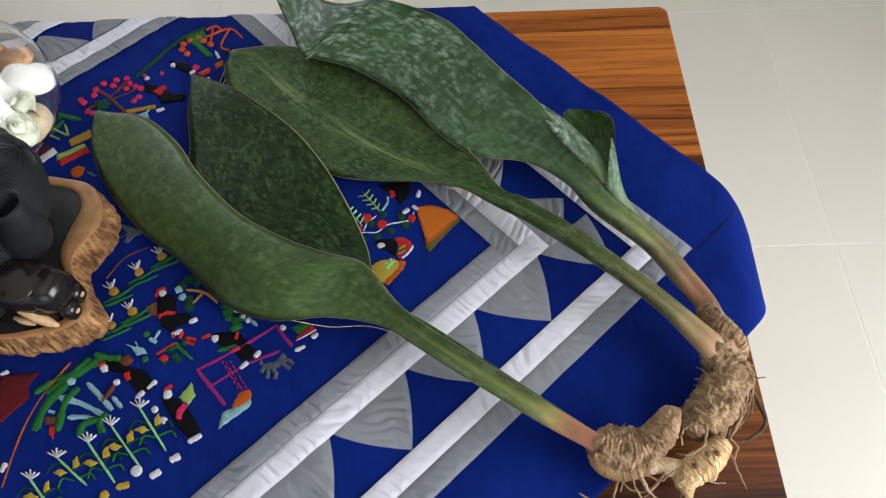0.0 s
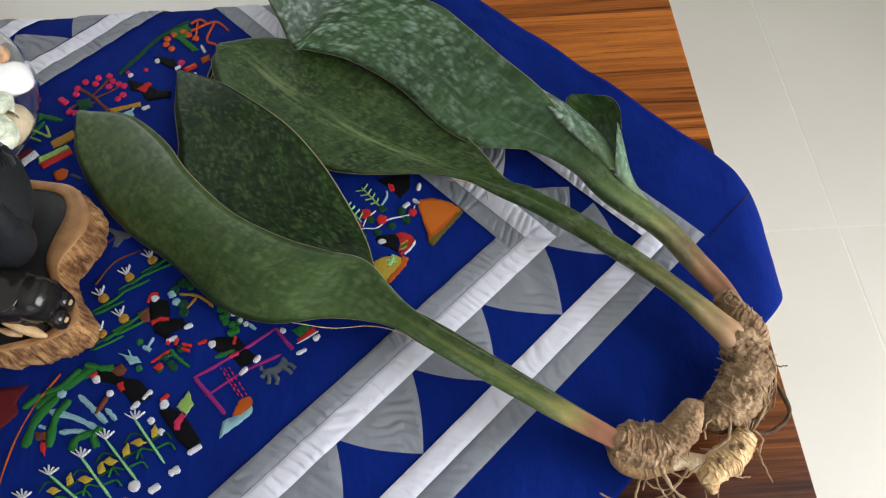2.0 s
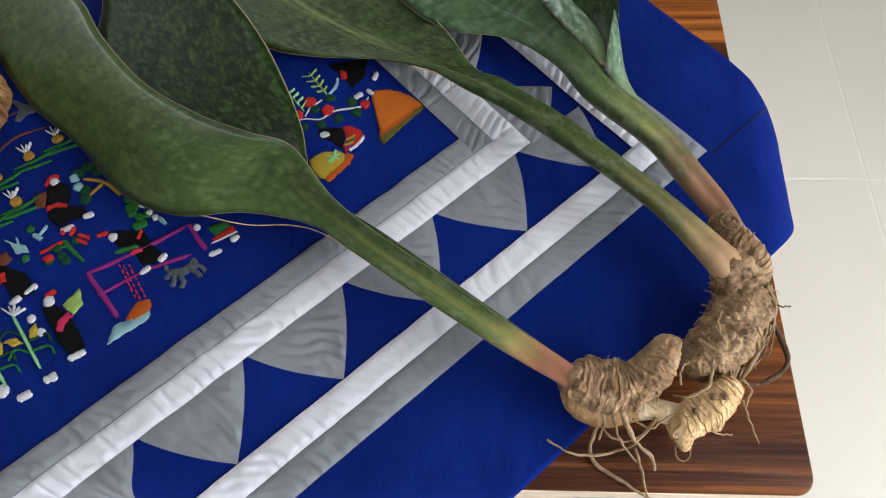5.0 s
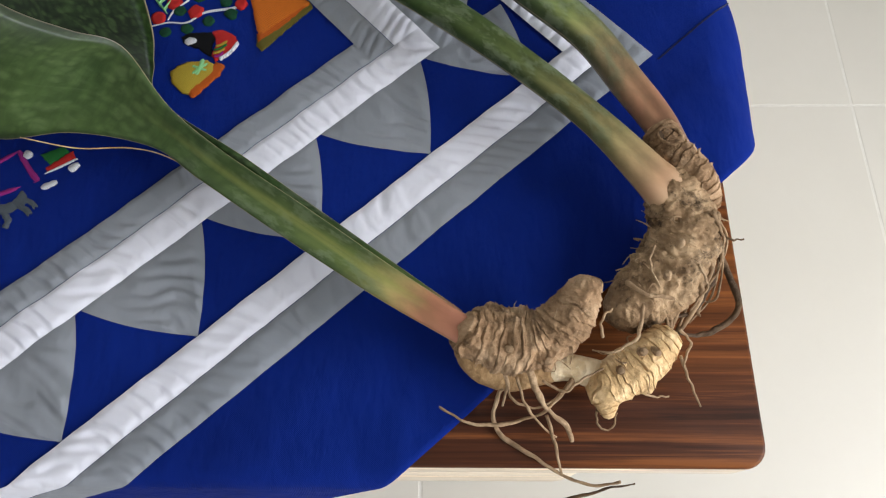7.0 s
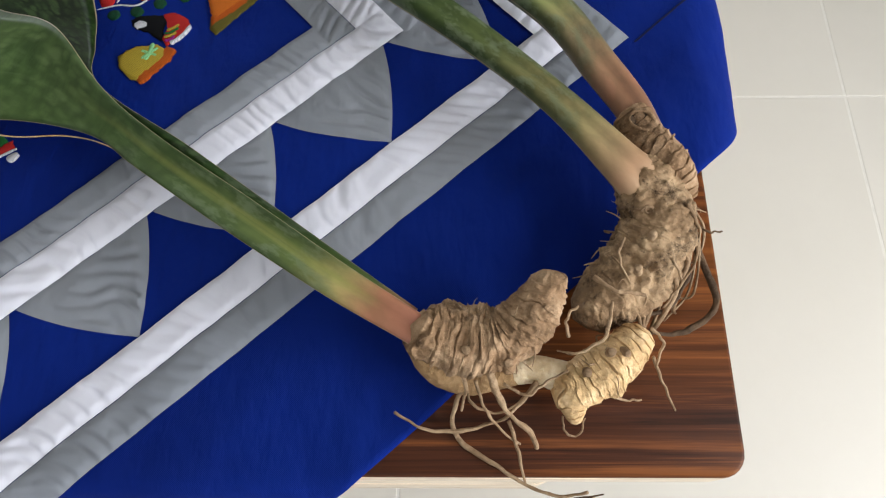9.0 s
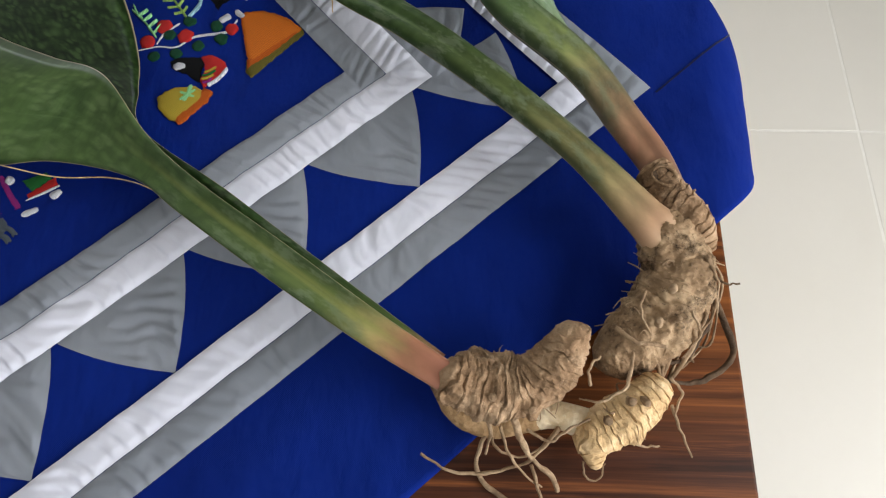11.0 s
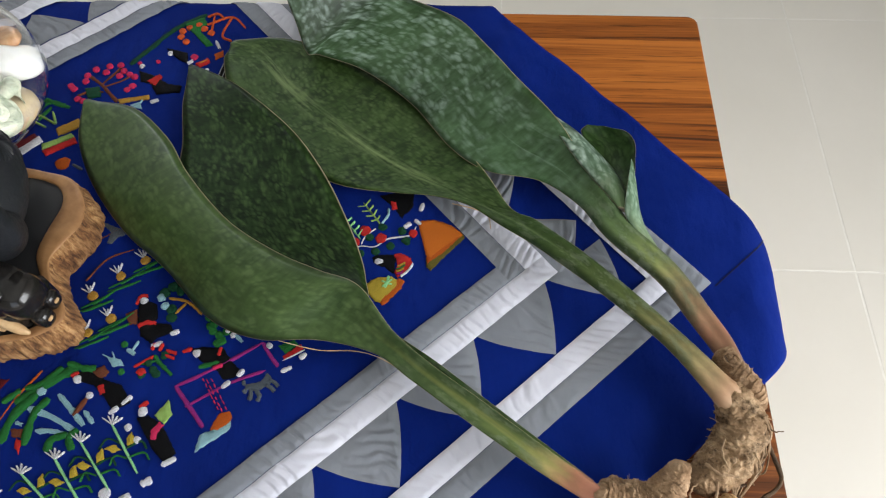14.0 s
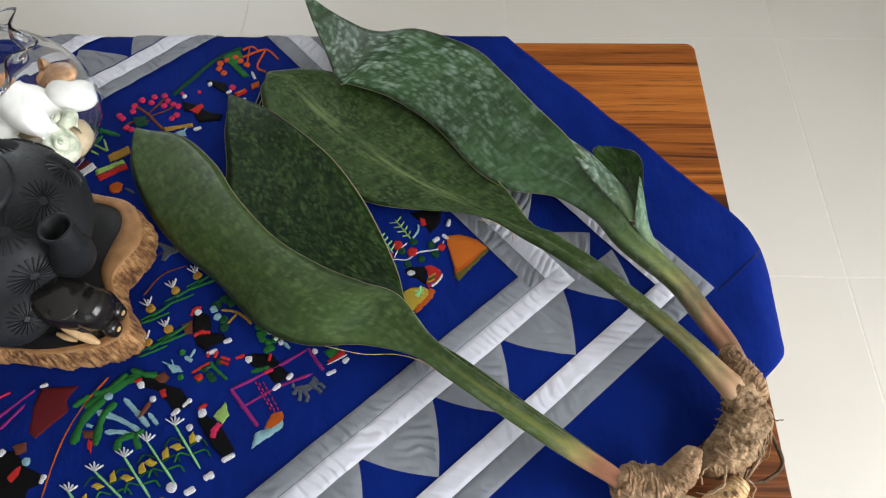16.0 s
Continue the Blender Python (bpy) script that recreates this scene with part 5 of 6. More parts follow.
motif('embroidered_frame', 'orange stitched loom frame',
      (ORANGE, 'line', 0.0031, [(-0.625, -0.02), (-0.613, -0.014), (-0.603, -0.022)]),
      (ORANGE, 'line', 0.0031, [(-0.623, -0.034), (-0.593, -0.02), (-0.572, -0.039)]),
      (ORANGE, 'line', 0.0031, [(-0.593, -0.02), (-0.6, -0.052), (-0.586, -0.062)]),
      (ORANGE, 'line', 0.0027, [(-0.616, -0.018), (-0.615, -0.046)]),
      )
motif('embroidered_hill', 'dark green stitched ridge',
      (DKGREEN, 'line', 0.007, [(-0.705, -0.104), (-0.682, -0.07), (-0.661, -0.041), (-0.627, -0.016)]),
      )
motif('stitched_shape', 'black shape with a red sash',
      (BLACK, 'poly', 0, [(-0.691, -0.114), (-0.672, -0.121), (-0.65, -0.135), (-0.634, -0.137), (-0.634, -0.147), (-0.662, -0.15), (-0.672, -0.135), (-0.685, -0.131)]),
      (RED, 'poly', 0, [(-0.679, -0.131), (-0.664, -0.119), (-0.66, -0.123), (-0.665, -0.139)]),
      (WHITE, 'line', 0.0047, [(-0.666, -0.163), (-0.657, -0.159)]),
      (WHITE, 'dot', 0.0039, [(-0.689, -0.107)]),
      (PINK, 'dot', 0.0031, [(-0.693, -0.102), (-0.671, -0.099)]),
      )
motif('stitched_shape', 'black shape with striped cloth',
      (BLACK, 'poly', 0, [(-0.665, -0.076), (-0.638, -0.083), (-0.633, -0.101), (-0.648, -0.093)]),
      (WHITE, 'dot', 0.0039, [(-0.659, -0.084)]),
      (PINK, 'dot', 0.0055, [(-0.628, -0.09)]),
      (RED, 'poly', 0, [(-0.624, -0.101), (-0.61, -0.092), (-0.606, -0.098), (-0.618, -0.107)]),
      (YELLOW, 'line', 0.0023, [(-0.619, -0.101), (-0.61, -0.095)]),
      (WHITE, 'line', 0.0047, [(-0.634, -0.101), (-0.628, -0.096)]),
      (WHITE, 'line', 0.0047, [(-0.612, -0.115), (-0.606, -0.11)]),
      )
motif('stitched_basket', 'black and white hatched shape',
      (BLACK, 'poly', 0, [(-0.592, -0.121), (-0.588, -0.099), (-0.568, -0.124), (-0.567, -0.137)]),
      (WHITE, 'line', 0.0012, [(-0.592, -0.119), (-0.589, -0.099)]),
      (WHITE, 'line', 0.0012, [(-0.587, -0.123), (-0.584, -0.105)]),
      (WHITE, 'line', 0.0012, [(-0.583, -0.126), (-0.579, -0.111)]),
      (WHITE, 'line', 0.0012, [(-0.579, -0.13), (-0.575, -0.117)]),
      (WHITE, 'line', 0.0012, [(-0.574, -0.134), (-0.57, -0.122)]),
      )
motif('stitched_shape', 'small rust shape',
      (RUST, 'poly', 0, [(-0.604, -0.085), (-0.594, -0.078), (-0.591, -0.088), (-0.6, -0.094)]),
      (WHITE, 'line', 0.0047, [(-0.606, -0.062), (-0.599, -0.075)]),
      )
motif('embroidered_plant', 'broad green stitched fronds',
      (GREEN, 'line', 0.007, [(-0.765, -0.172), (-0.785, -0.166), (-0.797, -0.178)]),
      (GREEN, 'line', 0.0062, [(-0.759, -0.174), (-0.775, -0.17), (-0.793, -0.161)]),
      (GREEN, 'line', 0.0055, [(-0.782, -0.174), (-0.792, -0.194)]),
      (LIME, 'line', 0.0031, [(-0.795, -0.185), (-0.769, -0.199)]),
      (LIME, 'line', 0.0031, [(-0.778, -0.181), (-0.769, -0.199)]),
      (LIME, 'line', 0.0031, [(-0.8, -0.194), (-0.778, -0.205)]),
      )
motif('embroidered_house', 'maroon and white stitched roof',
      (MAROON, 'poly', 0, [(-0.823, -0.243), (-0.79, -0.213), (-0.784, -0.219), (-0.813, -0.247)]),
      (WHITE, 'poly', 0, [(-0.813, -0.248), (-0.783, -0.217), (-0.776, -0.225), (-0.804, -0.255)]),
      )
motif('embroidered_house', 'yellow and red stitched roof',
      (LIME, 'poly', 0, [(-0.777, -0.229), (-0.747, -0.212), (-0.742, -0.217), (-0.774, -0.237)]),
      (RED, 'poly', 0, [(-0.773, -0.238), (-0.741, -0.218), (-0.737, -0.225), (-0.767, -0.245)]),
      (OCHRE, 'poly', 0, [(-0.767, -0.206), (-0.744, -0.19), (-0.739, -0.201), (-0.761, -0.216)]),
      )
motif('stitched_shape', 'round red shape',
      (RUST, 'dot', 0.0101, [(-0.744, -0.254)]),
      (GREY, 'line', 0.0047, [(-0.732, -0.256), (-0.719, -0.263)]),
      )
motif('embroidered_animal', 'grey stitched four-legged animal',
      (GREY, 'poly', 0, [(-0.683, -0.328), (-0.66, -0.337), (-0.644, -0.343), (-0.656, -0.348), (-0.661, -0.357), (-0.666, -0.356), (-0.665, -0.343)]),
      )
motif('stitched_line', 'thin brown stitched path',
      (BROWN, 'line', 0.0016, [(-0.701, -0.394), (-0.688, -0.365), (-0.659, -0.34)]),
      )
motif('stitched_line', 'thin brown stitched path',
      (BROWN, 'line', 0.0016, [(-0.676, -0.401), (-0.66, -0.375), (-0.635, -0.363)]),
      )
motif('stitched_line', 'thin brown stitched path',
      (RUST, 'line', 0.0019, [(-0.725, -0.622), (-0.721, -0.568), (-0.708, -0.527), (-0.691, -0.498)]),
      )
motif('embroidered_pineapple', 'ochre pineapple with white crown and green leaves',
      (GREEN, 'line', 0.0027, [(-0.672, -0.432), (-0.646, -0.415)]),
      (GREEN, 'line', 0.0027, [(-0.669, -0.436), (-0.642, -0.422)]),
      (DKGREEN, 'line', 0.0023, [(-0.673, -0.436), (-0.652, -0.426)]),
      (GREEN, 'line', 0.0023, [(-0.661, -0.428), (-0.642, -0.411)]),
      (OCHRE, 'dot', 0.0059, [(-0.664, -0.418)]),
      (WHITE, 'line', 0.0016, [(-0.667, -0.415), (-0.678, -0.41)]),
      (WHITE, 'line', 0.0016, [(-0.667, -0.415), (-0.674, -0.406)]),
      (WHITE, 'line', 0.0016, [(-0.667, -0.415), (-0.669, -0.407)]),
      (WHITE, 'line', 0.0016, [(-0.667, -0.415), (-0.666, -0.403)]),
      )
motif('embroidered_pineapple', 'ochre pineapple with white crown and green leaves',
      (GREEN, 'line', 0.0027, [(-0.65, -0.409), (-0.623, -0.392)]),
      (GREEN, 'line', 0.0027, [(-0.646, -0.413), (-0.619, -0.399)]),
      (DKGREEN, 'line', 0.0023, [(-0.65, -0.413), (-0.629, -0.403)]),
      (GREEN, 'line', 0.0023, [(-0.638, -0.404), (-0.618, -0.387)]),
      (OCHRE, 'dot', 0.0059, [(-0.641, -0.395)]),
      (WHITE, 'line', 0.0016, [(-0.644, -0.392), (-0.655, -0.386)]),
      (WHITE, 'line', 0.0016, [(-0.644, -0.392), (-0.651, -0.383)]),
      (WHITE, 'line', 0.0016, [(-0.644, -0.392), (-0.646, -0.383)]),
      (WHITE, 'line', 0.0016, [(-0.644, -0.392), (-0.643, -0.38)]),
      )
motif('embroidered_pineapple', 'ochre pineapple with white crown and green leaves',
      (GREEN, 'line', 0.0027, [(-0.629, -0.39), (-0.601, -0.372)]),
      (GREEN, 'line', 0.0027, [(-0.625, -0.394), (-0.597, -0.38)]),
      (DKGREEN, 'line', 0.0023, [(-0.629, -0.394), (-0.608, -0.384)]),
      (GREEN, 'line', 0.0023, [(-0.617, -0.386), (-0.597, -0.368)]),
      (OCHRE, 'dot', 0.0059, [(-0.62, -0.376)]),
      (WHITE, 'line', 0.0016, [(-0.622, -0.373), (-0.633, -0.367)]),
      (WHITE, 'line', 0.0016, [(-0.622, -0.373), (-0.63, -0.363)]),
      (WHITE, 'line', 0.0016, [(-0.622, -0.373), (-0.625, -0.364)]),
      (WHITE, 'line', 0.0016, [(-0.622, -0.373), (-0.621, -0.36)]),
      )
motif('embroidered_pineapple', 'ochre pineapple with white crown and green leaves',
      (GREEN, 'line', 0.0027, [(-0.648, -0.456), (-0.621, -0.439)]),
      (GREEN, 'line', 0.0027, [(-0.644, -0.46), (-0.617, -0.446)]),
      (DKGREEN, 'line', 0.0023, [(-0.648, -0.46), (-0.628, -0.45)]),
      (GREEN, 'line', 0.0023, [(-0.636, -0.452), (-0.617, -0.435)]),
      (OCHRE, 'dot', 0.0059, [(-0.639, -0.442)]),
      (WHITE, 'line', 0.0016, [(-0.642, -0.44), (-0.652, -0.434)]),
      (WHITE, 'line', 0.0016, [(-0.642, -0.44), (-0.649, -0.431)]),
      (WHITE, 'line', 0.0016, [(-0.642, -0.44), (-0.644, -0.432)]),
      (WHITE, 'line', 0.0016, [(-0.642, -0.44), (-0.641, -0.428)]),
      )
motif('embroidered_pineapple', 'ochre pineapple with white crown and green leaves',
      (GREEN, 'line', 0.0027, [(-0.666, -0.471), (-0.64, -0.455)]),
      (GREEN, 'line', 0.0027, [(-0.662, -0.475), (-0.636, -0.461)]),
      (DKGREEN, 'line', 0.0023, [(-0.666, -0.475), (-0.646, -0.466)]),
      (GREEN, 'line', 0.0023, [(-0.654, -0.467), (-0.636, -0.451)]),
      (OCHRE, 'dot', 0.0059, [(-0.658, -0.458)]),
      (WHITE, 'line', 0.0016, [(-0.66, -0.455), (-0.671, -0.45)]),
      (WHITE, 'line', 0.0016, [(-0.66, -0.455), (-0.667, -0.447)]),
      (WHITE, 'line', 0.0016, [(-0.66, -0.455), (-0.663, -0.447)]),
      (WHITE, 'line', 0.0016, [(-0.66, -0.455), (-0.659, -0.444)]),
      )
motif('stitched_shape', 'black shape with red sash and white ends',
      (BROWN, 'poly', 0, [(-0.625, -0.437), (-0.615, -0.431), (-0.611, -0.447), (-0.619, -0.448)]),
      (BLACK, 'poly', 0, [(-0.614, -0.426), (-0.609, -0.421), (-0.596, -0.425), (-0.592, -0.44), (-0.596, -0.446), (-0.577, -0.447), (-0.572, -0.454), (-0.588, -0.461), (-0.592, -0.467), (-0.604, -0.46), (-0.611, -0.443)]),
      (RED, 'poly', 0, [(-0.611, -0.448), (-0.601, -0.442), (-0.592, -0.444), (-0.59, -0.448), (-0.602, -0.448), (-0.608, -0.452)]),
      (RED, 'line', 0.0047, [(-0.617, -0.426), (-0.614, -0.417), (-0.607, -0.416)]),
      (WHITE, 'dot', 0.0047, [(-0.61, -0.422)]),
      (WHITE, 'line', 0.0062, [(-0.591, -0.47), (-0.58, -0.466)]),
      (WHITE, 'line', 0.0062, [(-0.575, -0.457), (-0.567, -0.453)]),
      (TEAL, 'dot', 0.0047, [(-0.593, -0.418), (-0.587, -0.427)]),
      )
motif('embroidered_pot', 'pale teal stitched watering pot',
      (TEAL, 'poly', 0, [(-0.633, -0.482), (-0.618, -0.484), (-0.613, -0.491), (-0.624, -0.492)]),
      (TEAL, 'line', 0.0016, [(-0.637, -0.48), (-0.625, -0.484), (-0.628, -0.477)]),
      )
motif('embroidered_leaf', 'small teal and green stitches',
      (TEAL, 'line', 0.0031, [(-0.605, -0.465), (-0.61, -0.478)]),
      (TEAL, 'line', 0.0055, [(-0.614, -0.474), (-0.605, -0.479)]),
      (GREEN, 'dot', 0.0039, [(-0.618, -0.469), (-0.614, -0.497)]),
      )
motif('embroidered_bush', 'bush with red flowers',
      (GREEN, 'line', 0.0047, [(-0.564, -0.499), (-0.58, -0.486), (-0.586, -0.479)]),
      (GREEN, 'line', 0.0023, [(-0.581, -0.484), (-0.597, -0.489)]),
      (DKGREEN, 'dot', 0.0047, [(-0.59, -0.487), (-0.584, -0.494), (-0.594, -0.499), (-0.576, -0.479), (-0.58, -0.498)]),
      (RED, 'line', 0.0039, [(-0.603, -0.492), (-0.586, -0.48)]),
      (RED, 'line', 0.0039, [(-0.599, -0.498), (-0.595, -0.494)]),
      (RED, 'line', 0.0039, [(-0.59, -0.474), (-0.588, -0.467)]),
      (RED, 'line', 0.0039, [(-0.582, -0.475), (-0.58, -0.467)]),
      (RED, 'line', 0.0039, [(-0.575, -0.479), (-0.565, -0.482)]),
      (RED, 'line', 0.0039, [(-0.575, -0.474), (-0.564, -0.477)]),
      (RED, 'dot', 0.0047, [(-0.594, -0.497)]),
      )
motif('stitched_shape', 'bent black shape with a red patch',
      (BROWN, 'poly', 0, [(-0.643, -0.497), (-0.632, -0.491), (-0.626, -0.498), (-0.633, -0.506)]),
      (BLACK, 'poly', 0, [(-0.66, -0.501), (-0.649, -0.496), (-0.626, -0.506), (-0.61, -0.51), (-0.598, -0.526), (-0.612, -0.535), (-0.626, -0.52), (-0.637, -0.511), (-0.653, -0.507)]),
      (RED, 'poly', 0, [(-0.634, -0.512), (-0.627, -0.509), (-0.623, -0.519), (-0.628, -0.52)]),
      (WHITE, 'line', 0.0062, [(-0.615, -0.538), (-0.608, -0.531)]),
      (WHITE, 'line', 0.0055, [(-0.605, -0.529), (-0.598, -0.52)]),
      (RED, 'line', 0.0047, [(-0.661, -0.503), (-0.654, -0.499)]),
      (WHITE, 'dot', 0.0047, [(-0.654, -0.506)]),
      (BROWN, 'line', 0.0055, [(-0.64, -0.524), (-0.648, -0.541)]),
      (WHITE, 'dot', 0.0039, [(-0.638, -0.521)]),
      )
motif('stitched_shape', 'black shape beside a lime basket',
      (LIME, 'poly', 0, [(-0.572, -0.538), (-0.562, -0.523), (-0.556, -0.536), (-0.561, -0.546)]),
      (BLACK, 'poly', 0, [(-0.588, -0.541), (-0.578, -0.538), (-0.567, -0.544), (-0.557, -0.554), (-0.544, -0.572), (-0.553, -0.581), (-0.567, -0.569), (-0.578, -0.554)]),
      (PINK, 'poly', 0, [(-0.572, -0.552), (-0.566, -0.544), (-0.561, -0.547), (-0.565, -0.556), (-0.565, -0.562), (-0.571, -0.561)]),
      (RED, 'line', 0.0047, [(-0.588, -0.531), (-0.581, -0.525)]),
      (WHITE, 'dot', 0.0051, [(-0.584, -0.535)]),
      (WHITE, 'line', 0.0062, [(-0.555, -0.583), (-0.543, -0.576)]),
      )
motif('stitched_shape', 'black shape beside the magenta fence',
      (BLACK, 'poly', 0, [(-0.551, -0.472), (-0.539, -0.469), (-0.52, -0.47), (-0.508, -0.484), (-0.497, -0.494), (-0.513, -0.505), (-0.522, -0.493), (-0.54, -0.483)]),
      (GREEN, 'line', 0.007, [(-0.54, -0.49), (-0.521, -0.484)]),
      (RED, 'line', 0.0055, [(-0.559, -0.475), (-0.55, -0.471)]),
      (WHITE, 'dot', 0.0047, [(-0.545, -0.476)]),
      (RED, 'line', 0.0047, [(-0.523, -0.478), (-0.522, -0.469)]),
      (PINK, 'line', 0.0062, [(-0.526, -0.491), (-0.517, -0.487)]),
      (WHITE, 'line', 0.0062, [(-0.514, -0.51), (-0.507, -0.503)]),
      (WHITE, 'line', 0.0062, [(-0.501, -0.498), (-0.496, -0.491)]),
      )
motif('embroidered_fence', 'magenta stitched fence',
      (MAGENTA, 'line', 0.0047, [(-0.559, -0.51), (-0.525, -0.491), (-0.482, -0.463)]),
      (MAGENTA, 'line', 0.0039, [(-0.545, -0.529), (-0.505, -0.504), (-0.464, -0.487)]),
      (MAGENTA, 'line', 0.0055, [(-0.558, -0.51), (-0.54, -0.53), (-0.524, -0.548)]),
      (MAGENTA, 'line', 0.0055, [(-0.482, -0.463), (-0.472, -0.477), (-0.463, -0.487)]),
      )
motif('embroidered_stream', 'falling red stitches',
      (PINK, 'line', 0.0014, [(-0.534, -0.501), (-0.532, -0.504)]),
      (PINK, 'line', 0.0014, [(-0.53, -0.502), (-0.527, -0.506)]),
      (PINK, 'line', 0.0014, [(-0.526, -0.501), (-0.523, -0.504)]),
      (PINK, 'line', 0.0014, [(-0.53, -0.506), (-0.528, -0.51)]),
      (PINK, 'line', 0.0014, [(-0.526, -0.508), (-0.523, -0.512)]),
      (PINK, 'line', 0.0014, [(-0.522, -0.506), (-0.52, -0.51)]),
      (PINK, 'line', 0.0014, [(-0.526, -0.512), (-0.524, -0.515)]),
      (PINK, 'line', 0.0014, [(-0.522, -0.513), (-0.52, -0.517)]),
      (PINK, 'line', 0.0014, [(-0.518, -0.512), (-0.516, -0.515)]),
      (PINK, 'line', 0.0014, [(-0.523, -0.517), (-0.52, -0.521)]),
      (PINK, 'line', 0.0014, [(-0.518, -0.519), (-0.516, -0.522)]),
      (PINK, 'line', 0.0014, [(-0.514, -0.517), (-0.512, -0.521)]),
      (PINK, 'line', 0.0014, [(-0.519, -0.522), (-0.517, -0.526)]),
      (PINK, 'line', 0.0014, [(-0.515, -0.524), (-0.512, -0.528)]),
      (PINK, 'line', 0.0014, [(-0.511, -0.522), (-0.508, -0.526)]),
      (PINK, 'line', 0.0014, [(-0.515, -0.528), (-0.513, -0.531)]),
      (PINK, 'line', 0.0014, [(-0.511, -0.529), (-0.509, -0.533)]),
      (PINK, 'line', 0.0014, [(-0.507, -0.528), (-0.505, -0.531)]),
      )
motif('embroidered_bank', 'pale blue stitched bank with orange mound',
      (TEAL, 'poly', 0, [(-0.528, -0.571), (-0.526, -0.555), (-0.516, -0.551), (-0.505, -0.542), (-0.498, -0.527), (-0.489, -0.524), (-0.483, -0.53), (-0.499, -0.549)]),
      (RUST, 'poly', 0, [(-0.518, -0.55), (-0.512, -0.535), (-0.501, -0.53), (-0.495, -0.534), (-0.5, -0.543), (-0.511, -0.551)]),
      )
motif('embroidered_animal', 'small dark grey stitched animal with thin legs',
      (GREY, 'poly', 0, [(-0.493, -0.507), (-0.49, -0.505), (-0.484, -0.504), (-0.478, -0.502), (-0.474, -0.503), (-0.472, -0.507), (-0.475, -0.51), (-0.48, -0.512), (-0.486, -0.512), (-0.491, -0.511)]),
      (GREY, 'poly', 0, [(-0.478, -0.503), (-0.475, -0.497), (-0.474, -0.494), (-0.472, -0.492), (-0.47, -0.495), (-0.467, -0.498), (-0.467, -0.503), (-0.47, -0.507), (-0.474, -0.507)]),
      (GREY, 'line', 0.0052, [(-0.49, -0.509), (-0.491, -0.513), (-0.493, -0.511)]),
      (GREY, 'line', 0.0055, [(-0.486, -0.511), (-0.485, -0.516), (-0.486, -0.521)]),
      (GREY, 'line', 0.0055, [(-0.481, -0.511), (-0.477, -0.516), (-0.478, -0.522)]),
      (GREY, 'line', 0.0052, [(-0.472, -0.506), (-0.467, -0.508), (-0.463, -0.512)]),
      (GREY, 'line', 0.0046, [(-0.469, -0.501), (-0.464, -0.503), (-0.46, -0.507)]),
      (GREY, 'line', 0.004, [(-0.492, -0.507), (-0.494, -0.504), (-0.493, -0.502)]),
      )
motif('stitched_shape', 'red and striped patch with white ends',
      (GREEN, 'poly', 0, [(-0.467, -0.466), (-0.452, -0.459), (-0.447, -0.464), (-0.458, -0.474)]),
      (RED, 'poly', 0, [(-0.461, -0.477), (-0.445, -0.463), (-0.441, -0.468), (-0.459, -0.481)]),
      (WHITE, 'line', 0.0019, [(-0.46, -0.481), (-0.44, -0.469)]),
      (WHITE, 'line', 0.0062, [(-0.46, -0.492), (-0.45, -0.487)]),
      (WHITE, 'line', 0.0062, [(-0.444, -0.478), (-0.438, -0.473)]),
      (WHITE, 'dot', 0.0039, [(-0.475, -0.466)]),
      )
motif('embroidered_tree', 'olive stitched tree',
      (OCHRE, 'line', 0.0039, [(-0.585, -0.418), (-0.569, -0.42), (-0.558, -0.426), (-0.548, -0.435)]),
      (OCHRE, 'line', 0.0031, [(-0.575, -0.435), (-0.567, -0.423)]),
      (DKGREEN, 'dot', 0.0062, [(-0.584, -0.405), (-0.575, -0.409), (-0.591, -0.412), (-0.58, -0.43), (-0.564, -0.409), (-0.578, -0.439)]),
      )
motif('embroidered_bush', 'green bush with white flowers',
      (GREEN, 'dot', 0.0051, [(-0.54, -0.438), (-0.533, -0.444), (-0.534, -0.452), (-0.527, -0.456), (-0.523, -0.462), (-0.527, -0.465), (-0.52, -0.452), (-0.537, -0.447)]),
      (WHITE, 'dot', 0.0035, [(-0.527, -0.444), (-0.519, -0.452), (-0.513, -0.456)]),
      (TEAL, 'line', 0.0047, [(-0.51, -0.456), (-0.502, -0.463)]),
      (GREY, 'dot', 0.0039, [(-0.532, -0.437)]),
      )
motif('embroidered_palm', 'broad green stitched palm',
      (GREEN, 'line', 0.0125, [(-0.657, -0.493), (-0.675, -0.505), (-0.695, -0.521), (-0.707, -0.531)]),
      (GREEN, 'line', 0.0086, [(-0.672, -0.494), (-0.688, -0.512), (-0.702, -0.516)]),
      (GREEN, 'line', 0.0117, [(-0.689, -0.521), (-0.704, -0.542), (-0.709, -0.569)]),
      (GREEN, 'line', 0.0094, [(-0.676, -0.525), (-0.686, -0.542), (-0.686, -0.57)]),
      (GREEN, 'line', 0.0086, [(-0.668, -0.49), (-0.649, -0.495), (-0.639, -0.494)]),
      (GREEN, 'line', 0.0094, [(-0.648, -0.558), (-0.662, -0.564), (-0.663, -0.575)]),
      (GREEN, 'line', 0.0078, [(-0.64, -0.553), (-0.646, -0.562), (-0.64, -0.573)]),
      (GREEN, 'line', 0.0078, [(-0.705, -0.518), (-0.719, -0.531)]),
      (TEAL, 'dot', 0.0047, [(-0.685, -0.519)]),
      )
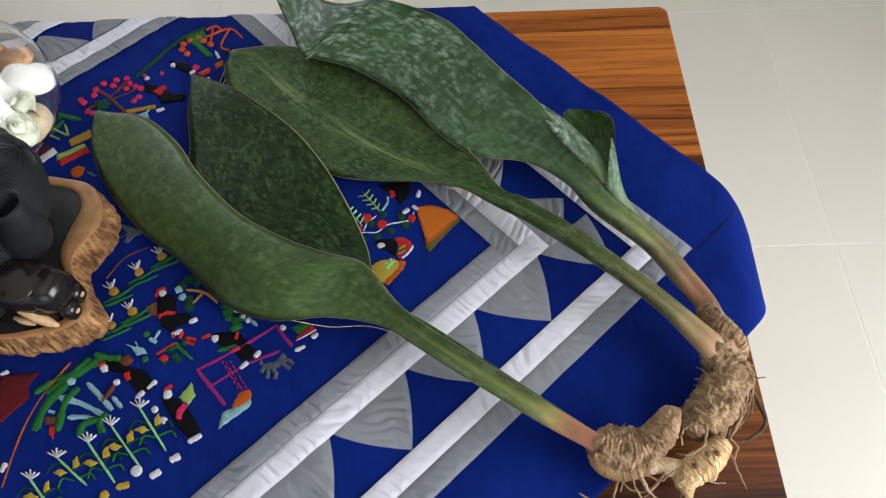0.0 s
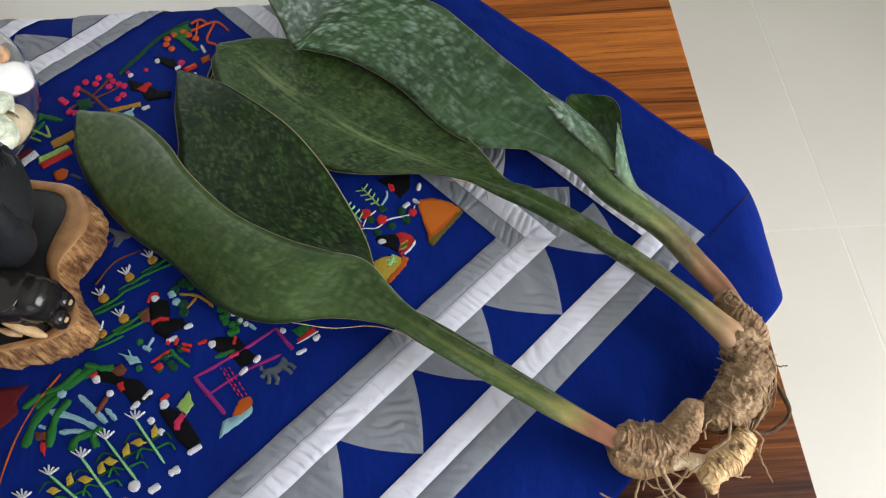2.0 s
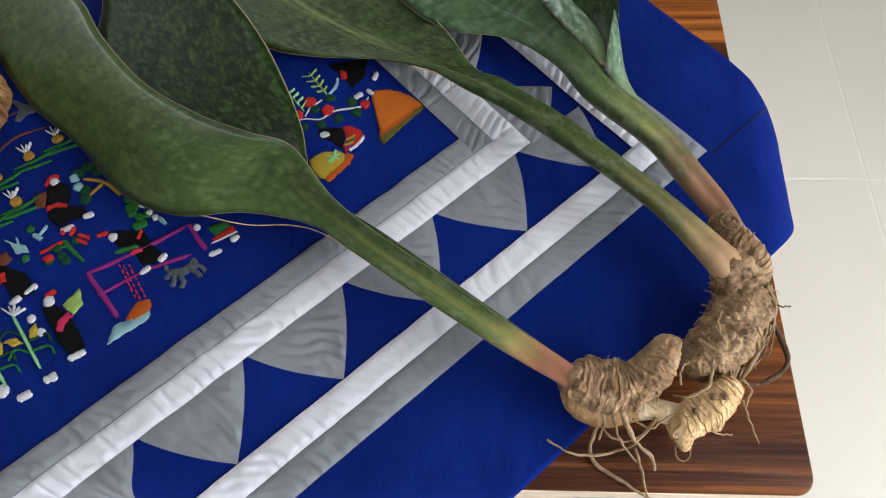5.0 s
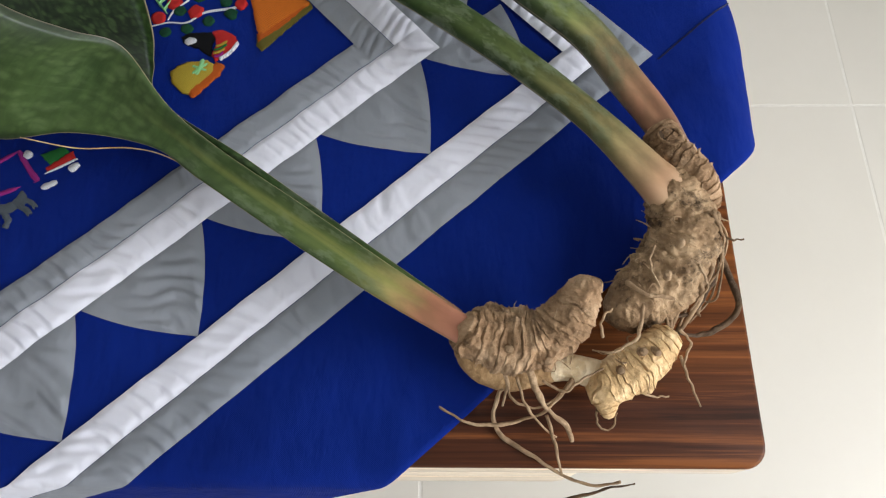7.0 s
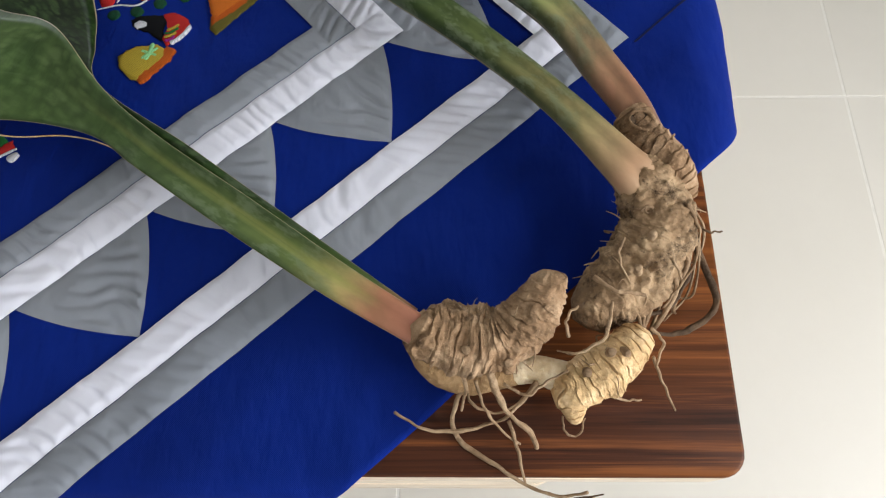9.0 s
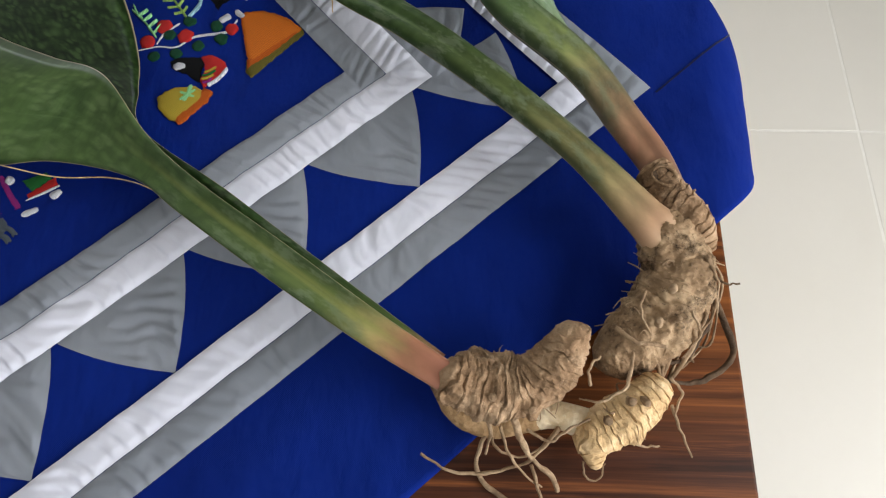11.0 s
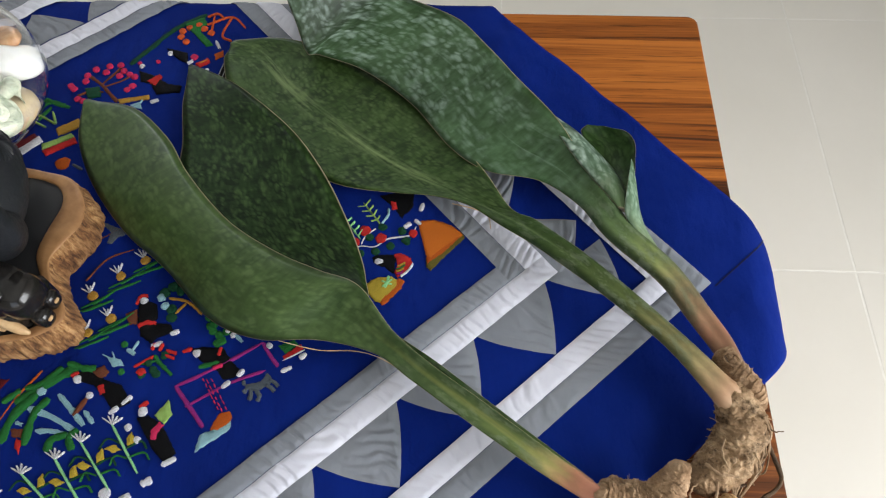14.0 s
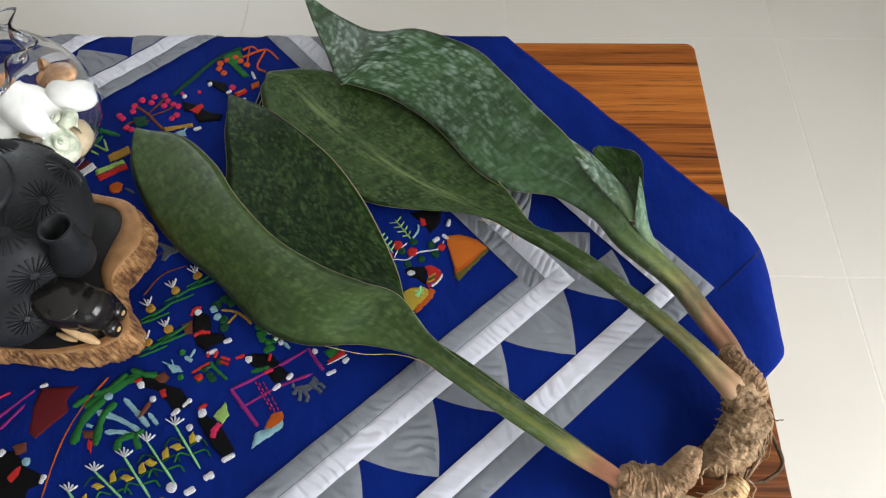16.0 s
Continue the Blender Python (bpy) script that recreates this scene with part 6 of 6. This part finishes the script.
motif('embroidered_logs', 'pale teal stitched logs',
      (TEAL, 'line', 0.0078, [(-0.693, -0.535), (-0.667, -0.543), (-0.641, -0.556)]),
      (TEAL, 'line', 0.007, [(-0.668, -0.521), (-0.653, -0.534), (-0.636, -0.55)]),
      (TEAL, 'line', 0.0062, [(-0.679, -0.556), (-0.662, -0.556), (-0.643, -0.561)]),
      (TEAL, 'line', 0.0055, [(-0.639, -0.536), (-0.627, -0.548)]),
      )
motif('embroidered_pepper', 'red pepper under brown cap',
      (BROWN, 'poly', 0, [(-0.703, -0.555), (-0.691, -0.555), (-0.69, -0.563), (-0.699, -0.563)]),
      (RED, 'poly', 0, [(-0.694, -0.564), (-0.69, -0.565), (-0.688, -0.578), (-0.694, -0.571)]),
      (TEAL, 'line', 0.0039, [(-0.7, -0.549), (-0.693, -0.551)]),
      )
motif('embroidered_field', 'maroon stitched field',
      (MAROON, 'poly', 0, [(-0.758, -0.511), (-0.72, -0.508), (-0.728, -0.523), (-0.723, -0.536), (-0.736, -0.549), (-0.749, -0.564), (-0.757, -0.558), (-0.761, -0.531)]),
      )
motif('embroidered_rows', 'purple stitched rows',
      (MAGENTA, 'line', 0.0039, [(-0.797, -0.545), (-0.779, -0.528), (-0.765, -0.513)]),
      (MAGENTA, 'line', 0.0039, [(-0.788, -0.555), (-0.77, -0.529)]),
      (PINK, 'line', 0.0039, [(-0.802, -0.523), (-0.789, -0.516)]),
      (WHITE, 'line', 0.0047, [(-0.76, -0.51), (-0.753, -0.506)]),
      )
motif('embroidered_corn', 'maize plant with white tassel and yellow cobs',
      (DKGREEN, 'line', 0.0023, [(-0.665, -0.605), (-0.68, -0.601), (-0.686, -0.61)]),
      (DKGREEN, 'line', 0.0023, [(-0.662, -0.608), (-0.65, -0.601), (-0.643, -0.608)]),
      (GREEN, 'line', 0.0019, [(-0.656, -0.615), (-0.644, -0.611), (-0.637, -0.617)]),
      (GREEN, 'line', 0.0019, [(-0.657, -0.617), (-0.669, -0.615), (-0.671, -0.623)]),
      (NEON, 'line', 0.0027, [(-0.681, -0.594), (-0.644, -0.622)]),
      (YELLOW, 'poly', 0, [(-0.679, -0.609), (-0.674, -0.606), (-0.665, -0.609), (-0.672, -0.613)]),
      (YELLOW, 'poly', 0, [(-0.661, -0.606), (-0.663, -0.599), (-0.66, -0.594), (-0.655, -0.604)]),
      (WHITE, 'line', 0.0016, [(-0.68, -0.595), (-0.69, -0.59)]),
      (WHITE, 'line', 0.0016, [(-0.68, -0.595), (-0.686, -0.588)]),
      (WHITE, 'line', 0.0016, [(-0.68, -0.595), (-0.682, -0.586)]),
      (WHITE, 'line', 0.0016, [(-0.68, -0.595), (-0.677, -0.588)]),
      (WHITE, 'line', 0.0016, [(-0.68, -0.595), (-0.672, -0.589)]),
      )
motif('embroidered_corn', 'maize plant with white tassel and yellow cobs',
      (DKGREEN, 'line', 0.0023, [(-0.638, -0.596), (-0.654, -0.592), (-0.66, -0.601)]),
      (DKGREEN, 'line', 0.0023, [(-0.635, -0.6), (-0.623, -0.593), (-0.616, -0.599)]),
      (GREEN, 'line', 0.0019, [(-0.63, -0.607), (-0.618, -0.603), (-0.611, -0.609)]),
      (GREEN, 'line', 0.0019, [(-0.631, -0.608), (-0.643, -0.606), (-0.645, -0.615)]),
      (NEON, 'line', 0.0027, [(-0.655, -0.579), (-0.618, -0.62)]),
      (YELLOW, 'poly', 0, [(-0.653, -0.601), (-0.647, -0.597), (-0.638, -0.601), (-0.645, -0.605)]),
      (YELLOW, 'poly', 0, [(-0.634, -0.597), (-0.636, -0.591), (-0.633, -0.585), (-0.628, -0.595)]),
      (WHITE, 'line', 0.0016, [(-0.653, -0.581), (-0.664, -0.575)]),
      (WHITE, 'line', 0.0016, [(-0.653, -0.581), (-0.66, -0.573)]),
      (WHITE, 'line', 0.0016, [(-0.653, -0.581), (-0.656, -0.571)]),
      (WHITE, 'line', 0.0016, [(-0.653, -0.581), (-0.651, -0.573)]),
      (WHITE, 'line', 0.0016, [(-0.653, -0.581), (-0.646, -0.574)]),
      )
motif('embroidered_corn', 'maize plant with white tassel and yellow cobs',
      (DKGREEN, 'line', 0.0023, [(-0.618, -0.582), (-0.634, -0.578), (-0.639, -0.587)]),
      (DKGREEN, 'line', 0.0023, [(-0.615, -0.585), (-0.603, -0.578), (-0.596, -0.585)]),
      (GREEN, 'line', 0.0019, [(-0.61, -0.593), (-0.597, -0.588), (-0.59, -0.594)]),
      (GREEN, 'line', 0.0019, [(-0.611, -0.594), (-0.622, -0.592), (-0.625, -0.6)]),
      (NEON, 'line', 0.0027, [(-0.636, -0.563), (-0.597, -0.606)]),
      (YELLOW, 'poly', 0, [(-0.633, -0.586), (-0.627, -0.582), (-0.618, -0.586), (-0.625, -0.59)]),
      (YELLOW, 'poly', 0, [(-0.614, -0.583), (-0.616, -0.576), (-0.612, -0.57), (-0.608, -0.58)]),
      (WHITE, 'line', 0.0016, [(-0.634, -0.565), (-0.645, -0.558)]),
      (WHITE, 'line', 0.0016, [(-0.634, -0.565), (-0.641, -0.557)]),
      (WHITE, 'line', 0.0016, [(-0.634, -0.565), (-0.637, -0.555)]),
      (WHITE, 'line', 0.0016, [(-0.634, -0.565), (-0.632, -0.557)]),
      (WHITE, 'line', 0.0016, [(-0.634, -0.565), (-0.627, -0.558)]),
      )
motif('embroidered_corn', 'maize plant with white tassel and yellow cobs',
      (DKGREEN, 'line', 0.0023, [(-0.594, -0.566), (-0.61, -0.561), (-0.616, -0.571)]),
      (DKGREEN, 'line', 0.0023, [(-0.591, -0.569), (-0.579, -0.562), (-0.572, -0.569)]),
      (GREEN, 'line', 0.0019, [(-0.587, -0.577), (-0.574, -0.572), (-0.567, -0.579)]),
      (GREEN, 'line', 0.0019, [(-0.587, -0.578), (-0.599, -0.576), (-0.602, -0.585)]),
      (NEON, 'line', 0.0027, [(-0.611, -0.546), (-0.575, -0.591)]),
      (YELLOW, 'poly', 0, [(-0.61, -0.57), (-0.603, -0.566), (-0.595, -0.57), (-0.602, -0.574)]),
      (YELLOW, 'poly', 0, [(-0.59, -0.567), (-0.592, -0.56), (-0.589, -0.554), (-0.584, -0.564)]),
      (WHITE, 'line', 0.0016, [(-0.609, -0.548), (-0.62, -0.542)]),
      (WHITE, 'line', 0.0016, [(-0.609, -0.548), (-0.615, -0.54)]),
      (WHITE, 'line', 0.0016, [(-0.609, -0.548), (-0.611, -0.538)]),
      (WHITE, 'line', 0.0016, [(-0.609, -0.548), (-0.606, -0.54)]),
      (WHITE, 'line', 0.0016, [(-0.609, -0.548), (-0.601, -0.541)]),
      )
motif('embroidered_corn', 'maize plant with white tassel and yellow cobs',
      (DKGREEN, 'line', 0.0023, [(-0.687, -0.627), (-0.703, -0.623), (-0.708, -0.631)]),
      (DKGREEN, 'line', 0.0023, [(-0.684, -0.63), (-0.673, -0.623), (-0.666, -0.629)]),
      (GREEN, 'line', 0.0019, [(-0.679, -0.637), (-0.667, -0.632), (-0.66, -0.638)]),
      (GREEN, 'line', 0.0019, [(-0.68, -0.638), (-0.691, -0.636), (-0.693, -0.644)]),
      (NEON, 'line', 0.0027, [(-0.701, -0.614), (-0.67, -0.645)]),
      (YELLOW, 'poly', 0, [(-0.702, -0.631), (-0.696, -0.627), (-0.687, -0.631), (-0.694, -0.634)]),
      (YELLOW, 'poly', 0, [(-0.683, -0.627), (-0.685, -0.621), (-0.682, -0.616), (-0.678, -0.625)]),
      (WHITE, 'line', 0.0016, [(-0.699, -0.615), (-0.71, -0.609)]),
      (WHITE, 'line', 0.0016, [(-0.699, -0.615), (-0.706, -0.608)]),
      (WHITE, 'line', 0.0016, [(-0.699, -0.615), (-0.702, -0.606)]),
      (WHITE, 'line', 0.0016, [(-0.699, -0.615), (-0.697, -0.608)]),
      (WHITE, 'line', 0.0016, [(-0.699, -0.615), (-0.692, -0.609)]),
      )
motif('embroidered_stones', 'white stitched stones',
      (WHITE, 'line', 0.0086, [(-0.57, -0.6), (-0.561, -0.595)]),
      (WHITE, 'line', 0.0086, [(-0.586, -0.615), (-0.577, -0.609)]),
      (WHITE, 'dot', 0.0062, [(-0.6, -0.609)]),
      (WHITE, 'dot', 0.0039, [(-0.594, -0.55), (-0.583, -0.561)]),
      )
motif('embroidered_stones', 'yellow stitched stones',
      (YELLOW, 'line', 0.0078, [(-0.616, -0.624), (-0.604, -0.621)]),
      (YELLOW, 'dot', 0.0055, [(-0.626, -0.631)]),
      )
motif('stitched_shape', 'black shape with a red sash',
      (BLACK, 'poly', 0, [(-0.786, -0.578), (-0.764, -0.577), (-0.749, -0.592), (-0.729, -0.6), (-0.726, -0.605), (-0.74, -0.614), (-0.741, -0.623), (-0.769, -0.626)]),
      (RED, 'poly', 0, [(-0.766, -0.603), (-0.758, -0.592), (-0.753, -0.591), (-0.753, -0.6), (-0.759, -0.609)]),
      (WHITE, 'line', 0.007, [(-0.73, -0.608), (-0.728, -0.599)]),
      (BROWN, 'poly', 0, [(-0.769, -0.572), (-0.757, -0.567), (-0.753, -0.577), (-0.762, -0.581)]),
      (WHITE, 'dot', 0.0047, [(-0.778, -0.579)]),
      (TEAL, 'dot', 0.0047, [(-0.75, -0.587)]),
      )
motif('embroidered_vine', 'white stitched vine with red berries',
      (WHITE, 'line', 0.0019, [(-0.409, -0.356), (-0.395, -0.352), (-0.381, -0.352), (-0.368, -0.342), (-0.345, -0.337), (-0.339, -0.326)]),
      (WHITE, 'line', 0.0019, [(-0.396, -0.35), (-0.392, -0.34), (-0.382, -0.33)]),
      (DKGREEN, 'dot', 0.0055, [(-0.396, -0.361), (-0.38, -0.358), (-0.365, -0.351), (-0.349, -0.344), (-0.354, -0.332), (-0.388, -0.341), (-0.375, -0.328)]),
      (RED, 'dot', 0.007, [(-0.403, -0.348), (-0.393, -0.333), (-0.376, -0.342)]),
      (RED, 'dot', 0.0055, [(-0.342, -0.335)]),
      )
motif('embroidered_fern', 'bright green stitched fern',
      (NEON, 'line', 0.0023, [(-0.421, -0.317), (-0.408, -0.33), (-0.397, -0.344)]),
      (NEON, 'line', 0.0019, [(-0.416, -0.322), (-0.421, -0.312)]),
      (NEON, 'line', 0.0019, [(-0.411, -0.327), (-0.415, -0.32)]),
      (NEON, 'line', 0.0019, [(-0.406, -0.332), (-0.41, -0.328)]),
      (NEON, 'line', 0.0019, [(-0.402, -0.337), (-0.405, -0.335)]),
      (NEON, 'line', 0.0019, [(-0.415, -0.324), (-0.409, -0.317)]),
      (NEON, 'line', 0.0019, [(-0.41, -0.329), (-0.405, -0.322)]),
      (NEON, 'line', 0.0019, [(-0.405, -0.334), (-0.4, -0.327)]),
      (NEON, 'line', 0.0019, [(-0.4, -0.34), (-0.396, -0.332)]),
      )
motif('embroidered_fern', 'pale green stitched fern',
      (LIME, 'line', 0.0023, [(-0.398, -0.298), (-0.387, -0.312), (-0.378, -0.324)]),
      (LIME, 'line', 0.0017, [(-0.396, -0.302), (-0.404, -0.303)]),
      (LIME, 'line', 0.0017, [(-0.391, -0.308), (-0.399, -0.309)]),
      (LIME, 'line', 0.0017, [(-0.386, -0.314), (-0.394, -0.315)]),
      (LIME, 'line', 0.0017, [(-0.381, -0.319), (-0.388, -0.321)]),
      (LIME, 'line', 0.0017, [(-0.396, -0.302), (-0.391, -0.294)]),
      (LIME, 'line', 0.0017, [(-0.391, -0.308), (-0.387, -0.301)]),
      (LIME, 'line', 0.0017, [(-0.386, -0.314), (-0.383, -0.307)]),
      (LIME, 'line', 0.0017, [(-0.381, -0.319), (-0.379, -0.314)]),
      (TEAL, 'line', 0.0031, [(-0.376, -0.324), (-0.37, -0.313), (-0.37, -0.305)]),
      )
motif('stitched_shape', 'black shape with a red and yellow skirt',
      (BLACK, 'poly', 0, [(-0.383, -0.365), (-0.378, -0.362), (-0.37, -0.361), (-0.361, -0.361), (-0.358, -0.366), (-0.359, -0.375), (-0.358, -0.382), (-0.362, -0.382), (-0.368, -0.377), (-0.375, -0.375), (-0.381, -0.371)]),
      (RED, 'poly', 0, [(-0.361, -0.361), (-0.355, -0.359), (-0.349, -0.361), (-0.343, -0.365), (-0.34, -0.371), (-0.344, -0.377), (-0.35, -0.384), (-0.355, -0.387), (-0.359, -0.382), (-0.356, -0.373), (-0.358, -0.366)]),
      (WHITE, 'poly', 0, [(-0.38, -0.368), (-0.377, -0.366), (-0.374, -0.366), (-0.371, -0.368), (-0.371, -0.371), (-0.374, -0.373), (-0.377, -0.373), (-0.38, -0.371)]),
      (YELLOW, 'line', 0.003, [(-0.356, -0.375), (-0.352, -0.373), (-0.348, -0.37)]),
      (GREEN, 'line', 0.0026, [(-0.357, -0.378), (-0.353, -0.377), (-0.348, -0.373)]),
      (YELLOW, 'line', 0.0026, [(-0.357, -0.381), (-0.353, -0.38), (-0.349, -0.377)]),
      (MAGENTA, 'line', 0.0024, [(-0.356, -0.384), (-0.352, -0.383), (-0.35, -0.38)]),
      (WHITE, 'line', 0.0024, [(-0.34, -0.371), (-0.343, -0.377), (-0.347, -0.382), (-0.352, -0.386)]),
      )
motif('stitched_basket', 'yellow stitched mat edged in rust',
      (RUST, 'poly', 0, [(-0.354, -0.388), (-0.348, -0.391), (-0.351, -0.4), (-0.359, -0.41), (-0.368, -0.419), (-0.373, -0.414), (-0.365, -0.402)]),
      (YELLOW, 'poly', 0, [(-0.387, -0.397), (-0.382, -0.392), (-0.377, -0.389), (-0.37, -0.387), (-0.361, -0.387), (-0.354, -0.391), (-0.353, -0.396), (-0.359, -0.404), (-0.365, -0.41), (-0.371, -0.416), (-0.377, -0.414), (-0.384, -0.406)]),
      (NEON, 'line', 0.004, [(-0.371, -0.392), (-0.366, -0.394), (-0.36, -0.396)]),
      (NEON, 'line', 0.004, [(-0.364, -0.386), (-0.365, -0.393), (-0.367, -0.4)]),
      (NEON, 'line', 0.003, [(-0.37, -0.399), (-0.365, -0.394), (-0.36, -0.39)]),
      )
motif('embroidered_haystack', 'orange stitched haystack edged in olive',
      (OLIVE_THREAD, 'poly', 0, [(-0.29, -0.332), (-0.287, -0.338), (-0.299, -0.352), (-0.31, -0.364), (-0.322, -0.379), (-0.326, -0.373), (-0.327, -0.366), (-0.309, -0.352)]),
      (RUST, 'poly', 0, [(-0.327, -0.364), (-0.325, -0.371), (-0.31, -0.359), (-0.299, -0.347), (-0.29, -0.336), (-0.297, -0.334), (-0.313, -0.347)]),
      (HAY, 'poly', 0, [(-0.337, -0.324), (-0.334, -0.319), (-0.328, -0.318), (-0.321, -0.318), (-0.311, -0.32), (-0.302, -0.324), (-0.294, -0.33), (-0.289, -0.335), (-0.297, -0.343), (-0.306, -0.351), (-0.314, -0.358), (-0.323, -0.367), (-0.326, -0.362), (-0.33, -0.35), (-0.333, -0.338)]),
      )
motif('stitched_shape', 'black shape with red cuff',
      (BLACK, 'poly', 0, [(-0.381, -0.288), (-0.343, -0.28), (-0.344, -0.301), (-0.354, -0.32), (-0.365, -0.304)]),
      (RED, 'poly', 0, [(-0.369, -0.294), (-0.362, -0.297), (-0.36, -0.307), (-0.367, -0.305)]),
      (WHITE, 'line', 0.007, [(-0.352, -0.328), (-0.345, -0.322)]),
      (WHITE, 'line', 0.0055, [(-0.341, -0.318), (-0.334, -0.324)]),
      (WHITE, 'line', 0.0055, [(-0.336, -0.307), (-0.333, -0.297)]),
      )


# ---- floor tiles ----
tile_mesh = mesh_of("floor_tile", box_mesh(-0.2988, -0.2988, -0.01, 0.2988, 0.2988, 0.0, 0.0012), M_TILE, False)
for i in range(9):
    for j in range(9):
        x, y = 0.08 + 0.6 * (i - 5), -0.437 + 0.6 * (j - 3)
        if WEST - 0.2 < x < EAST + 0.2 and SOUTH - 0.2 < y < NORTH + 0.2:
            ob = new("floor_tile", tile_mesh)
            ob.location, ob.parent = (x, y, 0), floor
